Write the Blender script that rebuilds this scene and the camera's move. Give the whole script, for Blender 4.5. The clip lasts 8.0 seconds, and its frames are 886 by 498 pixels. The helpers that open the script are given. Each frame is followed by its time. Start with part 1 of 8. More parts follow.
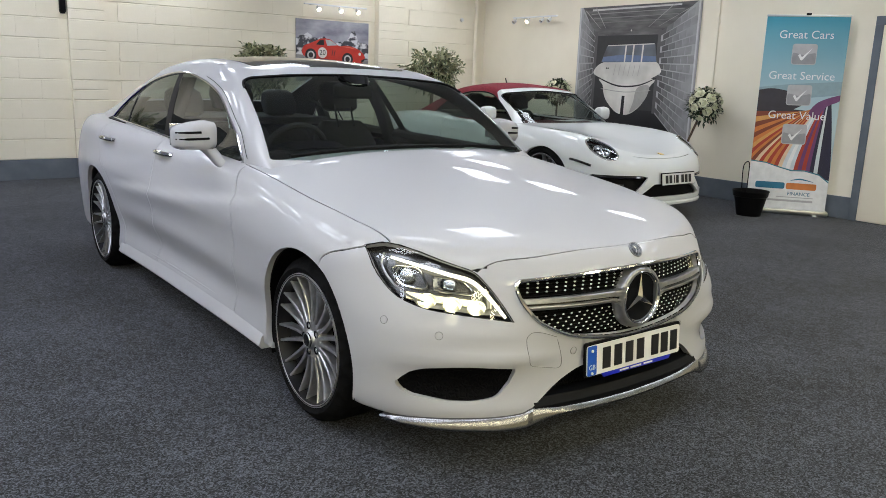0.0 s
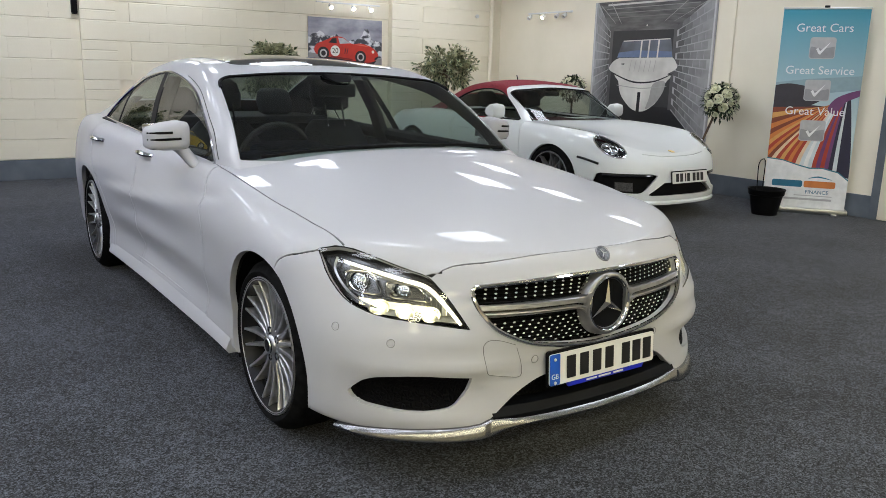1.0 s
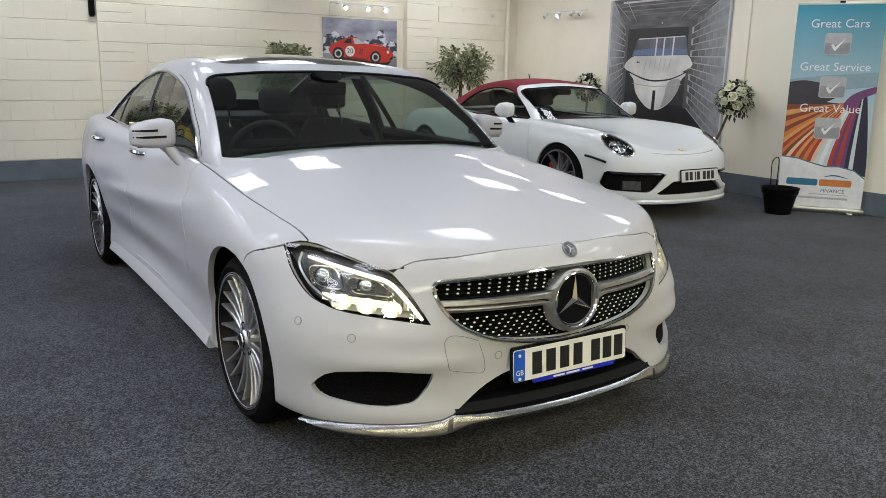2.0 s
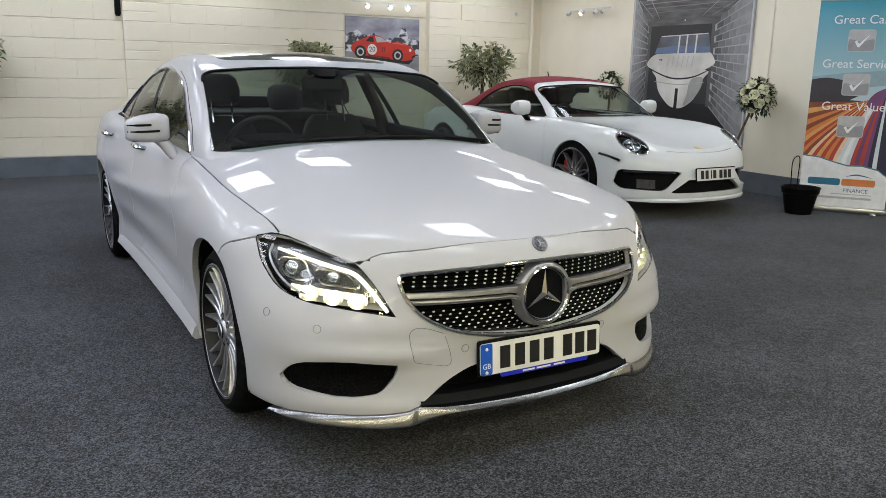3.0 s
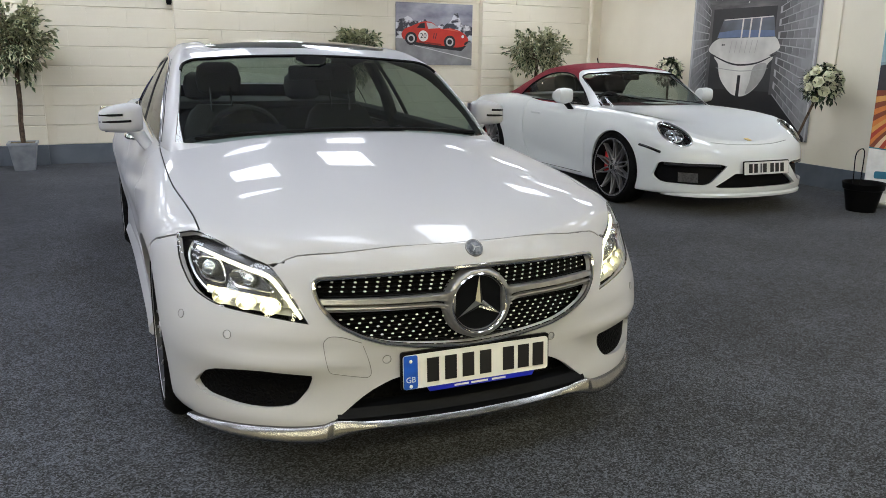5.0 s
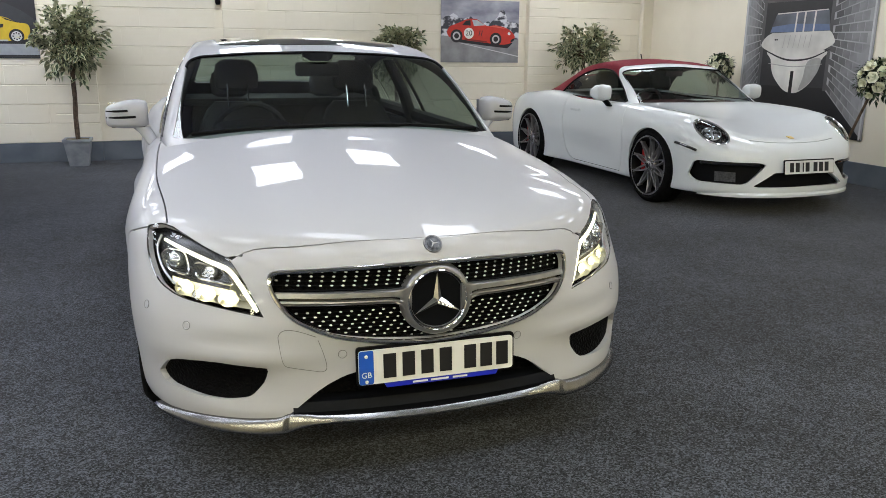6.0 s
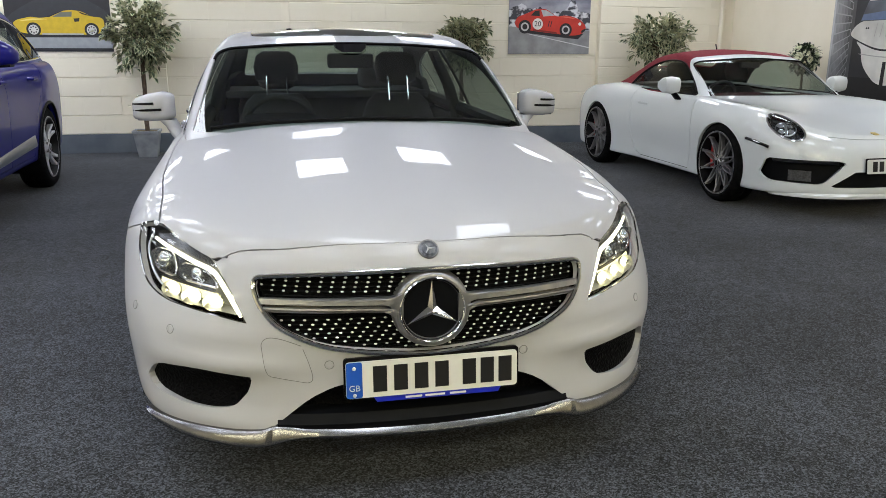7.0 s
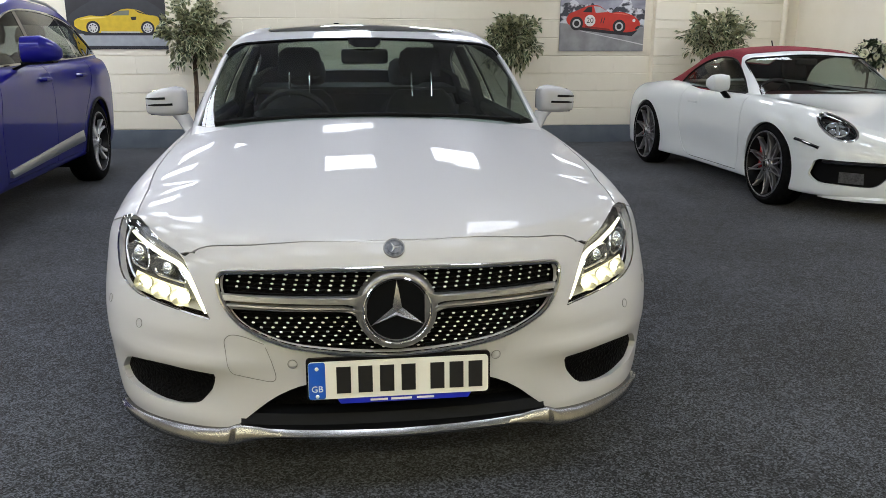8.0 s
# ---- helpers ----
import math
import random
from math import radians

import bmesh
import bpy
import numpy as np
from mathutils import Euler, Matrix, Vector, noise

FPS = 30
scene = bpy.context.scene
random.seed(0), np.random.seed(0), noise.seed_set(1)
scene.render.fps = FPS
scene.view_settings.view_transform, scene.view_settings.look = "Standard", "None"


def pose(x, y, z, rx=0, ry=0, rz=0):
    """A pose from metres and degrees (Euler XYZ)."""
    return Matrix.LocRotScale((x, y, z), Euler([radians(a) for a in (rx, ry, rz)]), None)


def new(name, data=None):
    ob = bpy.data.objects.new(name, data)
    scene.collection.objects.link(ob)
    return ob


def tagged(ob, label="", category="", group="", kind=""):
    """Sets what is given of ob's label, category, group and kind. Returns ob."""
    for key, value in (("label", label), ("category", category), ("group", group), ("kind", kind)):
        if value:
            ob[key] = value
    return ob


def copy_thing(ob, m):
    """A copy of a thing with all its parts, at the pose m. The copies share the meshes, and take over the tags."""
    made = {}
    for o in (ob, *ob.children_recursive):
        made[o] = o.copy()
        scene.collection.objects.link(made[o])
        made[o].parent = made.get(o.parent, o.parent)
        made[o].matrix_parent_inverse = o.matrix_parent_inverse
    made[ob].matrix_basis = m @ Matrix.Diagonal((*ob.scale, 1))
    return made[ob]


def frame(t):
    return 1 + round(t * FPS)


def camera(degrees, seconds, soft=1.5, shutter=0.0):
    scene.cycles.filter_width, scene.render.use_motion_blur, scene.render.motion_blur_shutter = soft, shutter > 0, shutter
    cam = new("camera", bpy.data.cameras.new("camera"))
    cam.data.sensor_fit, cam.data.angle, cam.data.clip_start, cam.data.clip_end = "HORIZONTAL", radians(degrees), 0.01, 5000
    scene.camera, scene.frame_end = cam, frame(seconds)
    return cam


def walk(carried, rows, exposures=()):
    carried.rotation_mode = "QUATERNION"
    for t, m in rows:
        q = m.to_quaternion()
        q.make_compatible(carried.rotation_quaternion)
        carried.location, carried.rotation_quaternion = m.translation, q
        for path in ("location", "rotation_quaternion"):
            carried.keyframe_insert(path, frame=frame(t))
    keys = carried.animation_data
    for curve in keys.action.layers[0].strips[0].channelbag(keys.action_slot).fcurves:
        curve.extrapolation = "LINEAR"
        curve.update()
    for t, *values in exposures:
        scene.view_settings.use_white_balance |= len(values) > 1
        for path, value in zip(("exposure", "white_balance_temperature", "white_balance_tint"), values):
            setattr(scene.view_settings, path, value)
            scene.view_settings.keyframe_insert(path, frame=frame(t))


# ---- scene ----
cam = camera(58.9, 8.0, soft=0.75)
METRES, EYE, TILT, LEAN, TURN = 2.25, 1.355, 0.0, 0.0, -37.0
ROWS = [
    (0.0, 0.0, 0.0, 0.0, 0.42, -12.4, -1.91),
    (0.5, 0.0699, 0.0267, 0.0039, 1.59, -12.54, -1.74),
    (1.0, 0.1121, 0.0487, 0.0034, 2.63, -12.65, -1.49),
    (1.5, 0.1557, 0.0589, 0.0009, 3.61, -12.67, -1.27),
    (3.0, 0.3126, 0.058, -0.0088, 7.42, -12.73, -1.08),
    (3.5, 0.3525, 0.0873, -0.0105, 8.8, -12.97, -1.14),
    (4.0, 0.409, 0.126, -0.0061, 10.24, -13.3, -1.09),
    (4.5, 0.4553, 0.1629, -0.0021, 11.7, -13.59, -0.97),
    (6.0, 0.6627, 0.2421, -0.0069, 18.54, -13.94, -0.48),
    (6.5, 0.6995, 0.2966, -0.01, 21.31, -14.12, -0.25),
    (7.0, 0.7359, 0.3651, -0.0106, 24.55, -14.5, -0.21),
    (7.5, 0.771, 0.4028, -0.0151, 27.27, -14.6, -0.04),
    (8.0, 0.8322, 0.4527, -0.0179, 29.5, -14.61, -0.12),
]
walk(cam, [(t, pose(0, 0, EYE, TILT, LEAN, TURN) @ pose(METRES * x, METRES * y, METRES * z, 90 + pitch, roll, yaw)) for t, x, y, z, yaw, pitch, roll in ROWS], ((0.0, 0.0, 6500, 11.3), (8.0, 0.0, 6500, 11.3)))
# ---- light: a windowless showroom under rows of ceiling panels, some of them added fill ----
world = bpy.data.worlds.new("world")
scene.world = world
world.use_nodes = True
world.node_tree.nodes["Background"].inputs[0].default_value = (0.8, 0.85, 1.0, 1)
world.node_tree.nodes["Background"].inputs[1].default_value = 0.02
CEILING = 2.95
PANEL_GLOW = 12.2
# ---- materials ----
def material(name, base, rough=0.5, metal=0.0, coat=0.0, spec=0.5, emit=None, glow=0.0):
    m = bpy.data.materials.new(name)
    m.use_nodes = True
    b = m.node_tree.nodes["Principled BSDF"]
    b.inputs["Base Color"].default_value = (*base, 1)
    b.inputs["Roughness"].default_value = rough
    b.inputs["Metallic"].default_value = metal
    b.inputs["Coat Weight"].default_value = coat
    b.inputs["Coat Roughness"].default_value = 0.02
    b.inputs["Specular IOR Level"].default_value = spec
    if emit:
        b.inputs["Emission Color"].default_value = (*emit, 1)
        b.inputs["Emission Strength"].default_value = glow
    return m


def node(m, kind, **sets):
    n = m.node_tree.nodes.new(kind)
    for key, value in sets.items():
        if key in n.inputs:
            n.inputs[key].default_value = value
    return n


def wire(m, a, out, b, into):
    m.node_tree.links.new(a.outputs[out], b.inputs[into])


def coords(m, scale=(1, 1, 1)):
    tc, mp = node(m, "ShaderNodeTexCoord"), node(m, "ShaderNodeMapping", Scale=scale)
    wire(m, tc, "Object", mp, "Vector")
    return mp


def mottle(m, a, b, scale, detail=4.0, lo=0.35, hi=0.65, stretch=(1, 1, 1), second=None):
    """Colour that wanders from a to b; second = (c, scale, amount) lays a larger stain over it."""
    p = m.node_tree.nodes["Principled BSDF"]
    mp = coords(m, stretch)
    n = node(m, "ShaderNodeTexNoise", Scale=scale, Detail=detail)
    r = node(m, "ShaderNodeValToRGB")
    r.color_ramp.elements[0].position, r.color_ramp.elements[1].position = lo, hi
    r.color_ramp.elements[0].color, r.color_ramp.elements[1].color = (*a, 1), (*b, 1)
    wire(m, mp, "Vector", n, "Vector")
    wire(m, n, "Fac", r, "Fac")
    out = r
    if second:
        c, s2, amount = second
        n2 = node(m, "ShaderNodeTexNoise", Scale=s2, Detail=3.0)
        r2 = node(m, "ShaderNodeValToRGB")
        r2.color_ramp.elements[0].position, r2.color_ramp.elements[1].position = 0.45, 0.7
        r2.color_ramp.elements[0].color, r2.color_ramp.elements[1].color = (0, 0, 0, 1), (amount, amount, amount, 1)
        mx = m.node_tree.nodes.new("ShaderNodeMixRGB")
        mx.inputs[2].default_value = (*c, 1)
        wire(m, mp, "Vector", n2, "Vector")
        wire(m, n2, "Fac", r2, "Fac")
        wire(m, r2, "Color", mx, 0)
        wire(m, r, "Color", mx, 1)
        out = mx
    wire(m, out, "Color", p, "Base Color")
    return m


def relief(m, scale, depth, detail=4.0, strength=0.5, stretch=(1, 1, 1)):
    p = m.node_tree.nodes["Principled BSDF"]
    mp = coords(m, stretch)
    n = node(m, "ShaderNodeTexNoise", Scale=scale, Detail=detail)
    bp = node(m, "ShaderNodeBump", Strength=strength, Distance=depth)
    wire(m, mp, "Vector", n, "Vector")
    wire(m, n, "Fac", bp, "Height")
    wire(m, bp, "Normal", p, "Normal")
    return m


def pane(name, tint, ior=1.5):
    """Thin glass: the tint is what passes through, the rest mirrors by angle."""
    m = bpy.data.materials.new(name)
    m.use_nodes = True
    nt = m.node_tree
    nt.nodes.remove(nt.nodes["Principled BSDF"])
    lw, pw, ma = node(m, "ShaderNodeLayerWeight", Blend=0.5), node(m, "ShaderNodeMath"), node(m, "ShaderNodeMath")
    pw.operation, ma.operation = "POWER", "MULTIPLY_ADD"
    f0 = ((ior - 1) / (ior + 1)) ** 2
    pw.inputs[1].default_value, ma.inputs[1].default_value, ma.inputs[2].default_value = 5.0, 1 - f0, f0
    wire(m, lw, "Facing", pw, 0)
    wire(m, pw, 0, ma, 0)
    t, g, mx = node(m, "ShaderNodeBsdfTransparent"), node(m, "ShaderNodeBsdfGlossy"), node(m, "ShaderNodeMixShader")
    t.inputs[0].default_value = (*tint, 1)
    g.inputs["Roughness"].default_value = 0.0
    wire(m, ma, 0, mx, 0)
    wire(m, t, 0, mx, 1)
    wire(m, g, 0, mx, 2)
    wire(m, mx, 0, nt.nodes["Material Output"], 0)
    return m


WHITE = material("pearl white paint", (0.44, 0.444, 0.466), 0.4, coat=0.5, spec=0.1)
WHITE.node_tree.nodes["Principled BSDF"].inputs["Coat IOR"].default_value = 1.36
WHITE2 = material("plain white paint", (0.72, 0.745, 0.74), 0.4, coat=1.0, spec=0.1)
LINING = mottle(material("dark headliner cloth", (0.02, 0.021, 0.021), 0.9, spec=0.1), (0.016, 0.017, 0.017), (0.024, 0.025, 0.025), 12)
BLUE = material("deep blue metallic paint", (0.006, 0.006, 0.165), 0.35, metal=0.0, coat=0.65, spec=0.1)
CHROME = material("chrome", (0.62, 0.62, 0.63), 0.08, metal=1.0)
SATIN = material("satin silver", (0.55, 0.56, 0.57), 0.28, metal=1.0)
ALLOY = mottle(material("machined alloy", (0.5, 0.5, 0.52), 0.3, metal=0.7), (0.42, 0.42, 0.44), (0.56, 0.56, 0.58), 40)
ALLOY_DARK = material("dark alloy", (0.018, 0.018, 0.02), 0.4, metal=0.8)
GLOSS = material("gloss black", (0.006, 0.006, 0.007), 0.08, coat=1.0)
BLACK = relief(material("black plastic", (0.004, 0.004, 0.0045), 0.5, spec=0.08), 300, 0.001)
GAP = material("shut line shadow", (0.004, 0.004, 0.004), 0.8)
RUBBER = relief(mottle(material("tyre rubber", (0.015, 0.015, 0.016), 0.8, spec=0.05), (0.004, 0.004, 0.004), (0.009, 0.009, 0.0095), 30), 150, 0.001)
STEEL = material("brake steel", (0.07, 0.068, 0.066), 0.35, metal=1.0)
RED = material("caliper red", (0.5, 0.02, 0.02), 0.35, coat=0.5)
LEATHER = relief(mottle(material("black leather", (0.02, 0.02, 0.021), 0.55, spec=0.2), (0.015, 0.016, 0.017), (0.027, 0.028, 0.0295), 25), 220, 0.0015)
GLASS = pane("tinted glass", (0.60, 0.69, 0.65), 1.75)
GLASS_SIDE = pane("side glass", (0.60, 0.67, 0.64))
GLASS_DARK = pane("privacy glass", (0.3, 0.33, 0.33))
BRIGHT = mottle(material("bright silver alloy", (0.75, 0.75, 0.77), 0.3, metal=0.6), (0.68, 0.68, 0.7), (0.8, 0.8, 0.82), 40)
LENS = pane("clear lens", (0.95, 0.96, 0.97), 1.45)
LAMP_WHITE = material("lit lamp", (0.9, 0.9, 0.8), 0.3, emit=(1.0, 0.92, 0.50), glow=14.0)
# No bulb: weak emission imitates lamp light caught by the lower optic.
OPTIC_GLOW = mottle(material("lamp optic painted glowing", (0.7, 0.7, 0.6), 0.3, emit=(1.0, 0.90, 0.48), glow=1.1), (0.5, 0.5, 0.4), (0.8, 0.8, 0.7), 60)
LAMP_DRL = material("lit light guide", (0.9, 0.9, 0.85), 0.3, emit=(1.0, 0.95, 0.66), glow=3.0)
CARPET = material("grey flecked carpet", (0.03, 0.03, 0.033), 1.0, spec=0.03)


def flecks(m):
    """Short tufts: a tone of its own for each, over slow worn and trodden areas."""
    p, mp = m.node_tree.nodes["Principled BSDF"], coords(m)
    v, v2 = node(m, "ShaderNodeTexVoronoi", Scale=195.0), node(m, "ShaderNodeTexVoronoi", Scale=85.0)
    n, slow = node(m, "ShaderNodeTexNoise", Scale=14.0, Detail=5.0), node(m, "ShaderNodeTexNoise", Scale=1.3, Detail=4.0)
    for q in (v, v2, n, slow):
        wire(m, mp, "Vector", q, "Vector")
    a, b = node(m, "ShaderNodeSeparateColor"), node(m, "ShaderNodeSeparateColor")
    wire(m, v, "Color", a, 0)
    wire(m, v2, "Color", b, 0)
    total = None
    for src, out, weight in ((a, 0, 0.60), (b, 0, 0.12), (n, 0, 0.26), (slow, 0, 0.36)):
        q = node(m, "ShaderNodeMath")
        q.operation = "MULTIPLY_ADD"
        q.inputs[1].default_value, q.inputs[2].default_value = weight, 0.0
        wire(m, src, out, q, 0)
        if total:
            wire(m, total, 0, q, 2)
        total = q
    r = node(m, "ShaderNodeValToRGB")
    r.color_ramp.elements[0].position, r.color_ramp.elements[1].position = 0.38, 0.98
    r.color_ramp.elements[0].color, r.color_ramp.elements[1].color = (0.0022, 0.0025, 0.0033, 1), (0.100, 0.111, 0.136, 1)
    e = r.color_ramp.elements.new(0.68)
    e.color = (0.0285, 0.0312, 0.0382, 1)
    wire(m, total, 0, r, "Fac")
    wire(m, r, "Color", p, "Base Color")
    bp = node(m, "ShaderNodeBump", Strength=0.25, Distance=0.001)
    wire(m, a, 0, bp, "Height")
    wire(m, bp, "Normal", p, "Normal")


flecks(CARPET)
CARPET.node_tree.nodes["Principled BSDF"].inputs["Sheen Weight"].default_value = 0.11
WEB = mottle(material("grey painted alloy", (0.03, 0.03, 0.034), 0.35, metal=0.5), (0.025, 0.025, 0.028), (0.04, 0.04, 0.045), 40)
SPOKE = mottle(material("grey machined alloy", (0.3, 0.3, 0.32), 0.3, metal=0.8), (0.40, 0.40, 0.415), (0.52, 0.52, 0.54), 40)
CREAM = relief(mottle(material("cream wall paint", (0.74, 0.66, 0.49), 0.6), (0.84, 0.78, 0.63), (0.89, 0.83, 0.68), 3.0, second=((0.76, 0.695, 0.555), 1.1, 0.4)), 60, 0.002, strength=0.35)
PLASTER = relief(mottle(material("cream plaster", (0.74, 0.66, 0.49), 0.55), (0.85, 0.785, 0.635), (0.89, 0.825, 0.675), 2.0), 25, 0.002, strength=0.2)
SKIRT = relief(mottle(material("grey skirting paint", (0.12, 0.14, 0.165), 0.5), (0.10, 0.12, 0.145), (0.14, 0.16, 0.185), 4.0), 60, 0.002, strength=0.3)
CEIL = relief(mottle(material("ceiling tile", (0.7, 0.7, 0.68), 0.8), (0.8, 0.8, 0.79), (0.85, 0.85, 0.84), 6.0), 80, 0.002)
# Made-up fill: boosted, yellowed panels out of view that warm the front bumper.
FILL_WARM = material("added warm fill panel", (0.9, 0.9, 0.88), 0.4, emit=(0.99, 0.92, 0.62), glow=PANEL_GLOW * 2.3)
PANEL = material("lit ceiling panel", (0.9, 0.9, 0.9), 0.4, emit=(0.88, 0.94, 1.04), glow=PANEL_GLOW)
TRIMWHITE = material("white metal trim", (0.75, 0.75, 0.74), 0.35)
# ---- smooth surfaces ----
def curve(*keys):
    """A smooth function through (x, v) keys that never overshoots."""
    k = sorted(keys)
    xs, vs = np.array([p[0] for p in k], float), np.array([p[1] for p in k], float)
    h, d = np.diff(xs), np.diff(vs) / np.diff(xs)
    m = np.empty(len(xs))
    m[0], m[-1] = d[0], d[-1]
    for i in range(1, len(xs) - 1):
        m[i] = 0 if d[i - 1] * d[i] <= 0 else (h[i - 1] + h[i]) * 3 / ((2 * h[i] + h[i - 1]) / d[i - 1] + (h[i] + 2 * h[i - 1]) / d[i])

    def at(x):
        x = np.clip(np.asarray(x, float), xs[0], xs[-1])
        i = np.clip(np.searchsorted(xs, x) - 1, 0, len(xs) - 2)
        t = (x - xs[i]) / h[i]
        return ((1 + 2 * t) * (1 - t) ** 2 * vs[i] + t * (1 - t) ** 2 * h[i] * m[i] + t * t * (3 - 2 * t) * vs[i + 1] + t * t * (t - 1) * h[i] * m[i + 1])
    return at


def spline_weights(n, m):
    """Weights (m, n) of a clamped cubic B-spline with n control rows, at m even steps."""
    knots = np.concatenate([[0] * 3, np.linspace(0, 1, n - 2), [1] * 3])
    u = np.linspace(0, 1, m)
    u[-1] = 1 - 1e-9
    b = [np.where((u >= knots[i]) & (u < knots[i + 1]), 1.0, 0.0) for i in range(len(knots) - 1)]
    for k in range(1, 4):
        nxt = []
        for i in range(len(knots) - 1 - k):
            a, c = knots[i + k] - knots[i], knots[i + k + 1] - knots[i + 1]
            v = 0 * u
            if a > 0:
                v = v + (u - knots[i]) / a * b[i]
            if c > 0:
                v = v + (knots[i + k + 1] - u) / c * b[i + 1]
            nxt.append(v)
        b = nxt
    return np.stack(b, 1)


def hull_rows(shape, fine=1.0):
    """Control rows of a car's lower body, right round from the nose to the tail, one side only."""
    na, nb, nc = int(44 * fine), int(84 * fine), int(20 * fine)
    th = np.linspace(0, np.pi / 2, na)
    tr = np.linspace(np.pi / 2, 0, nc)
    rows = []
    for r in shape["rows"]:
        x1, x2 = shape["x1"], shape["x2"]
        xs = np.linspace(x1, x2, nb)
        side_w = shape["width"](xs) + r["dw"](xs)
        side_z = r["z"](xs)
        n = r.get("n", 2.4)
        fx = x1 + (r["xf"] - x1) * np.cos(th) ** (2 / n)
        fy = side_w[0] * np.sin(th) ** (2 / n)
        fz = side_z[0] + (r["zc"] - side_z[0]) * np.cos(th) ** r.get("e", 1.2)
        m = 2.6
        rx = x2 + (r["xr"] - x2) * np.cos(tr) ** (2 / m)
        ry = side_w[-1] * np.sin(tr) ** (2 / m)
        rz = side_z[-1] + (r["zr"] - side_z[-1]) * np.cos(tr) ** 1.2
        rows.append(np.stack([np.r_[fx, xs[1:-1], rx], np.r_[fy, side_w[1:-1], ry], np.r_[fz, side_z[1:-1], rz]], 1))
    edge = rows[-1]
    for q in shape["cap"]:
        z = edge[:, 2] + (shape["spine"](edge[:, 0]) - edge[:, 2]) * (1 - (1 - q) ** shape.get("crown", 2.6))
        rows.append(np.stack([edge[:, 0], edge[:, 1] * (1 - q), z], 1))
    return np.array(rows)


def hull_points(shape, fine=1.0, levels=62):
    c = hull_rows(shape, fine)
    p = np.einsum("mk,kij->mij", spline_weights(len(c), levels), c)
    for a, x0, sx, z0, sz in shape.get("swell", ()):      # bulges and hollows of the flanks
        side = np.clip((p[..., 1] - 0.5) / 0.2, 0, 1)
        p[..., 1] += a * side * np.exp(-((p[..., 0] - x0) / sx) ** 2 - ((p[..., 2] - z0) / sz) ** 2)
    for a, xa, za, xb, zb, s in shape.get("crease", ()):  # a line along the flank, crisp above and soft below
        u = (p[..., 0] - xb) / (xa - xb)
        d = p[..., 2] - (zb + (za - zb) * u - 0.03 * np.sin(np.pi * np.clip(u, 0, 1)))
        fade = np.clip(u / 0.25, 0, 1) * np.clip((1 - u) / 0.12, 0, 1) * np.clip((p[..., 1] - 0.6) / 0.15, 0, 1)
        p[..., 1] += a * fade * np.where(d > 0, np.exp(-(d / s) ** 2), np.exp(-(d / (3.5 * s)) ** 2))
    for a, y0, sy, z0, sz in shape.get("nose", ()):       # swells and hollows of the nose
        front = np.clip((p[..., 0] - 0.3) / 0.2, 0, 1)
        p[..., 0] += a * front * np.exp(-((p[..., 1] - y0) / sy) ** 2 - ((p[..., 2] - z0) / sz) ** 2)
    return p


def cabin_points(shape, levels=40, steps=90):
    """The glasshouse, as sections across the car from windscreen to tail."""
    g = shape["cabin"]
    t = np.linspace(0, 1, steps)
    x = g["x0"] + (g["x1"] - g["x0"]) * t
    yb, zb, yr, zr, zc = g["belt_y"](x), g["belt_z"](x), g["rail_y"](x), g["rail_z"](x), g["top"](x)
    lift = zc - zr
    rows = [(yb + 0 * x, zb - 0.03), (yb * 0.66 + yr * 0.34 + 0.012, zb * 0.66 + zr * 0.34), (yb * 0.30 + yr * 0.70 + 0.014, zb * 0.30 + zr * 0.70), (yr + 0.006, zr - 0.012), (yr - 0.03, zr + 0.02 * np.clip(lift / 0.05, 0, 1)),
            (yr * 0.78, zr + lift * 0.48), (yr * 0.5, zr + lift * 0.80), (yr * 0.22, zr + lift * 0.97), (0 * x, zc)]
    c = np.array([np.stack([x, y, z], 1) for y, z in rows])
    return np.einsum("mk,kij->mij", spline_weights(len(c), levels), c)
# ---- mesh tools ----
from mathutils.bvhtree import BVHTree
from mathutils.interpolate import poly_3d_calc


class Ref:
    """The uncut skin of a car: gives smooth normals, and the place on it under a point of a side, front or top view."""

    def __init__(self, bm):
        bm.normal_update()
        bm.verts.ensure_lookup_table()
        bm.faces.ensure_lookup_table()
        self.co = [v.co.copy() for v in bm.verts]
        self.no = [v.normal.copy() for v in bm.verts]
        self.faces = [[v.index for v in f.verts] for f in bm.faces]
        self.tree = BVHTree.FromPolygons(self.co, self.faces)

    def normal(self, p):
        loc, n, i, d = self.tree.find_nearest(p)
        f = self.faces[i]
        w = poly_3d_calc([self.co[k] for k in f], loc)
        out = Vector((0, 0, 0))
        for k, a in zip(f, w):
            out += self.no[k] * a
        return (out.normalized() if out.length > 1e-6 else n), loc, d

    def drop(self, start, way):
        hit = self.tree.ray_cast(Vector(start), Vector(way))
        return hit[0]


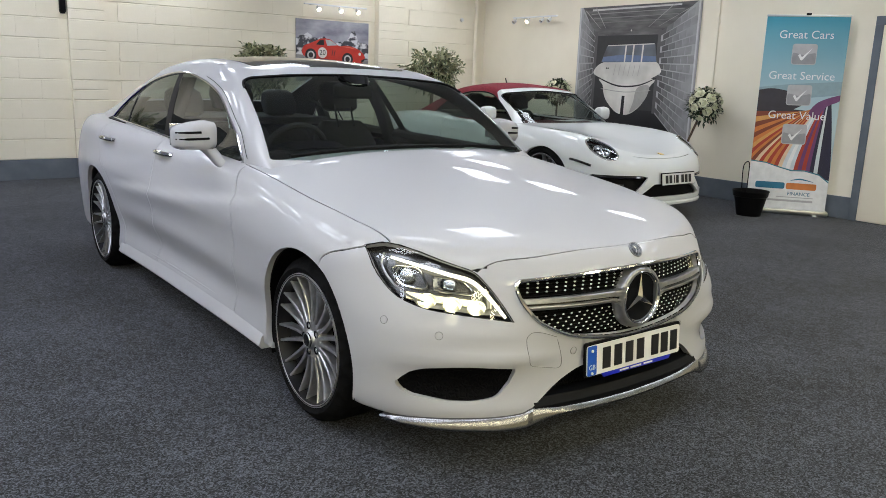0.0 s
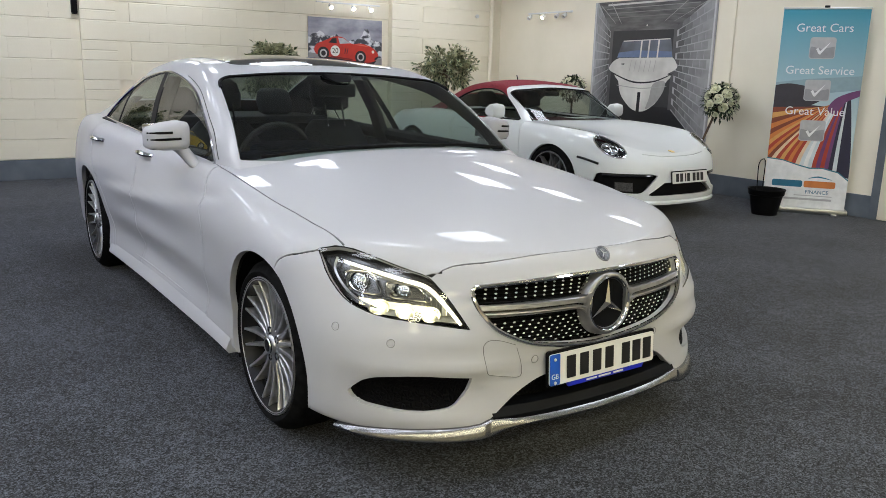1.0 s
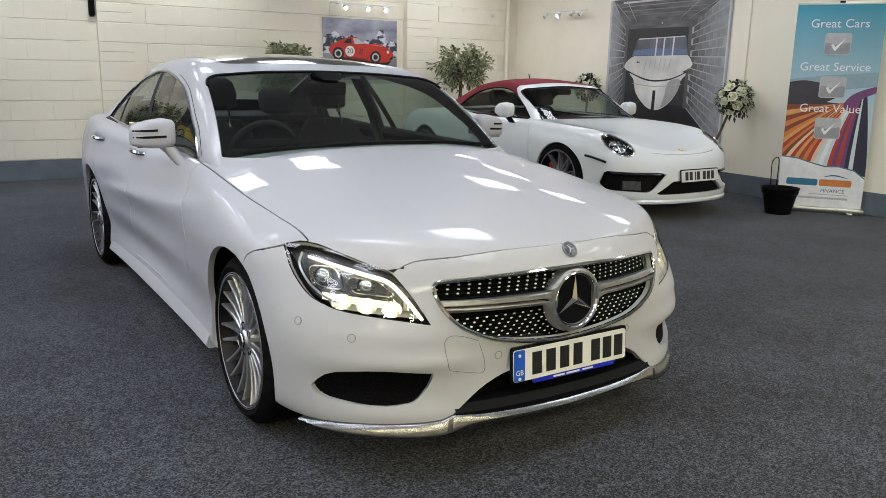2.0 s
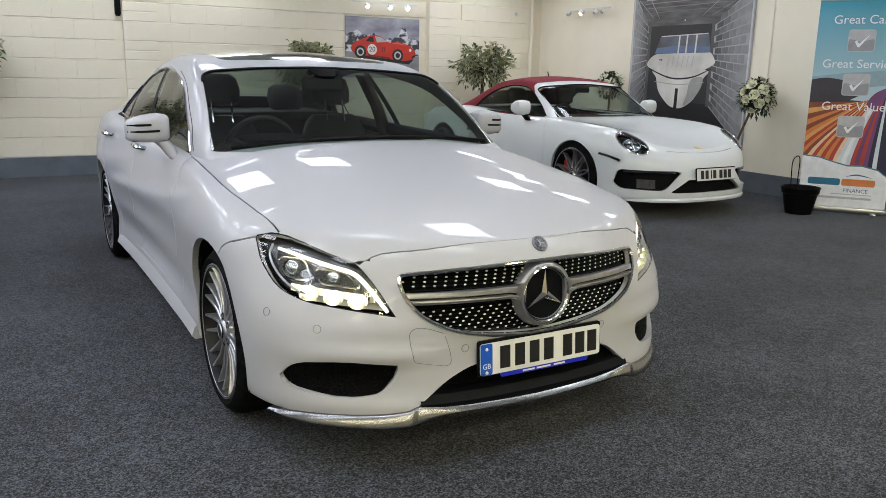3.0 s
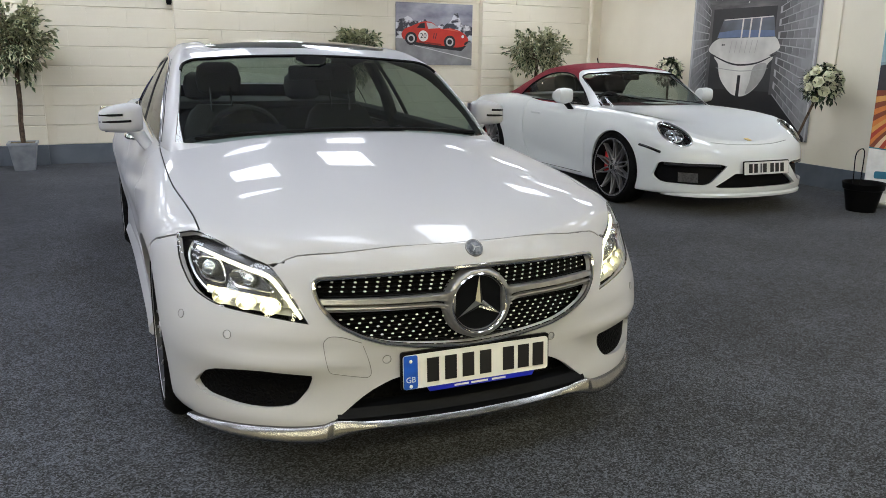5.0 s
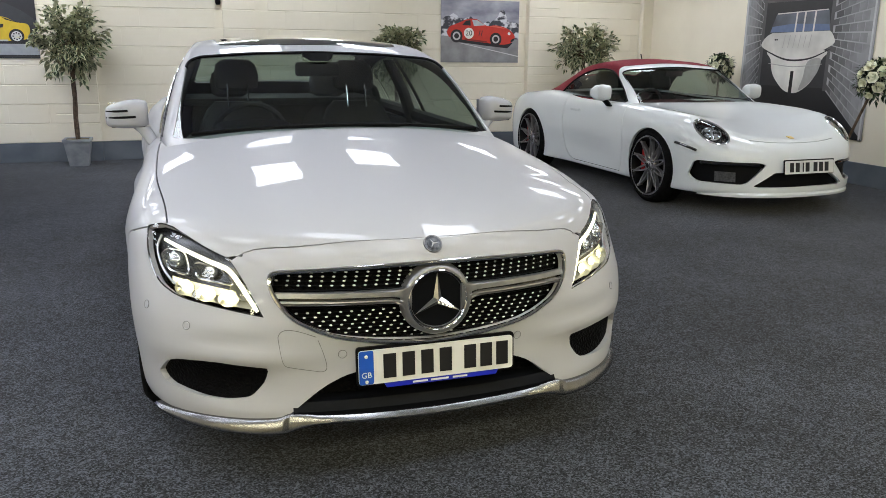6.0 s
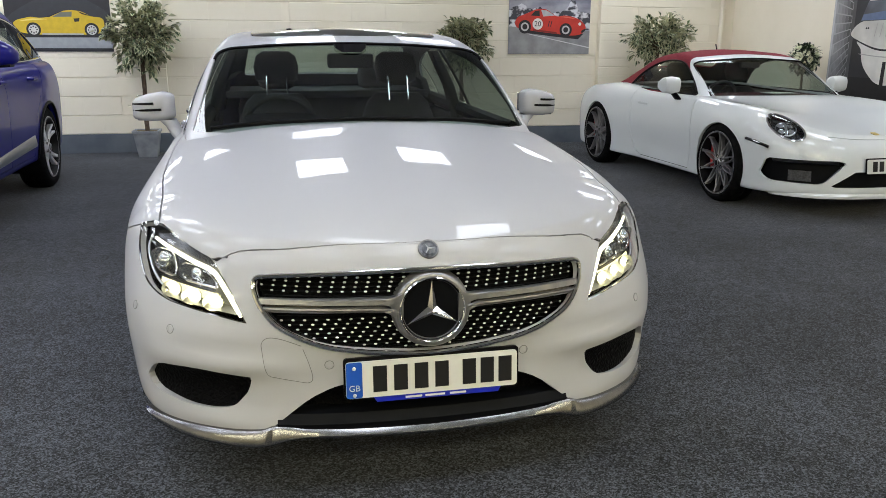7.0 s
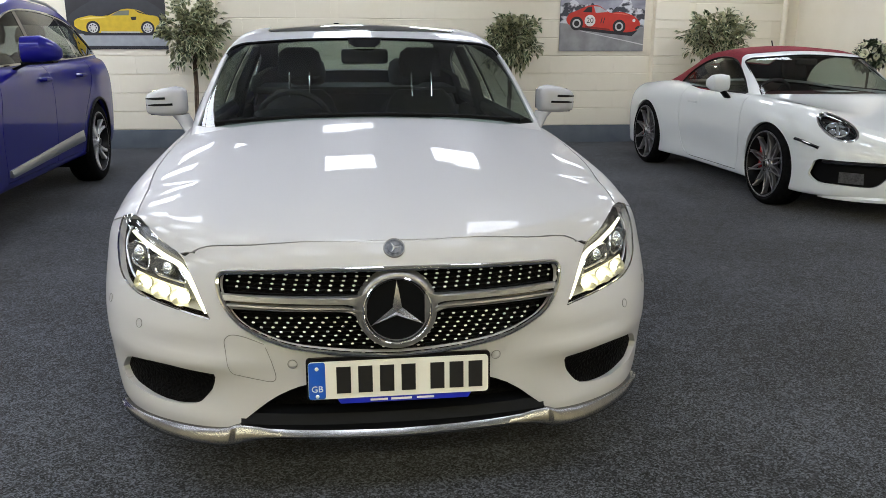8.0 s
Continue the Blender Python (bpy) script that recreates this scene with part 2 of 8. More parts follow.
def link(name, bm, mat, parent=None, label="", ref=None, smooth=True, shadow=True, angle=40):
    """One mesh object out of a bmesh, under a parent where given. ref: take its smooth normals from that skin."""
    me = bpy.data.meshes.new(name)
    if smooth and ref is None:
        bmesh.ops.recalc_face_normals(bm, faces=bm.faces)
    bm.normal_update()
    bm.to_mesh(me)
    if ref is not None:
        cache, out = {}, []
        for p in me.polygons:
            for li in p.loop_indices:
                vi = me.loops[li].vertex_index
                if vi not in cache:
                    cache[vi] = ref.normal(me.vertices[vi].co)[0]
                n = cache[vi]
                out.append(n if n.dot(p.normal) > 0.6 else p.normal)
        me.polygons.foreach_set("use_smooth", [True] * len(me.polygons))
        me.normals_split_custom_set(out)
    elif smooth:
        me.polygons.foreach_set("use_smooth", [True] * len(me.polygons))
        me.set_sharp_from_angle(angle=radians(angle))
    bm.free()
    if mat is not None:
        for one in (mat if isinstance(mat, (list, tuple)) else [mat]):
            me.materials.append(one)
    ob = new(name, me)
    ob.parent = parent
    if label:
        ob["label"] = label
    ob.visible_shadow = shadow
    return ob


def part(name, bm, material_, parent, label="", **more):
    return link(name, bm, material_, parent, label, **more)


def thing(name, m, label, category, group="", kind=""):
    ob = new(name)
    ob.empty_display_size = 0.1
    ob.matrix_basis = m
    return tagged(ob, label, category, group, kind)


def sheet(p):
    """Half a skin (rows x columns of points, y from 0 up) mirrored into a whole one."""
    bm = bmesh.new()
    for sign in (1, -1):
        v = [[bm.verts.new((q[0], q[1] * sign, q[2])) for q in row] for row in p]
        for a, b in zip(v, v[1:]):
            for i in range(len(a) - 1):
                ring = (a[i], a[i + 1], b[i + 1], b[i])
                bm.faces.new(ring if sign > 0 else ring[::-1])
    bmesh.ops.remove_doubles(bm, verts=bm.verts, dist=0.0004)
    bmesh.ops.dissolve_degenerate(bm, edges=bm.edges, dist=0.0003)
    bm.normal_update()
    return bm


def within(poly, pts):
    """Which points lie inside an outline."""
    pts = np.asarray(pts, float).reshape(-1, 2)
    x0, y0 = poly[:, 0], poly[:, 1]
    x1, y1 = np.roll(x0, -1), np.roll(y0, -1)
    u, v = pts[:, :1], pts[:, 1:]
    with np.errstate(divide="ignore", invalid="ignore"):
        cross = ((y0 > v) != (y1 > v)) & (u < (x1 - x0) * (v - y0) / (y1 - y0) + x0)
    return cross.sum(1) % 2 == 1


def inside(poly, u, v):
    return bool(within(poly, [(u, v)])[0])


def extract(bm, faces):
    out, made = bmesh.new(), {}
    for f in faces:
        ring = []
        for v in f.verts:
            if v not in made:
                made[v] = out.verts.new(v.co)
            ring.append(made[v])
        out.faces.new(ring)
    bmesh.ops.delete(bm, geom=list(faces), context="FACES")
    out.normal_update()
    return out


def carve(bm, poly, axes, keep):
    """Cut the outline poly, drawn on the axes' plane, through those faces that keep allows, and take out what lies within."""
    poly = np.asarray(poly, float)
    a, b = axes
    c = 3 - a - b
    lo, hi = poly.min(0), poly.max(0)
    cand = []
    u0, u1, v0, v1 = lo[0] - 0.1, hi[0] + 0.1, lo[1] - 0.1, hi[1] + 0.1
    for f in bm.faces:
        m = f.calc_center_median()
        if u0 < m[a] < u1 and v0 < m[b] < v1 and keep(m):
            cand.append(f)
    tmp = extract(bm, cand)
    cand = list(tmp.faces)
    for p, q in zip(poly, np.roll(poly, -1, 0)):
        d = q - p
        if abs(d).max() < 1e-6:
            continue
        l, h = np.minimum(p, q) - 1e-4, np.maximum(p, q) + 1e-4
        l0, l1, h0, h1 = l[0], l[1], h[0], h[1]
        near, far = [], []
        for f in cand:
            us, vs = [v.co[a] for v in f.verts], [v.co[b] for v in f.verts]
            (near if max(us) >= l0 and min(us) <= h0 and max(vs) >= l1 and min(vs) <= h1 else far).append(f)
        if not near:
            continue
        no = [0.0, 0.0, 0.0]
        no[a], no[b] = -d[1], d[0]
        co = [0.0, 0.0, 0.0]
        co[a], co[b] = p
        geom = set(near)
        for f in near:
            geom.update(f.verts)
            geom.update(f.edges)
        cut = bmesh.ops.bisect_plane(tmp, geom=list(geom), dist=2e-5, plane_co=co, plane_no=no)
        cand = far + [g for g in cut["geom"] if isinstance(g, bmesh.types.BMFace) and g.is_valid]
    faces = list(tmp.faces)
    mids = [f.calc_center_median() for f in faces]
    hit = within(poly, [(m[a], m[b]) for m in mids]) if faces else []
    inner = extract(tmp, [f for f, m, h in zip(faces, mids, hit) if h and keep(m)])
    merge(bm, tmp)
    return inner


def shift(bm, ref, depth):
    """Sink a piece below its skin."""
    for v in bm.verts:
        v.co -= ref.normal(v.co)[0] * depth
    return bm


def flange(bm, ref, depth):
    """Fold the open edges of a panel inwards."""
    bmesh.ops.remove_doubles(bm, verts=bm.verts, dist=1e-5)
    rim = [e for e in bm.edges if e.is_boundary]
    got = bmesh.ops.extrude_edge_only(bm, edges=rim)
    for v in [g for g in got["geom"] if isinstance(g, bmesh.types.BMVert)]:
        v.co -= ref.normal(v.co)[0] * depth
    return bm


def rounded(pts, r, n=5):
    """A closed outline with its corners rounded by r (one number, or one a corner)."""
    pts = [Vector(p) for p in pts]
    out = []
    for i, p in enumerate(pts):
        a, b = pts[i - 1], pts[(i + 1) % len(pts)]
        rr = r[i] if isinstance(r, (list, tuple)) else r
        u, v = a - p, b - p
        k = min(rr, u.length * 0.48, v.length * 0.48)
        s, e = p + u.normalized() * k, p + v.normalized() * k
        for j in range(n + 1):
            t = j / n
            out.append(s * (1 - t) ** 2 + p * 2 * t * (1 - t) + e * t * t)
    return np.array([tuple(q) for q in out])


def flow(pts, closed=False, n=8):
    """A smooth line through points of any dimension."""
    p = np.array(pts, float)
    k = len(p)
    out = []
    for i in range(k if closed else k - 1):
        a, b, c, d = (p[(i + j) % k] if closed else p[min(max(i + j, 0), k - 1)] for j in (-1, 0, 1, 2))
        for t in np.arange(n) / n:
            out.append(0.5 * (2 * b + (c - a) * t + (2 * a - 5 * b + 4 * c - d) * t * t + (3 * b - a - 3 * c + d) * t ** 3))
    if not closed:
        out.append(p[-1])
    return np.array(out)


def ribbon(pts, w):
    """The outline of a line of width w."""
    p = np.asarray(pts, float)
    t = np.gradient(p, axis=0)
    t /= np.linalg.norm(t, axis=1)[:, None]
    n = np.stack([-t[:, 1], t[:, 0]], 1) * w / 2
    return np.r_[p + n, (p - n)[::-1]]


def flip(poly, axis=0):
    q = np.array(poly, float)
    q[:, axis] *= -1
    return q[::-1]


def tube(pts, r, closed=False, sides=6, bm=None, flat_=1.0, up=None):
    """A rod along a line; r may be one radius or one a point."""
    bm = bm or bmesh.new()
    p = [Vector(q) for q in pts]
    rs = r if isinstance(r, (list, tuple, np.ndarray)) else [r] * len(p)
    rings, side = [], None
    for i, q in enumerate(p):
        a = p[i - 1] if (i or closed) else q
        b = p[(i + 1) % len(p)] if (i < len(p) - 1 or closed) else q
        t = (b - a).normalized()
        base = Vector(up) if up else (side if side is not None else (Vector((0, 0, 1)) if abs(t.z) < 0.9 else Vector((1, 0, 0))))
        s = (base - t * base.dot(t)).normalized()
        side = s
        w = t.cross(s)
        rings.append([bm.verts.new(q + (s * math.cos(k * 2 * math.pi / sides) * flat_ + w * math.sin(k * 2 * math.pi / sides)) * rs[i]) for k in range(sides)])
    pairs = list(zip(rings, rings[1:])) + ([(rings[-1], rings[0])] if closed else [])
    for a, b in pairs:
        for k in range(sides):
            bm.faces.new((a[k], a[(k + 1) % sides], b[(k + 1) % sides], b[k]))
    if not closed:
        bm.faces.new(rings[0][::-1])
        bm.faces.new(rings[-1])
    return bm


def lathe(profile, n=48, axis="y", bm=None, closed=False):
    """Turn a profile of (distance along the axis, radius) round it."""
    bm = bm or bmesh.new()
    rings = []
    for d, r in profile:
        ring = []
        for k in range(n):
            c, s = r * math.cos(2 * math.pi * k / n), r * math.sin(2 * math.pi * k / n)
            ring.append(bm.verts.new({"y": (c, d, s), "z": (c, s, d), "x": (d, c, s)}[axis]))
        rings.append(ring)
    for a, b in list(zip(rings, rings[1:])) + ([(rings[-1], rings[0])] if closed else []):
        for k in range(n):
            bm.faces.new((a[k], a[(k + 1) % n], b[(k + 1) % n], b[k]))
    return bm


def box(size, at=(0, 0, 0), bevel=0.0, seg=2, bm=None, turn=None):
    """A block, its edges rounded by bevel."""
    own = bmesh.new()
    bmesh.ops.create_cube(own, size=1.0)
    for v in own.verts:
        v.co = Vector((v.co.x * size[0], v.co.y * size[1], v.co.z * size[2]))
    if bevel:
        bmesh.ops.bevel(own, geom=own.edges[:] + own.verts[:], offset=bevel, segments=seg, affect="EDGES", profile=0.6)
    m = Matrix.Translation(at) @ (turn.to_4x4() if turn else Matrix())
    bmesh.ops.transform(own, matrix=m, verts=own.verts)
    if bm is None:
        return own
    merge(bm, own)
    return bm


def merge(bm, other):
    made = {v: bm.verts.new(v.co) for v in other.verts}
    for f in other.faces:
        bm.faces.new([made[v] for v in f.verts])
    other.free()
    return bm


def slab(poly, d0, d1, plane="yz", bm=None):
    """An outline given depth: plane yz runs along x, xz along y, xy along z."""
    bm = bm or bmesh.new()
    put = {"yz": lambda u, v, d: (d, u, v), "xz": lambda u, v, d: (u, d, v), "xy": lambda u, v, d: (u, v, d)}[plane]
    a = [bm.verts.new(put(u, v, d0)) for u, v in poly]
    b = [bm.verts.new(put(u, v, d1)) for u, v in poly]
    bm.faces.new(a)
    bm.faces.new(b[::-1])
    for i in range(len(a)):
        j = (i + 1) % len(a)
        bm.faces.new((a[i], b[i], b[j], a[j]))
    bmesh.ops.recalc_face_normals(bm, faces=bm.faces)
    return bm


def blob(rows, n=24, bm=None):
    """A soft solid: rows of (centre, half width along a, half width along b, a, b), closed at both ends."""
    bm = bm or bmesh.new()
    rings = []
    for c, wa, wb, a, b, sq in rows:
        ring = []
        for k in range(n):
            t = 2 * math.pi * k / n
            ct, st = math.cos(t), math.sin(t)
            u = math.copysign(abs(ct) ** (2 / sq), ct) * wa
            v = math.copysign(abs(st) ** (2 / sq), st) * wb
            ring.append(bm.verts.new(Vector(c) + Vector(a) * u + Vector(b) * v))
        rings.append(ring)
    for p, q in zip(rings, rings[1:]):
        for k in range(n):
            bm.faces.new((p[k], p[(k + 1) % n], q[(k + 1) % n], q[k]))
    bm.faces.new(rings[0][::-1])
    bm.faces.new(rings[-1])
    bmesh.ops.recalc_face_normals(bm, faces=bm.faces)
    return bm
# ---- the room: x along the back wall, y towards it ----
BACK, RIGHT, LEFT, FRONT = 10.35, 8.5, -6.5, -7.5
COURSE = 0.2333


def setting(name, bm, mat, label, smooth=False):
    return tagged(link(name, bm, mat, smooth=smooth), label, "", "", "structure")


setting("floor", box((RIGHT - LEFT + 0.6, BACK - FRONT + 0.6, 0.1), ((RIGHT + LEFT) / 2, (BACK + FRONT) / 2, -0.05)), CARPET, "dark grey flecked carpet floor of the showroom")
setting("ceiling", box((RIGHT - LEFT + 0.6, BACK - FRONT + 0.6, 0.1), ((RIGHT + LEFT) / 2, (BACK + FRONT) / 2, CEILING + 0.05)), CEIL, "white suspended tile ceiling")
wall_back = setting("wall_back", box((RIGHT - LEFT + 0.6, 0.2, CEILING), ((RIGHT + LEFT) / 2, BACK + 0.1 + 0.012, CEILING / 2)), CREAM, "cream painted blockwork wall")
setting("wall_right", box((0.2, BACK - FRONT, CEILING), (RIGHT + 0.1, (BACK + FRONT) / 2, CEILING / 2)), PLASTER, "cream painted plaster wall")
setting("wall_left", box((0.2, BACK - FRONT, CEILING), (LEFT - 0.1, (BACK + FRONT) / 2, CEILING / 2)), PLASTER, "cream painted plaster wall")
# Unseen wall behind the camera, added pale to bounce light onto the car.
setting("wall_front", box((RIGHT - LEFT + 0.6, 0.2, CEILING), ((RIGHT + LEFT) / 2, FRONT - 0.1, CEILING / 2)), PLASTER, "cream painted plaster wall")
setting("baseboard", box((RIGHT - LEFT, 0.03, 0.235), ((RIGHT + LEFT) / 2, BACK - 0.012, 0.1175), 0.004), SKIRT, "grey painted plinth band along the blockwork wall")
setting("baseboard_right", box((0.02, BACK - 4.06, 0.235), (RIGHT - 0.01, (BACK + 4.06) / 2 - 0.02, 0.1175), 0.004), SKIRT, "grey painted plinth band along the plaster wall")


def ceiling_panel(x, y, glow):
    ob = thing("ceiling_light", pose(x, y, CEILING), "unseen square white lit ceiling panel light", "ceiling light", "ceiling panel lights")
    rim = bmesh.new()
    for sx, sy, ax, ay in ((0.6, 0.02, 0, 0.29), (0.6, 0.02, 0, -0.29), (0.02, 0.56, 0.29, 0), (0.02, 0.56, -0.29, 0)):
        box((sx, sy, 0.012), (ax, ay, -0.006), bm=rim)
    part("frame", rim, TRIMWHITE, ob, smooth=False)
    part("diffuser", box((0.56, 0.56, 0.006), (0, 0, -0.004)), glow, ob, smooth=False)
    return ob


PANEL_X, PANEL_Y = [-5.05, -3.85, -2.65, -1.45, -0.25, 2.15, 3.42, 5.85, 7.2], [-4.3, -1.9, 0.8, 3.4, 6.72, 9.5]
# The warm rows at y < 0 are added fill behind the camera.
cool, warm = ceiling_panel(PANEL_X[0], PANEL_Y[3], PANEL), ceiling_panel(PANEL_X[0], PANEL_Y[0], FILL_WARM)
warm["label"] = "unseen warm ceiling panel added as fill light for the car front"
for i, px in enumerate(PANEL_X):
    for j, py in enumerate(PANEL_Y):
        if i or j not in (0, 3):
            copy_thing(warm if py < 0 else cool, pose(px, py + (0.42 if i == 6 else 0), CEILING))
# Two extra columns, made up as fill for the bumper.
for px in (0.95, 4.62):
    for py in PANEL_Y[:3]:
        copy_thing(warm if py < 0 else cool, pose(px, py, CEILING))
# First from a bonnet reflection; other three made up to brighten the left floor.
for px, py in ((0.85, 8.6), (0.3, 2.1), (0.3, 4.6), (-0.9, 2.1)):
    copy_thing(cool, pose(px, py, CEILING))
for px in PANEL_X[:5] + PANEL_X[8:]:
    for py in (5.1, 8.1):
        copy_thing(cool, pose(px, py, CEILING))
# ---- the white four-door coupe: its lines, in metres from the ground under the front axle, x ahead, y to its left ----
def flat(v):
    return lambda x: v + 0 * x


COUPE = {
    "x1": 0.22, "x2": -3.5,
    "width": curve((0.3, 0.918), (0, 0.942), (-0.7, 0.928), (-1.6, 0.93), (-2.4, 0.945), (-2.9, 0.965), (-3.5, 0.925)),
    "rows": [
        {"xf": 0.72, "dw": flat(-0.25), "zc": 0.2, "z": flat(0.2), "xr": -3.9, "zr": 0.3},
        {"xf": 0.87, "dw": flat(-0.03), "zc": 0.172, "z": flat(0.165), "xr": -4.06, "zr": 0.26},
        {"xf": 0.885, "dw": flat(-0.012), "zc": 0.185, "z": flat(0.18), "xr": -4.09, "zr": 0.3},
        {"xf": 0.875, "dw": curve((0.3, 0.01), (-0.4, -0.02), (-2.4, -0.02), (-2.9, 0)), "zc": 0.33, "z": flat(0.36), "xr": -4.11, "zr": 0.42},
        {"xf": 0.87, "n": 2.6, "dw": curve((0.3, 0.015), (-0.5, 0), (-2.4, 0), (-2.9, 0.01)), "zc": 0.45, "z": flat(0.52), "xr": -4.12, "zr": 0.55},
        {"xf": 0.91, "n": 1.9, "dw": curve((0.3, 0), (-0.5, 0.004), (-2.4, 0.004), (-2.9, 0.012)), "zc": 0.6, "z": flat(0.65), "xr": -4.10, "zr": 0.7},
        {"xf": 0.89, "n": 1.75, "dw": flat(-0.012), "zc": 0.705, "z": curve((0.3, 0.725), (-0.7, 0.79), (-2, 0.82), (-3.5, 0.86)), "xr": -4.08, "zr": 0.86},
        {"xf": 0.84, "n": 1.75, "dw": curve((0.3, -0.065), (-0.3, -0.06), (-1, -0.055), (-3.5, -0.07)), "zc": 0.762, "z": curve((0.3, 0.785), (0, 0.83), (-0.7, 0.905), (-1.6, 0.935), (-2.5, 0.955), (-3.5, 0.985)), "xr": -4.04, "zr": 0.97},
    ],
    "cap": (0.1, 0.25, 0.5, 0.75, 1.0),
    "spine": curve((0.84, 0.765), (0.6, 0.83), (0.3, 0.885), (0, 0.93), (-0.3, 0.97), (-0.6, 1.0), (-1.2, 1.0), (-3.4, 1.0), (-3.9, 1.0), (-4.1, 0.97)),
    "cabin": {
        "x0": -0.44, "x1": -3.95,
        "belt_y": curve((-0.44, 0.78), (-0.85, 0.825), (-1.6, 0.835), (-2.5, 0.83), (-3.3, 0.79), (-3.95, 0.74)),
        "belt_z": curve((-0.44, 0.9), (-0.85, 0.905), (-2, 0.945), (-3.3, 0.975), (-3.95, 0.95)),
        "rail_y": curve((-0.44, 0.75), (-0.64, 0.752), (-0.85, 0.735), (-1.2, 0.682), (-1.7, 0.632), (-2.2, 0.618), (-2.7, 0.625), (-3.2, 0.66), (-3.95, 0.70)),
        "rail_z": curve((-0.44, 0.86), (-0.64, 0.98), (-0.85, 1.115), (-1.2, 1.298), (-1.5, 1.356), (-2.0, 1.376), (-2.5, 1.335), (-2.9, 1.24), (-3.4, 1.085), (-3.95, 0.93)),
        "top": curve((-0.44, 0.975), (-0.64, 1.075), (-0.95, 1.215), (-1.25, 1.335), (-1.6, 1.413), (-2.0, 1.432), (-2.5, 1.402), (-3.0, 1.275), (-3.4, 1.145), (-3.75, 1.01), (-3.95, 0.95)),
    },
    "nose": ((0.020, 0.62, 0.22, 0.412, 0.030), (-0.018, 0.68, 0.14, 0.325, 0.045), (0.014, 0.6, 0.25, 0.225, 0.04), (-0.012, 0.0, 0.3, 0.40, 0.05), (0.008, 0.62, 0.15, 0.50, 0.03)),
    "crease": ((0.019, -0.35, 0.80, -2.75, 0.60, 0.022), (0.008, -1.9, 0.80, -3.6, 0.74, 0.03)),
    "swell": ((0.012, -2.9, 0.5, 0.72, 0.2), (0.01, 0.0, 0.45, 0.7, 0.15), (-0.036, -1.5, 0.9, 0.335, 0.075), (0.012, -1.5, 0.9, 0.47, 0.06), (0.014, -1.4, 1.0, 0.68, 0.07)),
}
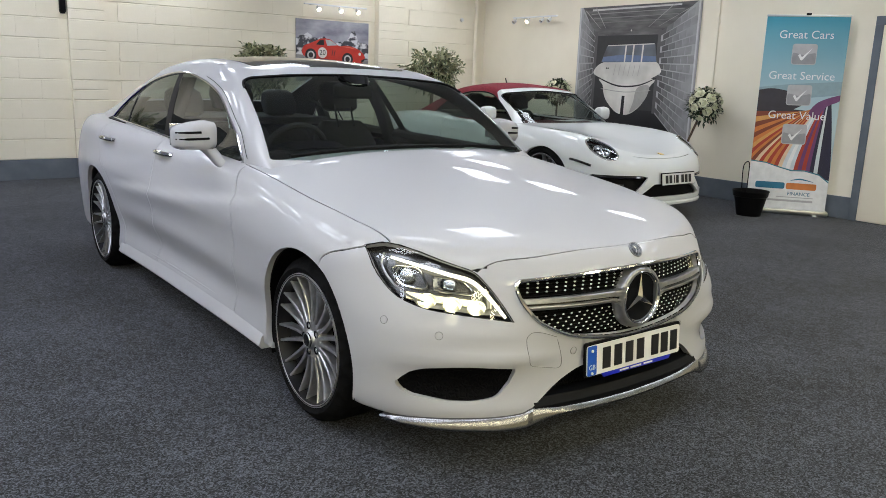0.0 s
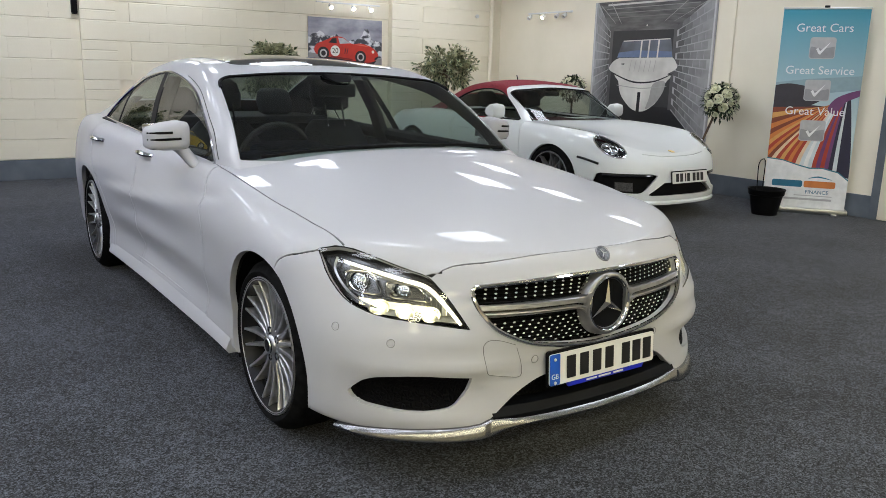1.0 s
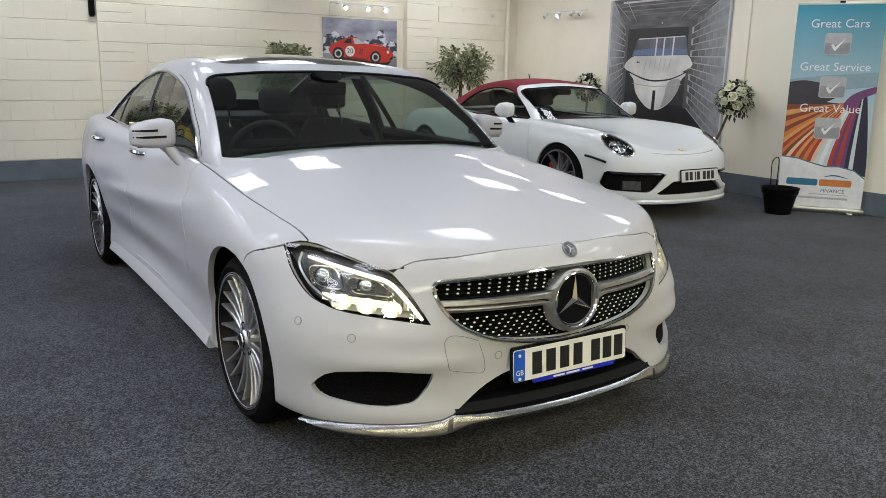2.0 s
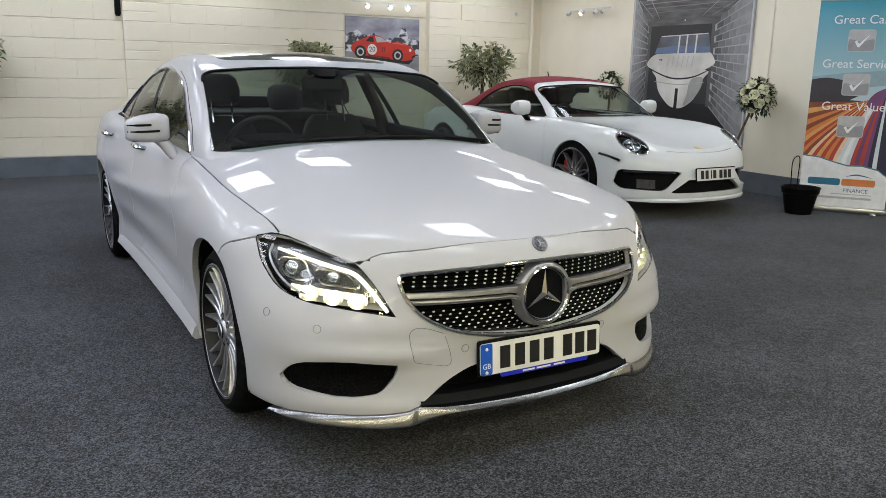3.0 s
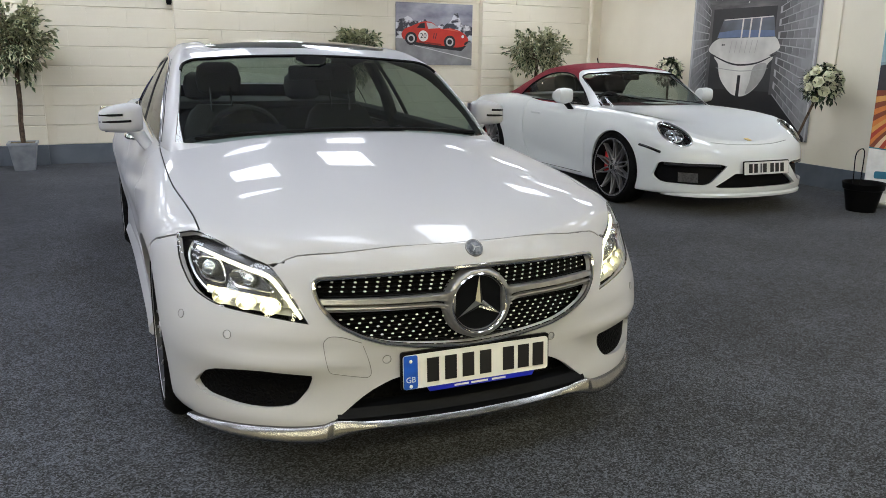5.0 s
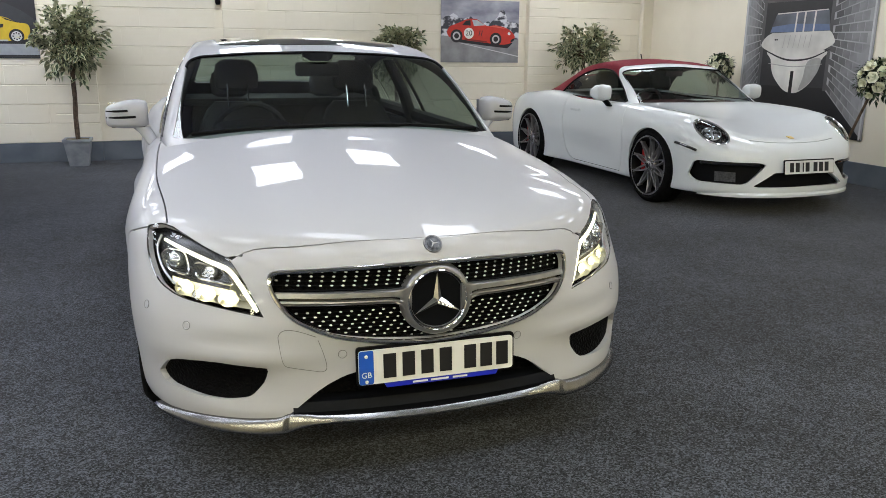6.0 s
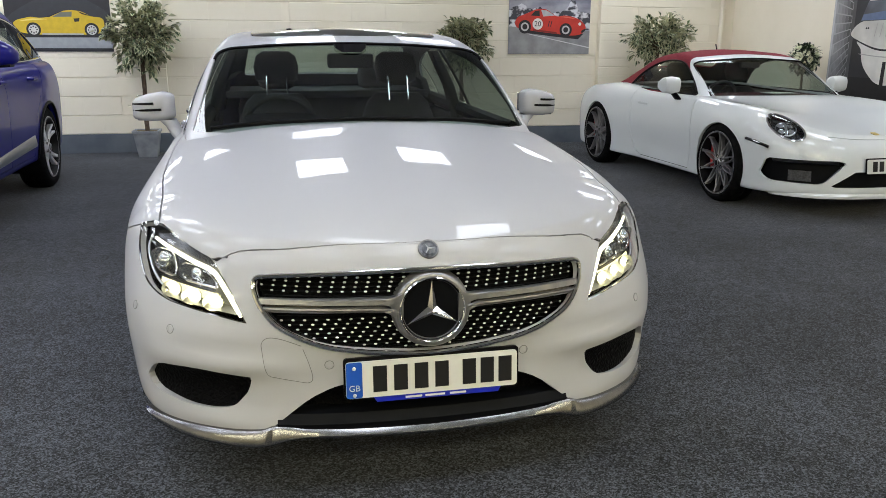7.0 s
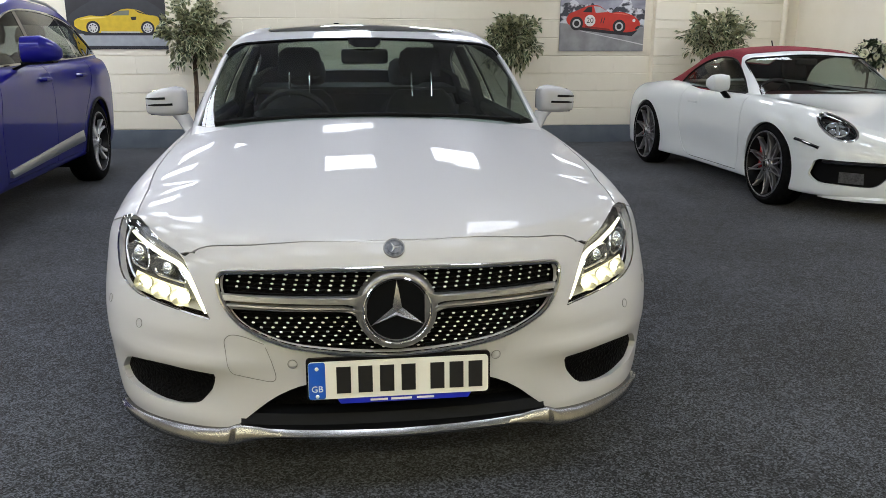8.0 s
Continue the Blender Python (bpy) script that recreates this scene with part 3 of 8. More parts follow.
def wheel(parent, at, sign, radius, rim_r, width, style):
    """A wheel in the plane across y; sign: the side of the car that its face looks to."""
    w = new("wheel")
    w.parent = parent
    w.matrix_basis = pose(*at) @ Matrix.Diagonal((1, sign, 1, 1))
    h = width / 2
    t = lathe([(-h + 0.012, rim_r - 0.006), (-h, rim_r + 0.02), (-h + 0.004, radius - 0.035), (-h + 0.03, radius - 0.008), (-h + 0.06, radius), (-0.003, radius), (0.0, radius - 0.006), (0.003, radius), (h - 0.06, radius), (h - 0.03, radius - 0.008), (h - 0.004, radius - 0.035), (h, rim_r + 0.022), (h - 0.008, rim_r + 0.004), (h - 0.016, rim_r - 0.006)], 64)
    part("tyre", t, RUBBER, w, "black low-profile rubber tyre")
    r = lathe([(h - 0.012, rim_r + 0.002), (h - 0.003, rim_r - 0.002), (h - 0.006, rim_r - 0.012), (h - 0.03, rim_r - 0.02), (h - 0.08, rim_r - 0.03), (-h + 0.05, rim_r - 0.05), (-h + 0.02, rim_r - 0.01)], 64)
    part("rim", r, ALLOY_DARK, w, "dark alloy rim barrel")
    part("rim_edge", lathe([(h - 0.014, rim_r + 0.003), (h - 0.004, rim_r + 0.001), (h - 0.004, rim_r - 0.009), (h - 0.02, rim_r - 0.016)], 64), ALLOY, w, "machined rim edge")
    disc = lathe([(0.01, 0.06), (0.012, rim_r * 0.78), (-0.012, rim_r * 0.78), (-0.012, 0.06)], 48)
    part("brake_disc", disc, STEEL, w)
    ca = box((0.07, 0.05, 0.2), (-rim_r * 0.62, 0.025, 0.03), 0.012)
    part("brake_caliper", ca, style.get("caliper", BLACK), w)
    n = style["spokes"]
    inner, outer, face, back = 0.05, rim_r - 0.005, h - 0.03, h - 0.065
    for i in range(n):
        a0 = 2 * math.pi * i / n + style.get("start", 0.0)
        for k, d in enumerate(style["fan"]):
            b = bmesh.new()
            rings = []
            for j in range(7):
                u = j / 6
                rad = inner + (outer - inner) * u
                ang = d[0] + (d[1] - d[0]) * u
                dish = face - style.get("dish", 0.02) * math.sin(math.pi * u) ** 1.0 + 0.019 * u
                wd = d[2] * (1 - u) + d[3] * u
                c, s = math.cos(ang), math.sin(ang)
                o, q = Vector((c * rad, 0, s * rad)), Vector((-s, 0, c))
                y = Vector((0, 1, 0))
                rings.append([b.verts.new(o + q * e * wd + y * f) for e, f in ((-1, back), (-1, dish - 0.004), (-0.72, dish), (0.72, dish), (1, dish - 0.004), (1, back))])
            for p, q in zip(rings, rings[1:]):
                for e in range(6):
                    b.faces.new((p[e], p[(e + 1) % 6], q[(e + 1) % 6], q[e]))
            b.faces.new(rings[0][::-1])
            b.faces.new(rings[-1])
            bmesh.ops.rotate(b, verts=b.verts, cent=(0, 0, 0), matrix=Matrix.Rotation(-a0, 3, "Y"))
            part("spoke", b, style.get("metal", ALLOY), w, angle=25)
        if "web" in style:
            b, prev = bmesh.new(), None
            (p0, p1, *_), (q0, q1, *_) = style["fan"]
            for j in range(7):
                u = j / 6
                rad = inner + 0.02 + (outer - inner - 0.02 - 0.03 * max(0, u - 0.6)) * u
                dish = face - style.get("dish", 0.02) * math.sin(math.pi * u) + 0.019 * u - 0.03 - 0.012 * u
                row = []
                for v, sink in ((0.0, 0.0), (0.5, -0.006), (1.0, 0.0)):
                    ang = (p0 + (p1 - p0) * u) * (1 - v) + (q0 + (q1 - q0) * u) * v
                    row.append([b.verts.new((math.cos(ang) * rad, dish + sink - k, math.sin(ang) * rad)) for k in (0, 0.012)])
                ring = [row[0][0], row[1][0], row[2][0], row[2][1], row[1][1], row[0][1]]
                if prev:
                    for e in range(6):
                        b.faces.new((prev[e], prev[(e + 1) % 6], ring[(e + 1) % 6], ring[e]))
                else:
                    b.faces.new(ring[::-1])
                prev = ring
            b.faces.new(prev)
            bmesh.ops.rotate(b, verts=b.verts, cent=(0, 0, 0), matrix=Matrix.Rotation(-a0, 3, "Y"))
            part("spoke_web", b, style["web"], w, "grey painted web", angle=25)
    hub = lathe([(h - 0.09, 0.078), (h - 0.05, 0.078), (h - 0.032, 0.07), (h - 0.03, 0.04), (h - 0.022, 0.036), (h - 0.018, 0.03), (h - 0.018, 0.0005)], 32)
    part("hub", hub, style.get("hub", style.get("metal", ALLOY)), w)
    cap = lathe([(h - 0.02, 0.031), (h - 0.012, 0.029), (h - 0.01, 0.02), (h - 0.01, 0.0005)], 24)
    part("hub_cap", cap, ALLOY_DARK, w, "dark hub cap")
    part("cap_ring", lathe([(h - 0.013, 0.031), (h - 0.0095, 0.029), (h - 0.0095, 0.025), (h - 0.012, 0.0245)], 24), SATIN, w)
    for i in range(5):
        a = 2 * math.pi * (i + 0.5) / 5
        part("wheel_bolt", lathe([(h - 0.055, 0.016), (h - 0.0285, 0.016), (h - 0.0295, 0.012), (h - 0.034, 0.0005)], 12, bm=None), GLOSS, w, "dark wheel bolt well").location = (0.056 * math.cos(a), 0, 0.056 * math.sin(a))
    return w


def riding(ref, outline, view, side=1, lift=0.0):
    """Lay a flat outline onto the skin: view 'side' (x, z), 'front' (y, z) or 'top' (x, y)."""
    out = []
    for u, v in outline:
        start, way = {"side": ((u, 3 * side, v), (0, -side, 0)), "front": ((3 * side, u, v), (-side, 0, 0)), "top": ((u, v, 3), (0, 0, -1))}[view]
        p = ref.drop(start, way)
        if p is not None:
            out.append(p + ref.normal(p)[0] * lift)
    return out


def arch_cut(bm, x, z, r, side):
    a = np.linspace(0, 2 * np.pi, 57)[:-1]
    carve(bm, np.stack([x + r * np.cos(a), z + r * np.sin(a)], 1), (0, 2), lambda c: c.y * side > 0.45).free()


def wheel_well(parent, x, z, r, side, y0, y1):
    b = bmesh.new()
    rings = []
    for y in (y0, y1):
        rings.append([b.verts.new((x + r * math.cos(a), y * side, z + r * math.sin(a))) for a in np.linspace(-0.45, math.pi + 0.45, 24)])
    for i in range(23):
        b.faces.new((rings[0][i], rings[0][i + 1], rings[1][i + 1], rings[1][i]))
    c = b.verts.new((x, y0 * side, z))
    for i in range(23):
        b.faces.new((c, rings[0][i + 1], rings[0][i]))
    part("wheel_arch_liner", b, BLACK, parent)


def seat(parent, at, rear=False, mat=None, posts=True):
    """A car seat facing ahead."""
    mat = mat or LEATHER
    X, Y, Z = Vector((1, 0, 0)), Vector((0, 1, 0)), Vector((0, 0, 1))
    s = new("seat")
    s.parent = parent
    s.matrix_basis = pose(*at)
    wide = 0.25
    part("cushion", blob([((0.26, 0, 0.1), 0.2, 0.03, Y, Z, 3), ((0.22, 0, 0.1), wide, 0.08, Y, Z, 3), ((0, 0, 0.08), wide, 0.09, Y, Z, 3), ((-0.24, 0, 0.06), wide, 0.08, Y, Z, 3)]), mat, s)
    lean = Vector((-0.32, 0, 1)).normalized()
    b0 = Vector((-0.2, 0, 0.1))
    rows = []
    for u, w, d in ((0, 0.22, 0.07), (0.1, 0.235, 0.085), (0.28, 0.24, 0.085), (0.4, 0.225, 0.075), (0.49, 0.19, 0.06), (0.54, 0.14, 0.04)):
        rows.append((tuple(b0 + lean * u), w, d, Y, X, 3.2))
    part("backrest", blob(rows), mat, s)
    top = b0 + lean * 0.605
    rows = []
    for u, w, d in ((0, 0.09, 0.03), (0.02, 0.125, 0.05), (0.1, 0.135, 0.06), (0.17, 0.12, 0.05), (0.2, 0.08, 0.025)):
        rows.append((tuple(top + lean * u), w, d, Y, X, 3))
    part("headrest", blob(rows), mat, s)
    if posts:
        for e in (-0.06, 0.06):
            part("headrest_post", tube([b0 + lean * 0.48 + Y * e + X * 0.05, top + lean * 0.06 + Y * e + X * 0.045], 0.006), CHROME, s)
    return s


def steering_wheel(parent, at, r=0.185, rim=None):
    w = new("steering_wheel")
    w.parent = parent
    w.matrix_basis = pose(*at) @ pose(0, 0, 0, 0, -68, 0)
    a = np.linspace(0, 2 * np.pi, 41)[:-1]
    part("rim", tube([(r * math.cos(t), r * math.sin(t), 0) for t in a], 0.016, closed=True, sides=8), rim or LEATHER, w)
    b = blob([((0, 0, -0.05), 0.05, 0.05, (1, 0, 0), (0, 1, 0), 2), ((0, 0, -0.01), 0.075, 0.085, (1, 0, 0), (0, 1, 0), 2.6), ((0, 0, 0.01), 0.05, 0.06, (1, 0, 0), (0, 1, 0), 2.6)], 20)
    part("airbag_cover", b, BLACK, w)
    for t in (0.5 * math.pi, 1.5 * math.pi, math.pi):
        c, s = math.cos(t), math.sin(t)
        part("spoke", tube([(c * 0.05, s * 0.05, -0.01), (c * r, s * r, 0)], 0.014, flat_=0.5), SATIN, w)
    return w


def number_plate(parent, at, tilt, groups, blue=True, face=None):
    """A plate facing ahead; its characters are plain dark bars."""
    p = new("number_plate")
    p.parent = parent
    p.matrix_basis = pose(*at) @ pose(0, 0, 0, 0, tilt, 0)
    face = face or TRIMWHITE
    part("plate", slab(rounded([(-0.26, -0.0555), (0.26, -0.0555), (0.26, 0.0555), (-0.26, 0.0555)], 0.012), -0.002, 0.002), face, p, "white acrylic plate", smooth=False)
    part("plate_backing", slab(rounded([(-0.266, -0.06), (0.266, -0.06), (0.266, 0.066), (-0.266, 0.066)], 0.012), -0.012, -0.0025), BLACK, p, smooth=False)
    if blue:
        part("country_band", slab(rounded([(-0.259, -0.0545), (-0.212, -0.0545), (-0.212, 0.0545), (-0.259, 0.0545)], 0.008), 0.0022, 0.0032), PLATE_BLUE, p, "blue band with white letters", smooth=False)
    for u, wide in groups:
        part("character_bar", box((0.002, wide * 0.82, 0.079), (0.0035, u, 0.0)), PLATE_BLACK, p, smooth=False)
    return p


def lettering(name, text, size, parent, m, mat, depth=0.0008, align="CENTER"):
    """Built-in font, turned into a mesh. m: its pose; text runs along x, up is y."""
    cu = bpy.data.curves.new(name, "FONT")
    cu.body, cu.size, cu.extrude, cu.align_x, cu.align_y, cu.resolution_u = text, size, depth, align, "CENTER", 3
    ob = bpy.data.objects.new(name, cu)
    me = bpy.data.meshes.new_from_object(ob)
    bpy.data.objects.remove(ob)
    me.materials.clear()
    me.materials.append(mat)
    out = new(name, me)
    out.parent = parent
    out.matrix_basis = m
    return out


PLATE_BLUE = material("plate blue", (0.01, 0.09, 0.5), 0.3, coat=0.5)
PLATE_BLACK = material("plate black", (0.008, 0.008, 0.009), 0.4)
PLATE_WHITE = relief(material("plate white", (0.72, 0.72, 0.69), 0.35), 400, 0.0005)
STICKER_BLUE = material("strip blue", (0.01, 0.02, 0.42), 0.3)


def white_coupe():
    car = thing("car", pose(2.252, 2.67, 0.01, 0, 0, -90), "pearl white four-door coupe with lit headlights and studded grille", "car")
    bm = sheet(hull_points(COUPE))
    ref = Ref(bm)
    wz, wr = 0.322, 0.366
    for x, r in ((0.018, wr), (-2.93, wr)):
        for s in (1, -1):
            arch_cut(bm, x, wz, r, s)
            wheel_well(car, x, wz, r + 0.012, s, 0.5, 0.9)
    # the hole of the cabin
    hole = np.array([(-0.68, -0.745), (-0.60, -0.5), (-0.53, -0.2), (-0.52, 0), (-0.53, 0.2), (-0.60, 0.5), (-0.68, 0.745), (-0.85, 0.80), (-1.2, 0.80), (-3.1, 0.76), (-3.35, 0.7), (-3.45, 0), (-3.35, -0.7), (-3.1, -0.76), (-1.2, -0.80), (-0.85, -0.80)])
    carve(bm, hole, (0, 1), lambda c: c.z > 0.8).free()

    # grille opening
    grille = rounded([(-0.505, 0.672), (0, 0.709), (0.505, 0.672), (0.497, 0.61), (0.45, 0.54), (0.33, 0.478), (0.17, 0.451), (0, 0.436), (-0.17, 0.451), (-0.33, 0.478), (-0.45, 0.54), (-0.497, 0.61)], [0.05, 0.3, 0.05, 0.05, 0.1, 0.1, 0.1, 0.1, 0.1, 0.1, 0.1, 0.05])
    g = carve(bm, grille, (1, 2), lambda c: c.x > 0.4)
    part("grille_frame", tube(riding(ref, grille, "front", 1, 0.001), 0.0075, closed=True, sides=8), CHROME, car, "thin chrome grille surround")
    back = g.copy()
    part("grille_surround", shift(back, ref, 0.045), MESHED, car, "black grille backing", ref=ref)
    # studs in rows that follow the grille
    studs = bmesh.new()
    for row in range(18):
        z = 0.447 + row * 0.0148
        for k in range(-34, 35):
            y = (k + (0.12 if row > 10 else 0.30) * (row - 10)) * 0.0338
            if abs(z - 0.595) < 0.036 and abs(y) < 0.52:
                continue
            if y * y + (z - 0.58) ** 2 < 0.112 ** 2 or not inside(grille * 0.985 + np.array([0, 0.0086]), y, z):
                continue
            p = ref.drop((3, y, z), (-1, 0, 0))
            if p is None:
                continue
            n = ref.normal(p)[0]
            p = p - n * 0.030
            q = n.cross(Vector((0, 0, 1))).normalized()
            r_ = q.cross(n)
            base = [studs.verts.new(p + (q * math.cos(a) * 1.2 + r_ * math.sin(a) * 0.78) * 0.0045) for a in np.arange(6) * math.pi / 3]
            tip = studs.verts.new(p + n * 0.004)
            for i in range(6):
                studs.faces.new((base[i], base[(i + 1) % 6], tip))
    tagged(part("grille_studs", studs, STUD, car, "rows of small chrome studs"), kind="stuff")
    bars = bmesh.new()
    for row in range(18):
        z = 0.447 + row * 0.0148
        line = []
        for y in np.linspace(-0.5, 0.5, 61):
            if inside(grille, y, z):
                p = ref.drop((3, y, z), (-1, 0, 0))
                line.append(p - ref.normal(p)[0] * 0.034)
        if len(line) > 3:
            tube(line, 0.0022, sides=4, bm=bars)
    tagged(part("grille_mesh", bars, BLACK, car), kind="stuff")
    section = [(-0.03, 1.0), (0.0, 1.0), (0.004, 0.84), (0.005, 0.12), (-0.006, 0.02), (-0.006, -0.26), (0.007, -0.36), (0.008, -0.58), (-0.001, -0.68), (0.004, -0.84), (0.001, -1.0), (-0.03, -1.0)]
    for s in (1, -1):
        lv, groove, prev, last = bmesh.new(), bmesh.new(), None, None
        for y in np.r_[np.linspace(0.082, 0.15, 14), np.linspace(0.165, 0.492, 24)]:
            hh = 0.0205 + 0.030 * math.exp(-((y - 0.082) / 0.024) ** 1.5)
            mid = 0.603 - 0.012 * y - 0.018 * math.exp(-((y - 0.082) / 0.03) ** 1.5)
            open_ = min(1.0, max(0.0, (y - 0.105) / 0.05))
            ring, pair = [], []
            for k, (d, v) in enumerate(section):
                p = ref.drop((3, y * s, mid + v * hh), (-1, 0, 0))
                d = d if k in (0, 11) else 0.005 + (d - 0.005) * open_
                ring.append(lv.verts.new(p + ref.normal(p)[0] * (d - 0.004)))
                if k in (4, 5):
                    pair.append(groove.verts.new(p + ref.normal(p)[0] * (d - 0.0035)))
            if prev:
                for k in range(12):
                    lv.faces.new((prev[k], prev[(k + 1) % 12], ring[(k + 1) % 12], ring[k]))
                if open_ > 0.3:
                    groove.faces.new((last[0], last[1], pair[1], pair[0]))
            else:
                lv.faces.new(ring)
            prev, last = ring, pair
        lv.faces.new(prev[::-1])
        bmesh.ops.delete(groove, geom=[v for v in groove.verts if not v.link_faces], context="VERTS")
        louvre = part("grille_louvre", lv, LOUVRE, car, "silver grille louvre", angle=28)
        # Black strip laid in the silver groove to paint its shade.
        part("groove_shade", groove, GLOSS, louvre, "dark strip painting the shade in the louvre groove", smooth=False)
    # ring emblem with three rays
    em = new("emblem")
    em.parent = car
    em.matrix_basis = pose(0.885, 0.004, 0.58, 0, -3, 0)
    part("ring", lathe([(-0.03, 0.084), (-0.004, 0.086), (0.010, 0.091), (0.013, 0.097), (0.011, 0.106), (0.003, 0.113), (-0.03, 0.118)], 64, "x"), LOUVRE, em, "silver emblem ring")
    part("bright_ring", lathe([(0.004, 0.089), (0.012, 0.091), (0.016, 0.095), (0.012, 0.099)], 64, "x"), CHROME, em)
    part("dish", lathe([(0.0, 0.0005), (0.0, 0.089)], 48, "x"), BLADE, em)
    star = bmesh.new()
    hub = star.verts.new((0.016, 0, 0))
    ring = []
    for k in range(6):
        a = math.pi / 2 + k * math.pi / 3
        r = 0.087 if k % 2 == 0 else 0.0155
        ring.append(star.verts.new((0.004, r * math.cos(a), r * math.sin(a))))
    for k in range(6):
        star.faces.new((hub, ring[k], ring[(k + 1) % 6]))
    part("star", star, CHROME, em, smooth=False)

    # lamps
    lamp = [(-0.856, 0.761), (-0.80, 0.779), (-0.752, 0.766), (-0.683, 0.732), (-0.611, 0.705), (-0.572, 0.64), (-0.525, 0.541), (-0.60, 0.553), (-0.69, 0.566), (-0.775, 0.578), (-0.836, 0.612), (-0.862, 0.69)]
    lamp = rounded(lamp, [0.015, 0.03, 0.03, 0.03, 0.02, 0.05, 0.006, 0.05, 0.05, 0.05, 0.03, 0.05], 4)
    for s in (-1, 1):
        out = lamp if s < 0 else flip(lamp)
        glass = carve(bm, out, (1, 2), lambda c: c.y * s > 0.3 and c.x > 0.2)
        hl = new("headlight")
        hl.parent = car
        hl["label"] = "clear headlight with lit lower row"
        tray = glass.copy()
        cen = Vector((0.62, 0.69 * s, 0.63))
        for v in tray.verts:
            v.co = cen + (v.co - cen) * 0.97
            v.co -= Vector((0.055, 0.02 * s, 0))
        part("housing", tray, HOUSING, hl, "dark reflective headlight housing", ref=ref)
        part("lens", glass, LENS, hl, "clear lens", ref=ref, shadow=False)
        part("lens_rim", tube(riding(ref, out, "front", 1, -0.003), 0.0032, closed=True), GLOSS, hl)
        # light guide, a flat strip below the dark upper brow
        gl = flow([(0.812, 0.738), (0.757, 0.719), (0.686, 0.695), (0.626, 0.674), (0.59, 0.627), (0.562, 0.58), (0.548, 0.557)], n=6)
        gp = []
        for y, z in gl:
            p = ref.drop((3, y * s, z), (-1, 0, 0))
            if p is not None:
                gp.append(p - ref.normal(p)[0] * 0.018)
        part("light_guide", tube(gp, [0.0046 + 0.0028 * math.sin(math.pi * i / len(gp)) for i in range(len(gp))], sides=8), LAMP_DRL, hl, "lit white light guide")

        def face(pts, back):
            """Lay an outline of the lamp's front view behind the lens."""
            out = []
            for y, z in pts:
                q = ref.drop((3, y * s, z), (-1, 0, 0))
                out.append(q - Vector((back, 0.012 * s, 0)))
            return out

        inner = face(flow([(0.822, 0.738), (0.838, 0.70), (0.828, 0.65), (0.80, 0.612), (0.765, 0.594)], n=5), 0.026)
        part("bezel_line", tube(inner, 0.0042, sides=6), SATIN, hl, "silver inner bezel")
        fins = bmesh.new()
        for k in range(7):
            box((0.004, 0.016, 0.05), tuple(face([(0.588 + 0.005 * k, 0.600 + 0.004 * k)], 0.03 + 0.003 * k)[0]), bm=fins)
        part("corner_reflector", fins, BOWL, hl, "ribbed corner reflector", smooth=False)
        # two framed modules
        for box_, rr, back in (([(0.742, 0.635), (0.808, 0.64), (0.818, 0.70), (0.752, 0.70)], 0.018, 0.03), ([(0.612, 0.620), (0.722, 0.630), (0.726, 0.675), (0.648, 0.668)], 0.014, 0.032)):
            part("module_frame", tube(face(rounded(box_, rr, 4), back), 0.0042, closed=True), CHROME, hl, "chrome lamp frame")
            cy, cz = sum(q[0] for q in box_) / 4, sum(q[1] for q in box_) / 4
            p = face([(cy, cz)], back + 0.015)[0]
            r = 0.026 if back < 0.031 else 0.021
            part("projector", lathe([(-0.01, r * 1.1), (0.0, r), (0.012, r * 0.88), (0.02, r * 0.6), (0.024, 0.0005)], 20, "x"), PROJECTOR, hl, "projector lens").location = p
            part("module_plate", slab([(y * s, z) for y, z in rounded(box_, rr, 4)], p.x - 0.02, p.x - 0.018), CHROME, hl)
        # three lit bowls above a bright shelf
        for y, z in ((0.628, 0.577), (0.694, 0.586), (0.758, 0.595)):
            q = ref.drop((3, y * s, z + 0.011), (-1, 0, 0))
            n = (ref.normal(q)[0] + Vector((0.6, 0, 0))).normalized()
            set_ = Matrix.Translation(q - n * 0.032) @ n.to_track_quat("X", "Z").to_matrix().to_4x4() @ Matrix.Diagonal((1, 0.95, 0.74, 1))
            part("reflector_bowl", lathe([(0.014, 0.035), (0.0, 0.031), (-0.014, 0.022), (-0.02, 0.0005)], 20, "x"), BOWL, hl, "pale reflector bowl").matrix_basis = set_
            part("lit_reflector", lathe([(-0.016, 0.02), (-0.008, 0.0215), (0.0, 0.016), (0.003, 0.0005)], 20, "x"), LAMP_WHITE, hl, "lit reflector").matrix_basis = set_
        # the optic that joins the bowls; its emission stands in for bulb light
        lit, last = bmesh.new(), None
        for y in np.linspace(0.575, 0.80, 12):
            foot = 0.566 + (y - 0.54) * 0.11
            pair = [lit.verts.new(q) for q in face([(y, foot + 0.004), (y - 0.004, foot + 0.026)], 0.045)]
            if last:
                lit.faces.new((last[0], pair[0], pair[1], last[1]))
            last = pair
        part("optic_glow", lit, OPTIC_GLOW, hl, "lower lamp optic with bulb glow painted in")
        shelf = bmesh.new()
        front = face([(y, 0.556 + (y - 0.54) * 0.11) for y in np.linspace(0.55, 0.79, 10)], 0.008)
        rear = [q - Vector((0.05, 0.01 * s, -0.012)) for q in front]
        vf, vr = [shelf.verts.new(q) for q in front], [shelf.verts.new(q) for q in rear]
        for i in range(9):
            shelf.faces.new((vf[i], vf[i + 1], vr[i + 1], vr[i]))
        part("lamp_shelf", shelf, BOWL, hl)

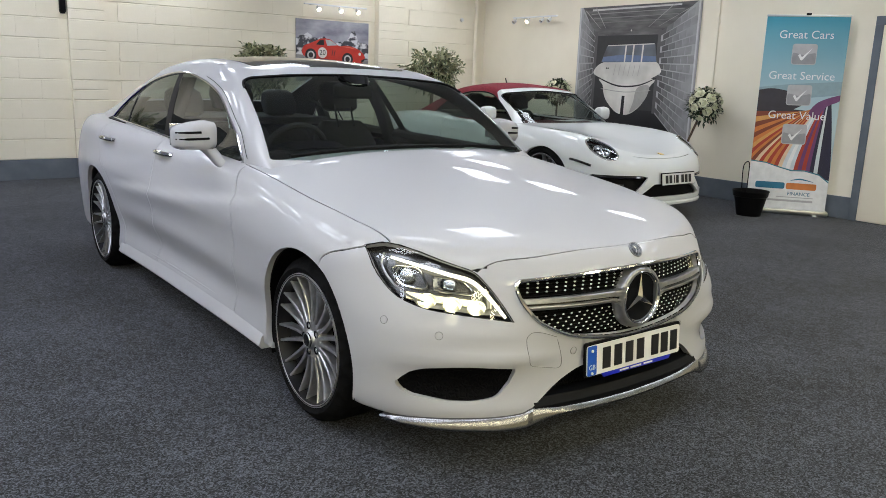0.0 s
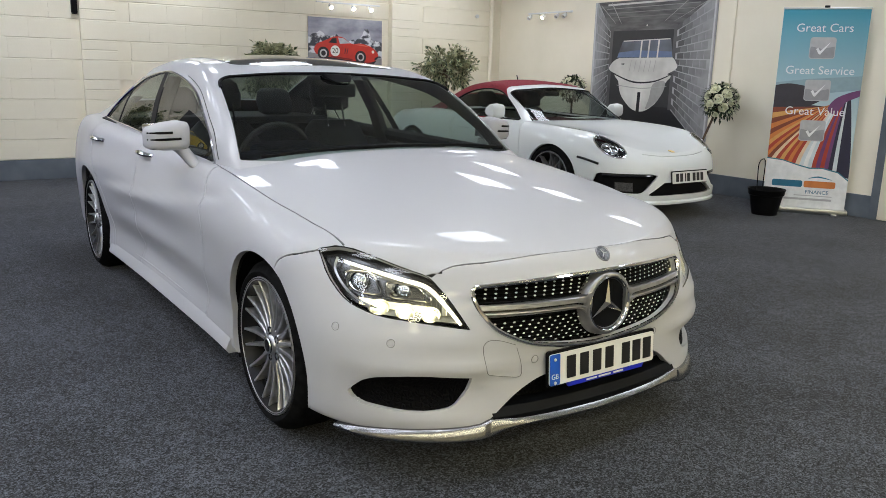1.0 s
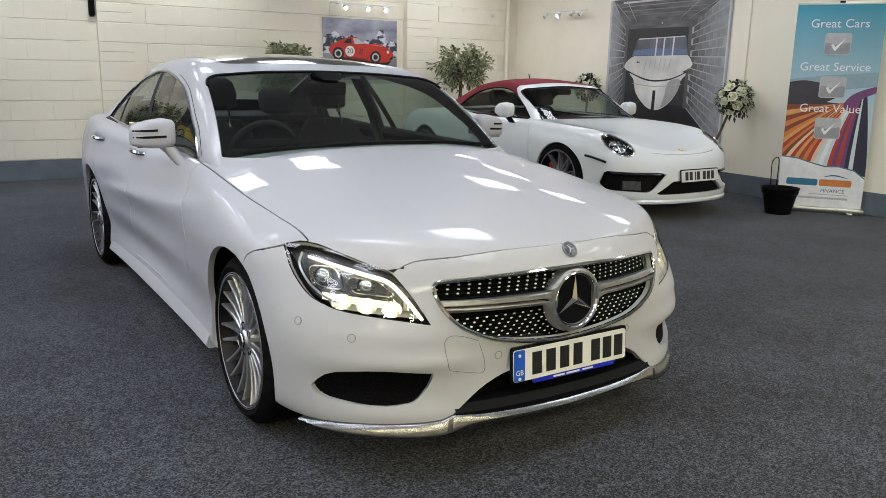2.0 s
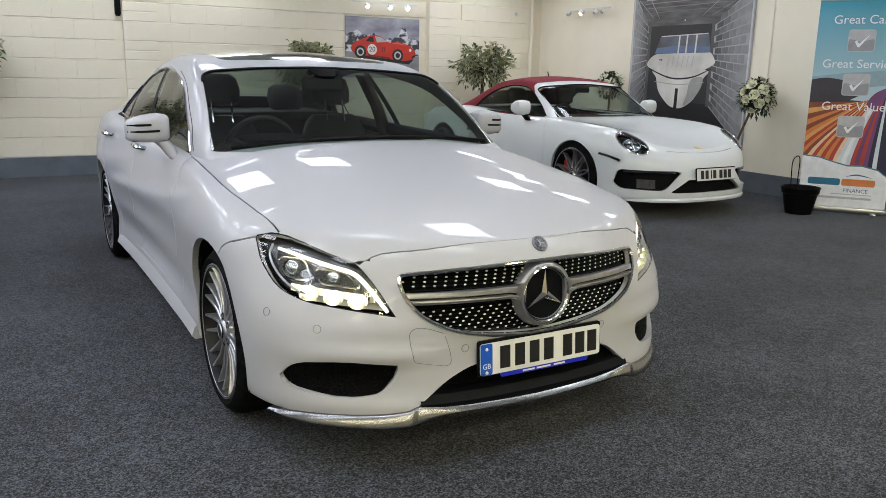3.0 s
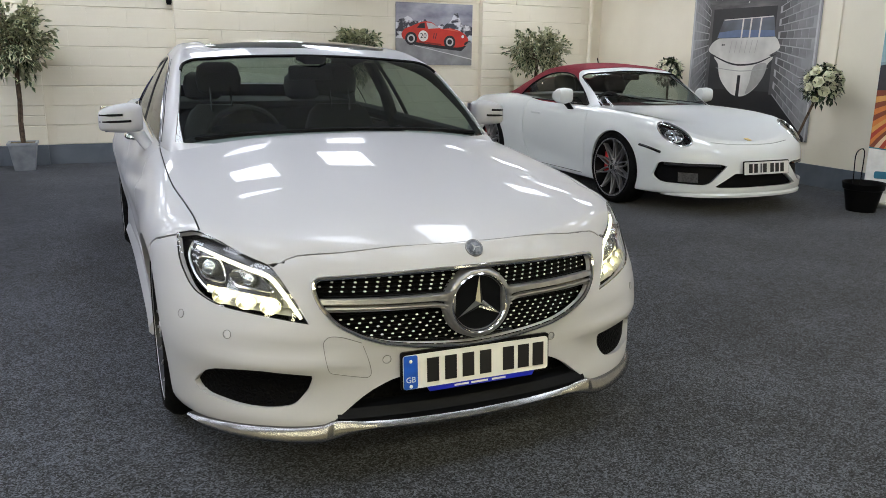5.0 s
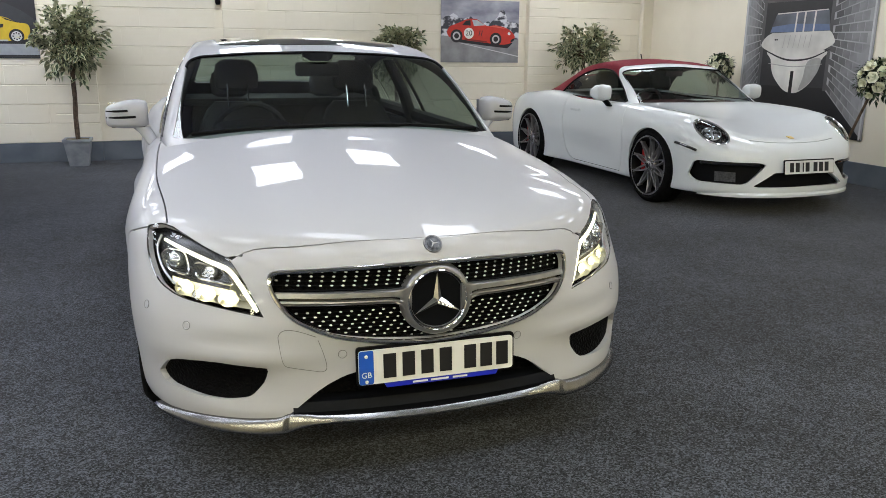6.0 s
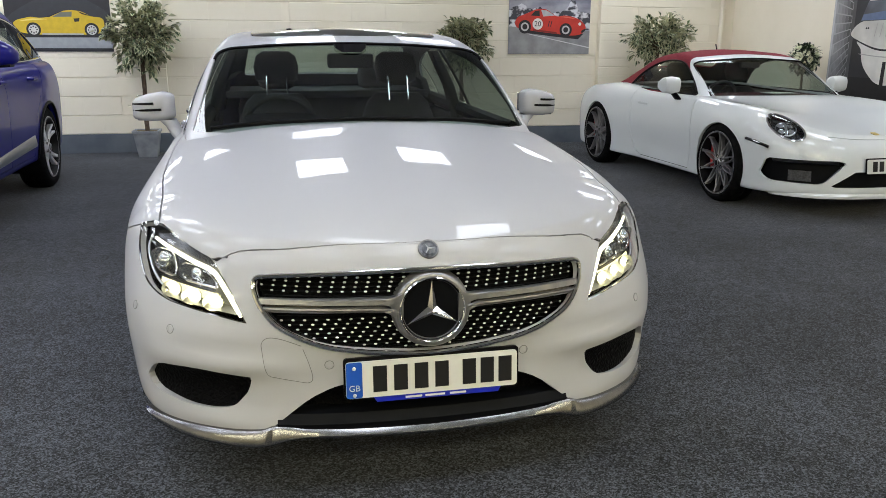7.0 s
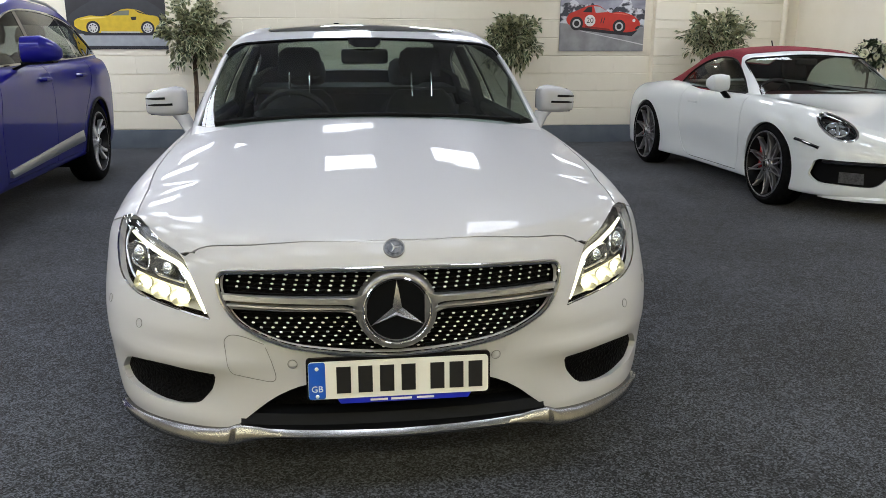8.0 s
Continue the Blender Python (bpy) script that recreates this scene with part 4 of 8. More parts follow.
    # air intakes
    side_in = rounded([(-0.850, 0.311), (-0.81, 0.379), (-0.685, 0.397), (-0.519, 0.379), (-0.528, 0.335), (-0.571, 0.279), (-0.64, 0.267), (-0.72, 0.265), (-0.82, 0.279)], [0.02, 0.05, 0.05, 0.012, 0.02, 0.03, 0.05, 0.05, 0.03], 4)
    for s in (-1, 1):
        out = side_in if s < 0 else flip(side_in)
        piece = carve(bm, out, (1, 2), lambda c: c.y * s > 0.3 and c.x > 0.25)
        part("side_intake", shift(piece, ref, 0.020), MESHED, car, "black honeycomb bumper intake", ref=ref)
    low_in = rounded([(-0.44, 0.13), (-0.468, 0.224), (-0.345, 0.323), (-0.262, 0.358), (-0.17, 0.364), (0.17, 0.364), (0.262, 0.358), (0.345, 0.323), (0.468, 0.224), (0.44, 0.13)], [0.004, 0.01, 0.1, 0.05, 0.03, 0.03, 0.05, 0.1, 0.01, 0.004], 4)
    piece = carve(bm, low_in, (1, 2), lambda c: c.x > 0.5)
    inset = piece.copy()
    piece.free()
    part("lower_intake", shift(inset, ref, 0.06), MESHED, car, "black honeycomb lower intake", ref=ref)
    # dark blade in the lower intake
    bl, prev = bmesh.new(), None
    for y in np.linspace(-0.452, 0.452, 31):
        x = ref.drop((3, y, 0.24), (-1, 0, 0)).x
        ring = [bl.verts.new((x + d, y, z)) for d, z in ((-0.07, 0.205), (0.004, 0.212), (0.008, 0.236), (-0.012, 0.262), (-0.03, 0.267), (-0.07, 0.268))]
        if prev:
            for i in range(6):
                bl.faces.new((prev[i], prev[(i + 1) % 6], ring[(i + 1) % 6], ring[i]))
        prev = ring
    part("intake_blade", bl, BLADE, car, "dark plastic blade", angle=35)

    # bumper lip of bright metal: a blade below the bumper, stepped up in the middle
    lip, prev = bmesh.new(), None
    low = curve((0, 0.194), (0.36, 0.199), (0.41, 0.195), (0.49, 0.174), (0.53, 0.171), (0.7, 0.170), (0.79, 0.170), (0.88, 0.174))
    high = curve((0, 0.214), (0.37, 0.222), (0.41, 0.228), (0.458, 0.231), (0.495, 0.218), (0.55, 0.212), (0.7, 0.205), (0.79, 0.197), (0.84, 0.189), (0.88, 0.179))
    trace = []
    for th in np.linspace(-62, 62, 249):
        way = Vector((math.cos(radians(th)), math.sin(radians(th)), 0))
        hits = [ref.tree.ray_cast(Vector((-0.1, 0, z)), way)[0] for z in (0.225, 0.24, 0.26)]
        hits = [q for q in hits if q is not None]
        trace.append((sum(q.x for q in hits) / len(hits) + 0.006 * way.x, sum(q.y for q in hits) / len(hits) + 0.006 * way.y))
    trace = np.array(trace)
    pad = np.r_[trace[:1].repeat(9, 0), trace, trace[-1:].repeat(9, 0)]
    trace = np.stack([np.convolve(pad[:, k], np.ones(19) / 19, "valid") for k in (0, 1)], 1)
    ahead = np.gradient(trace, axis=0)
    ahead /= np.linalg.norm(ahead, axis=1)[:, None]
    for (x, y), (ax, ay) in zip(trace, ahead):
        a = abs(y)
        if a > 0.876:
            continue
        zb, zt = float(low(a)), float(high(a))
        e = min(1.0, max(0.0, (0.878 - a) / 0.30)) ** 0.7
        out_ = (0.012 + 0.010 * min(1, max(0, (a - 0.36) / 0.12))) * e
        ring = [lip.verts.new((x + ay * d, y - ax * d, z)) for d, z in ((-0.09, zb + 0.006), (out_, zb - 0.003), (out_ + 0.003, zb + 0.001), (out_ + 0.003, zb + 0.006), (0.62 * out_, zt - 0.005), (0.62 * out_ - 0.006, zt), (-0.09, zt + 0.002))]
        if prev:
            for i in range(7):
                lip.faces.new((prev[i], prev[(i + 1) % 7], ring[(i + 1) % 7], ring[i]))
        else:
            lip.faces.new(ring)
        prev = ring
    lip.faces.new(prev[::-1])
    part("front_splitter", lip, LIPMETAL, car, "bright silver front splitter", angle=35)

    # shut lines
    W = 0.0055
    def slit(line, axes, keep, w=W):
        part("shut_line", shift(carve(bm, ribbon(line, w), axes, keep), ref, 0.007), GAP, car, ref=ref)

    hood_front = flow([(0.668, -0.618), (0.682, -0.597), (0.690, -0.575), (0.701, -0.535), (0.757, -0.402), (0.799, -0.24), (0.822, -0.1), (0.826, 0), (0.822, 0.1), (0.799, 0.24), (0.757, 0.402), (0.701, 0.535), (0.690, 0.575), (0.682, 0.597), (0.668, 0.618)], n=4)
    slit(hood_front[1:-1], (0, 1), lambda c: c.z > 0.6, 0.0026)
    for s in (-1, 1):
        slit(flow([(0.425, 0.79 * s), (0.232, 0.80 * s), (-0.05, 0.825 * s), (-0.36, 0.828 * s), (-0.66, 0.822 * s), (-0.78, 0.815 * s)], n=6), (0, 1), lambda c: c.z > 0.6)
        slit(flow([(0.366, 0.758), (0.30, 0.736), (0.235, 0.716), (0.19, 0.69), (0.175, 0.66)], n=5), (0, 2), lambda c: c.y * s > 0.5)
        front = flow([(-0.742, 0.93), (-0.72, 0.88), (-0.67, 0.80), (-0.642, 0.66), (-0.665, 0.526), (-0.70, 0.384), (-0.72, 0.235)], n=5)
        slit(front, (0, 2), lambda c: c.y * s > 0.6)
        mid = flow([(-1.86, 0.975), (-1.845, 0.85), (-1.835, 0.6), (-1.845, 0.4), (-1.88, 0.235)], n=4)
        slit(mid, (0, 2), lambda c: c.y * s > 0.6)
        rear = flow([(-2.93, 1.0), (-2.90, 0.9), (-2.78, 0.76), (-2.60, 0.6), (-2.49, 0.42), (-2.45, 0.235)], n=4)
        slit(rear, (0, 2), lambda c: c.y * s > 0.6)
        slit(flow([(-0.72, 0.235), (-1.3, 0.235), (-1.88, 0.235), (-2.45, 0.235)], n=4), (0, 2), lambda c: c.y * s > 0.6)
        fd = np.r_[front, mid[::-1]]
        rd = np.r_[mid, rear[::-1]]
        for nm, poly in (("front_door", fd), ("rear_door", rd)):
            pc = carve(bm, poly, (0, 2), lambda c: c.y * s > 0.6 and c.z < 1.1)
            door = part(nm, flange(pc, ref, 0.02), WHITE, car, ref=ref)
            hx = -1.70 if nm == "front_door" else -2.70
            p0 = ref.drop((hx, 3 * s, 0.885), (0, -s, 0))
            hb = bmesh.new()
            tube([p0 + Vector((0.11, -0.004 * s, -0.004)), p0 + Vector((0.08, 0.03 * s, 0)), p0 + Vector((0.02, 0.037 * s, 0.002)), p0 + Vector((-0.06, 0.036 * s, 0.002)), p0 + Vector((-0.1, 0.022 * s, 0)), p0 + Vector((-0.115, -0.004 * s, -0.004))], [0.011, 0.013, 0.014, 0.014, 0.013, 0.01], sides=8, bm=hb)
            part("handle", hb, CHROME, door, "chrome pull handle")
    # side skirts
    for s in (-1, 1):
        sk, prev = bmesh.new(), None
        for x in np.linspace(-0.372, -2.53, 40):
            e = min(1, (-0.372 - x) / 0.5, (x + 2.53) / 0.4)
            y = float(COUPE["width"](x)) - 0.03
            ring = [sk.verts.new((x, (y + d) * s, z)) for d, z in ((-0.08, 0.165), (0.022, 0.165), (0.034, 0.18), (0.022 - 0.008 * e, 0.215 + 0.015 * e), (-0.01, 0.262), (-0.08, 0.262))]
            if prev:
                for i in range(6):
                    sk.faces.new((prev[i], prev[(i + 1) % 6], ring[(i + 1) % 6], ring[i]))
            else:
                sk.faces.new(ring)
            prev = ring
        sk.faces.new(prev[::-1])
        part("side_skirt", sk, WHITE, car, angle=30)
        part("skirt_edge", tube([(x, (float(COUPE["width"](x)) - 0.032) * s, 0.262) for x in np.linspace(-0.40, -2.5, 30)], 0.006), WHITE, car)
    # tow-eye cover
    for s in (-1,):
        cover = flow([(-0.374, 0.480), (-0.43, 0.500), (-0.468, 0.503), (-0.486, 0.487), (-0.486, 0.461), (-0.480, 0.413), (-0.469, 0.388), (-0.445, 0.380), (-0.392, 0.369), (-0.357, 0.364), (-0.345, 0.379), (-0.354, 0.423), (-0.370, 0.470)], n=6)
        part("tow_cover_edge", tube(riding(ref, cover, "front", 1, 0.0), 0.0011, sides=5), SEAM, car, "fine seam of the tow-eye cover")
    hood = np.r_[hood_front, flow([(0.655, 0.63), (0.425, 0.79), (0.232, 0.80), (-0.05, 0.825), (-0.36, 0.828), (-0.66, 0.822), (-0.78, 0.815)], n=5), flow([(-0.78, -0.815), (-0.66, -0.822), (-0.36, -0.828), (-0.05, -0.825), (0.232, -0.80), (0.425, -0.79), (0.655, -0.63)], n=5)]
    part("bonnet", flange(carve(bm, hood, (0, 1), lambda c: c.z > 0.6 and c.x > -0.95), ref, 0.02), WHITE, car, ref=ref)
    part("body", flange(bm, ref, 0.025), WHITE, car, "pearl white body shell", ref=ref)
    # nose badge and parking sensors
    p = ref.drop((3, 0, 0.751), (-1, 0, 0))
    n = ref.normal(p)[0]
    bd = lathe([(0.0, 0.027), (0.002, 0.027), (0.003, 0.019), (0.0045, 0.0185), (0.0055, 0.0005)], 28, "z")
    ob = part("nose_badge", bd, BADGE, car, "small round silver badge")
    rays = bmesh.new()
    hub = rays.verts.new((0, 0, 0.0085))
    rim_ = [rays.verts.new(((0.018 if k % 2 == 0 else 0.0035) * math.cos(math.pi * k / 3), (0.018 if k % 2 == 0 else 0.0035) * math.sin(math.pi * k / 3), 0.006)) for k in range(6)]
    for k in range(6):
        rays.faces.new((hub, rim_[k], rim_[(k + 1) % 6]))
    part("badge_star", rays, SATIN, ob, "small silver star", smooth=False)
    rg = part("badge_ring", lathe([(0.0, 0.031), (0.003, 0.0305), (0.0045, 0.029), (0.003, 0.027)], 28, "z"), LOUVRE, car)
    rg.matrix_basis = Matrix.Translation(p) @ n.to_track_quat("Z", "Y").to_matrix().to_4x4()
    ob.matrix_basis = Matrix.Translation(p) @ n.to_track_quat("Z", "Y").to_matrix().to_4x4()
    for s in (-1, 1):
        for y, z in ((0.752, 0.499), (0.296, 0.419), (0.870, 0.532)):
            p = ref.drop((3, y * s, z), (-1, 0, 0))
            n = ref.normal(p)[0]
            sb = lathe([(-0.002, 0.0135), (0.0012, 0.0135), (0.0012, 0.0118), (-0.001, 0.0112), (0.001, 0.0105), (0.0014, 0.0005)], 20, "z")
            ob = part("parking_sensor", sb, WHITE, car)
            part("sensor_seam", lathe([(0.0006, 0.0142), (0.0016, 0.0138), (0.0016, 0.0128), (0.0006, 0.0124)], 20, "z"), SEAM, ob)
            ob.matrix_basis = Matrix.Translation(p) @ n.to_track_quat("Z", "Y").to_matrix().to_4x4()
    # plate with its carrier strip
    pl = number_plate(car, (0.884, 0.008, 0.375), -4, [(-0.16, 0.05), (-0.098, 0.05), (-0.036, 0.05), (0.026, 0.05), (0.11, 0.05), (0.166, 0.05), (0.222, 0.05)], True, PLATE_WHITE)
    part("dealer_strip", slab([(-0.17, -0.072), (0.2, -0.072), (0.21, -0.056), (-0.18, -0.056)], -0.006, 0.001), STICKER_BLUE, pl, "blue strip below the plate", smooth=False)
    for u, wd in ((-0.06, 0.05), (0.005, 0.06), (0.075, 0.05)):
        part("strip_writing", box((0.001, wd, 0.006), (0.0016, u, -0.064)), PLATE_WHITE, pl, smooth=False)
    lettering("country_letters", "GB", 0.026, pl, pose(0.0034, -0.2355, -0.025, 90, 0, 90), PLATE_WHITE)
    for z in (0.036, -0.046):
        part("plate_screw", lathe([(0.0, 0.006), (0.004, 0.005), (0.005, 0.0005)], 10, "x"), PLATE_WHITE, pl).location = (0.0025, -0.2355, z)

    # glasshouse
    cb = sheet(cabin_points(COUPE))
    cref = Ref(cb)
    ws = rounded([(-0.762, 0.955), (-0.668, 1.285), (-0.61, 1.308), (-0.35, 1.328), (0, 1.337), (0.35, 1.328), (0.61, 1.308), (0.668, 1.285), (0.762, 0.955)], [0.01, 0.03, 0.05, 0.1, 0.1, 0.1, 0.05, 0.03, 0.01])
    screen = carve(cb, ws, (1, 2), lambda c: c.x > -1.45)
    part("windscreen", shift(screen, cref, 0.003), GLASS, car, "tinted windscreen", ref=cref, shadow=False)
    band = rounded([(-0.762, 0.95), (-0.668, 1.285), (-0.61, 1.308), (-0.35, 1.328), (0, 1.337), (0.35, 1.328), (0.61, 1.308), (0.668, 1.285), (0.762, 0.95)], [0.01, 0.03, 0.05, 0.1, 0.1, 0.1, 0.05, 0.03, 0.01])
    edge = [p for p in riding(cref, band, "front", 1, -0.003) if p.z > 0.99]
    part("windscreen_seal", tube(edge, 0.008, sides=6), BLACK, car, "black rubber screen seal")
    cowl = riding(cref, [(y, 1.008 - 0.045 * (y / 0.75) ** 2) for y in np.linspace(-0.68, 0.68, 31)], "front", 1, 0.0)
    part("windscreen_cowl", tube(cowl, 0.008, sides=6), BLACK, car, "black strip along the foot of the screen")
    rw = rounded([(-2.68, -0.54), (-2.62, 0), (-2.68, 0.54), (-3.42, 0.60), (-3.5, 0), (-3.42, -0.60)], [0.08, 0.3, 0.08, 0.08, 0.3, 0.08])
    part("rear_window", shift(carve(cb, rw, (0, 1), lambda c: c.z > 0.98), cref, 0.003), GLASS, car, "tinted rear window", ref=cref, shadow=False)
    sr = rounded([(-1.42, -0.50), (-1.38, 0), (-1.42, 0.50), (-2.35, 0.50), (-2.35, -0.50)], [0.06, 0.3, 0.06, 0.06, 0.06])
    part("sunroof", shift(carve(cb, sr, (0, 1), lambda c: c.z > 1.2), cref, -0.002), GLOSS, car, "dark glass sunroof", ref=cref)
    arc = flow([(-0.795, 0.925), (-0.90, 1.016), (-1.01, 1.080), (-1.30, 1.215), (-1.648, 1.283), (-2.05, 1.318), (-2.499, 1.278), (-2.854, 1.18), (-3.16, 1.0)], n=6)
    belt = flow([(-3.16, 0.99), (-2.445, 0.979), (-1.978, 0.962), (-1.589, 0.948), (-1.17, 0.928), (-0.83, 0.912)], n=5)
    win = np.r_[arc, belt]
    for s in (-1, 1):
        keep = lambda c: c.y * s > 0.45
        whole = carve(cb, win, (0, 2), keep)
        pillar = carve(whole, ribbon(flow([(-2.10, 1.36), (-2.03, 1.2), (-1.92, 1.0), (-1.88, 0.92)], n=3), 0.075), (0, 2), keep)
        part("door_pillar", shift(pillar, cref, 0.001), BLACK, car, "black pillar", ref=cref)
        bar = carve(whole, ribbon(flow([(-2.80, 1.25), (-2.76, 1.1), (-2.72, 0.95)], n=3), 0.022), (0, 2), keep)
        part("quarter_bar", shift(bar, cref, 0.001), BLACK, car, ref=cref)
        f = carve(whole, [(-0.7, 0.8), (-2.0, 0.8), (-2.06, 1.4), (-0.7, 1.4)], (0, 2), keep)
        part("front_side_window", shift(f, cref, 0.004), GLASS_SIDE, car, "tinted side window", ref=cref, shadow=False)
        part("rear_side_window", shift(whole, cref, 0.004), GLASS_SIDE, car, "tinted side window", ref=cref, shadow=False)
        seam = [(x + 0.024, z + 0.019) for x, z in arc if x > -1.7]
        part("pillar_seam", tube(riding(cref, seam, "side", s, 0.0005), 0.002, sides=5), GAP, car, "dark door frame seam")
        part("window_trim", tube(riding(cref, win, "side", s, 0.001), 0.0065, closed=True, sides=6), CHROME, car, "chrome window surround")
    part("headliner", shift(cb.copy(), cref, 0.014), LINING, car, "dark cloth headliner", ref=cref)
    part("roof", flange(cb, cref, 0.010), WHITE, car, "white roof and pillars", ref=cref)
    # door mirrors
    for s in (-1, 1):
        mo = new("door_mirror")
        mo.parent = car
        mo.matrix_basis = pose(-0.985, 0.938 * s, 1.035) @ Matrix.Diagonal((1, s, 1, 1))
        X, Y, Z = Vector((1, 0, 0)), Vector((0, 1, 0)), Vector((0, 0, 1))
        rows = []
        for y, dx, h_, zc in ((-0.068, 0.03, 0.05, 0.002), (-0.056, 0.055, 0.061, 0.003), (-0.015, 0.075, 0.069, 0.003), (0.05, 0.073, 0.064, -0.003), (0.095, 0.064, 0.055, -0.008), (0.115, 0.05, 0.047, -0.011), (0.124, 0.03, 0.038, -0.013), (0.127, 0.012, 0.018, -0.014)):
            rows.append(((-0.25 * max(0, y) - 0.02, y, zc), dx, h_, X, Z, 3.5))
        part("shell", blob(rows, 32), WHITE, mo, "white mirror shell")
        part("mirror_glass", box((0.004, 0.17, 0.1), (-0.115, 0.03, 0.0), 0.002), CHROME, mo)
        part("stalk", blob([((-0.03, -0.03, -0.06), 0.06, 0.04, X, Y, 2.5), ((-0.015, -0.055, -0.09), 0.05, 0.034, X, Y, 2.5), ((0.01, -0.075, -0.125), 0.048, 0.03, X, Y, 2.5), ((0.03, -0.105, -0.155), 0.055, 0.036, X, Y, 2.5)], 16), WHITE, mo)
        for z, y0 in ((0.018, 0.02), (-0.012, -0.015)):
            ln = []
            for y in np.linspace(y0, 0.118, 12):
                ln.append((-0.25 * max(0, y) - 0.02 + 0.074 * (1 - max(0, (y - 0.03) / 0.098) ** 2.4) ** 0.5 if y < 0.127 else -0.05, y, z - 0.05 * (y - 0.05)))
            part("mirror_slot", tube(ln, 0.0055, sides=6), BLACK, mo, "black slot")
        part("shell_base", blob([((-0.04, -0.05, -0.062), 0.05, 0.004, X, Z, 3), ((-0.05, 0.1, -0.06), 0.05, 0.004, X, Z, 3)], 12), BLACK, mo)
    # wipers
    for pts in ([(-0.50, 0.20, 0.975), (-0.515, 0.05, 0.988), (-0.535, -0.18, 0.99), (-0.56, -0.36, 0.98)], [(-0.495, -0.10, 0.975), (-0.515, 0.10, 0.99), (-0.53, 0.27, 0.988)]):
        part("wiper", tube(flow(pts, n=5), 0.0055, sides=5), BLACK, car, "black wiper arm")
    # cabin fittings
    part("cabin_floor", box((3.2, 1.4, 0.04), (-1.95, 0, 0.28)), BLACK, car, smooth=False)
    dash = blob([((-0.62, 0, 0.86), 0.66, 0.06, (0, 1, 0), (0, 0, 1), 4), ((-0.8, 0, 0.87), 0.7, 0.1, (0, 1, 0), (0, 0, 1), 4), ((-0.98, 0, 0.87), 0.71, 0.1, (0, 1, 0), (0, 0, 1), 4), ((-1.08, 0, 0.80), 0.7, 0.12, (0, 1, 0), (0, 0, 1), 4)], 40)
    part("dashboard", dash, BLACK, car, "black dashboard")
    part("instrument_hood", blob([((-0.86, -0.37, 0.955), 0.16, 0.02, (0, 1, 0), (0, 0, 1), 3), ((-1.0, -0.37, 0.96), 0.19, 0.04, (0, 1, 0), (0, 0, 1), 3), ((-1.06, -0.37, 0.955), 0.18, 0.035, (0, 1, 0), (0, 0, 1), 3)], 20), BLACK, car)
    steering_wheel(car, (-1.18, -0.37, 0.9))
    for s in (-1, 1):
        for xa, xb, zb, wide in ((-1.97, -2.06, 1.29, 0.062), (-2.86, -2.96, 1.14, 0.06)):
            part("pillar_trim", blob([((xa, 0.76 * s, 0.88), wide, 0.035, (1, 0, 0), (0, 1, 0), 3), ((xa * 0.5 + xb * 0.5, 0.71 * s, 1.08), wide * 0.9, 0.035, (1, 0, 0), (0, 1, 0), 3), ((xb, 0.615 * s, zb), wide * 1.1, 0.03, (1, 0, 0), (0, 1, 0), 3)], 14), LINING, car, "dark inner pillar trim")
    for y in (-0.37, 0.37):
        seat(car, (-1.62, y, 0.42))
    for y in (-0.36, 0.36):
        seat(car, (-2.52, y, 0.34), posts=False)
    part("parcel_shelf", box((0.72, 1.42, 0.05), (-3.14, 0, 0.985), 0.01), LEATHER, car)
    part("rear_bench_back", blob([((-2.86, 0, 0.55), 0.64, 0.07, (0, 1, 0), (1, 0, 0), 4), ((-2.90, 0, 0.9), 0.64, 0.08, (0, 1, 0), (1, 0, 0), 4), ((-2.93, 0, 1.0), 0.6, 0.06, (0, 1, 0), (1, 0, 0), 4)], 30), LEATHER, car, "black leather rear bench")
    for s in (-1, 1):
        part("door_capping", tube([(x, 0.775 * s, 0.915 + 0.018 * (-0.85 - x)) for x in np.linspace(-0.85, -3.2, 24)], 0.042, sides=8), BLACK, car, "black padded door capping")
    for s in (-1, 1):
        part("door_card", box((1.95, 0.05, 0.5), (-1.95, 0.775 * s, 0.645), 0.02), LEATHER, car)
    part("rear_view_mirror", box((0.035, 0.24, 0.075), (-1.2, 0, 1.245), 0.02, 3), BLACK, car)
    part("mirror_mount", blob([((-1.13, 0, 1.29), 0.02, 0.05, (1, 0, 0), (0, 1, 0), 2.5), ((-1.18, 0, 1.31), 0.05, 0.08, (1, 0, 0), (0, 1, 0), 2.5), ((-1.2, 0, 1.33), 0.05, 0.085, (1, 0, 0), (0, 1, 0), 2.5)], 16), BLACK, car)
    # wheels: ten pairs of slim spokes
    fan = [(-0.13, -0.10, 0.0088, 0.0052), (0.19, 0.16, 0.0088, 0.0052)]
    for x, y in ((0.024, 0.806), (-2.938, 0.842)):
        for s in (-1, 1):
            wheel(car, (x, y * s, 0.3195), s, 0.3295, 0.264, 0.235, {"spokes": 10, "fan": fan, "dish": 0.012, "metal": SPOKE, "web": WEB, "start": 0.12})
    return car


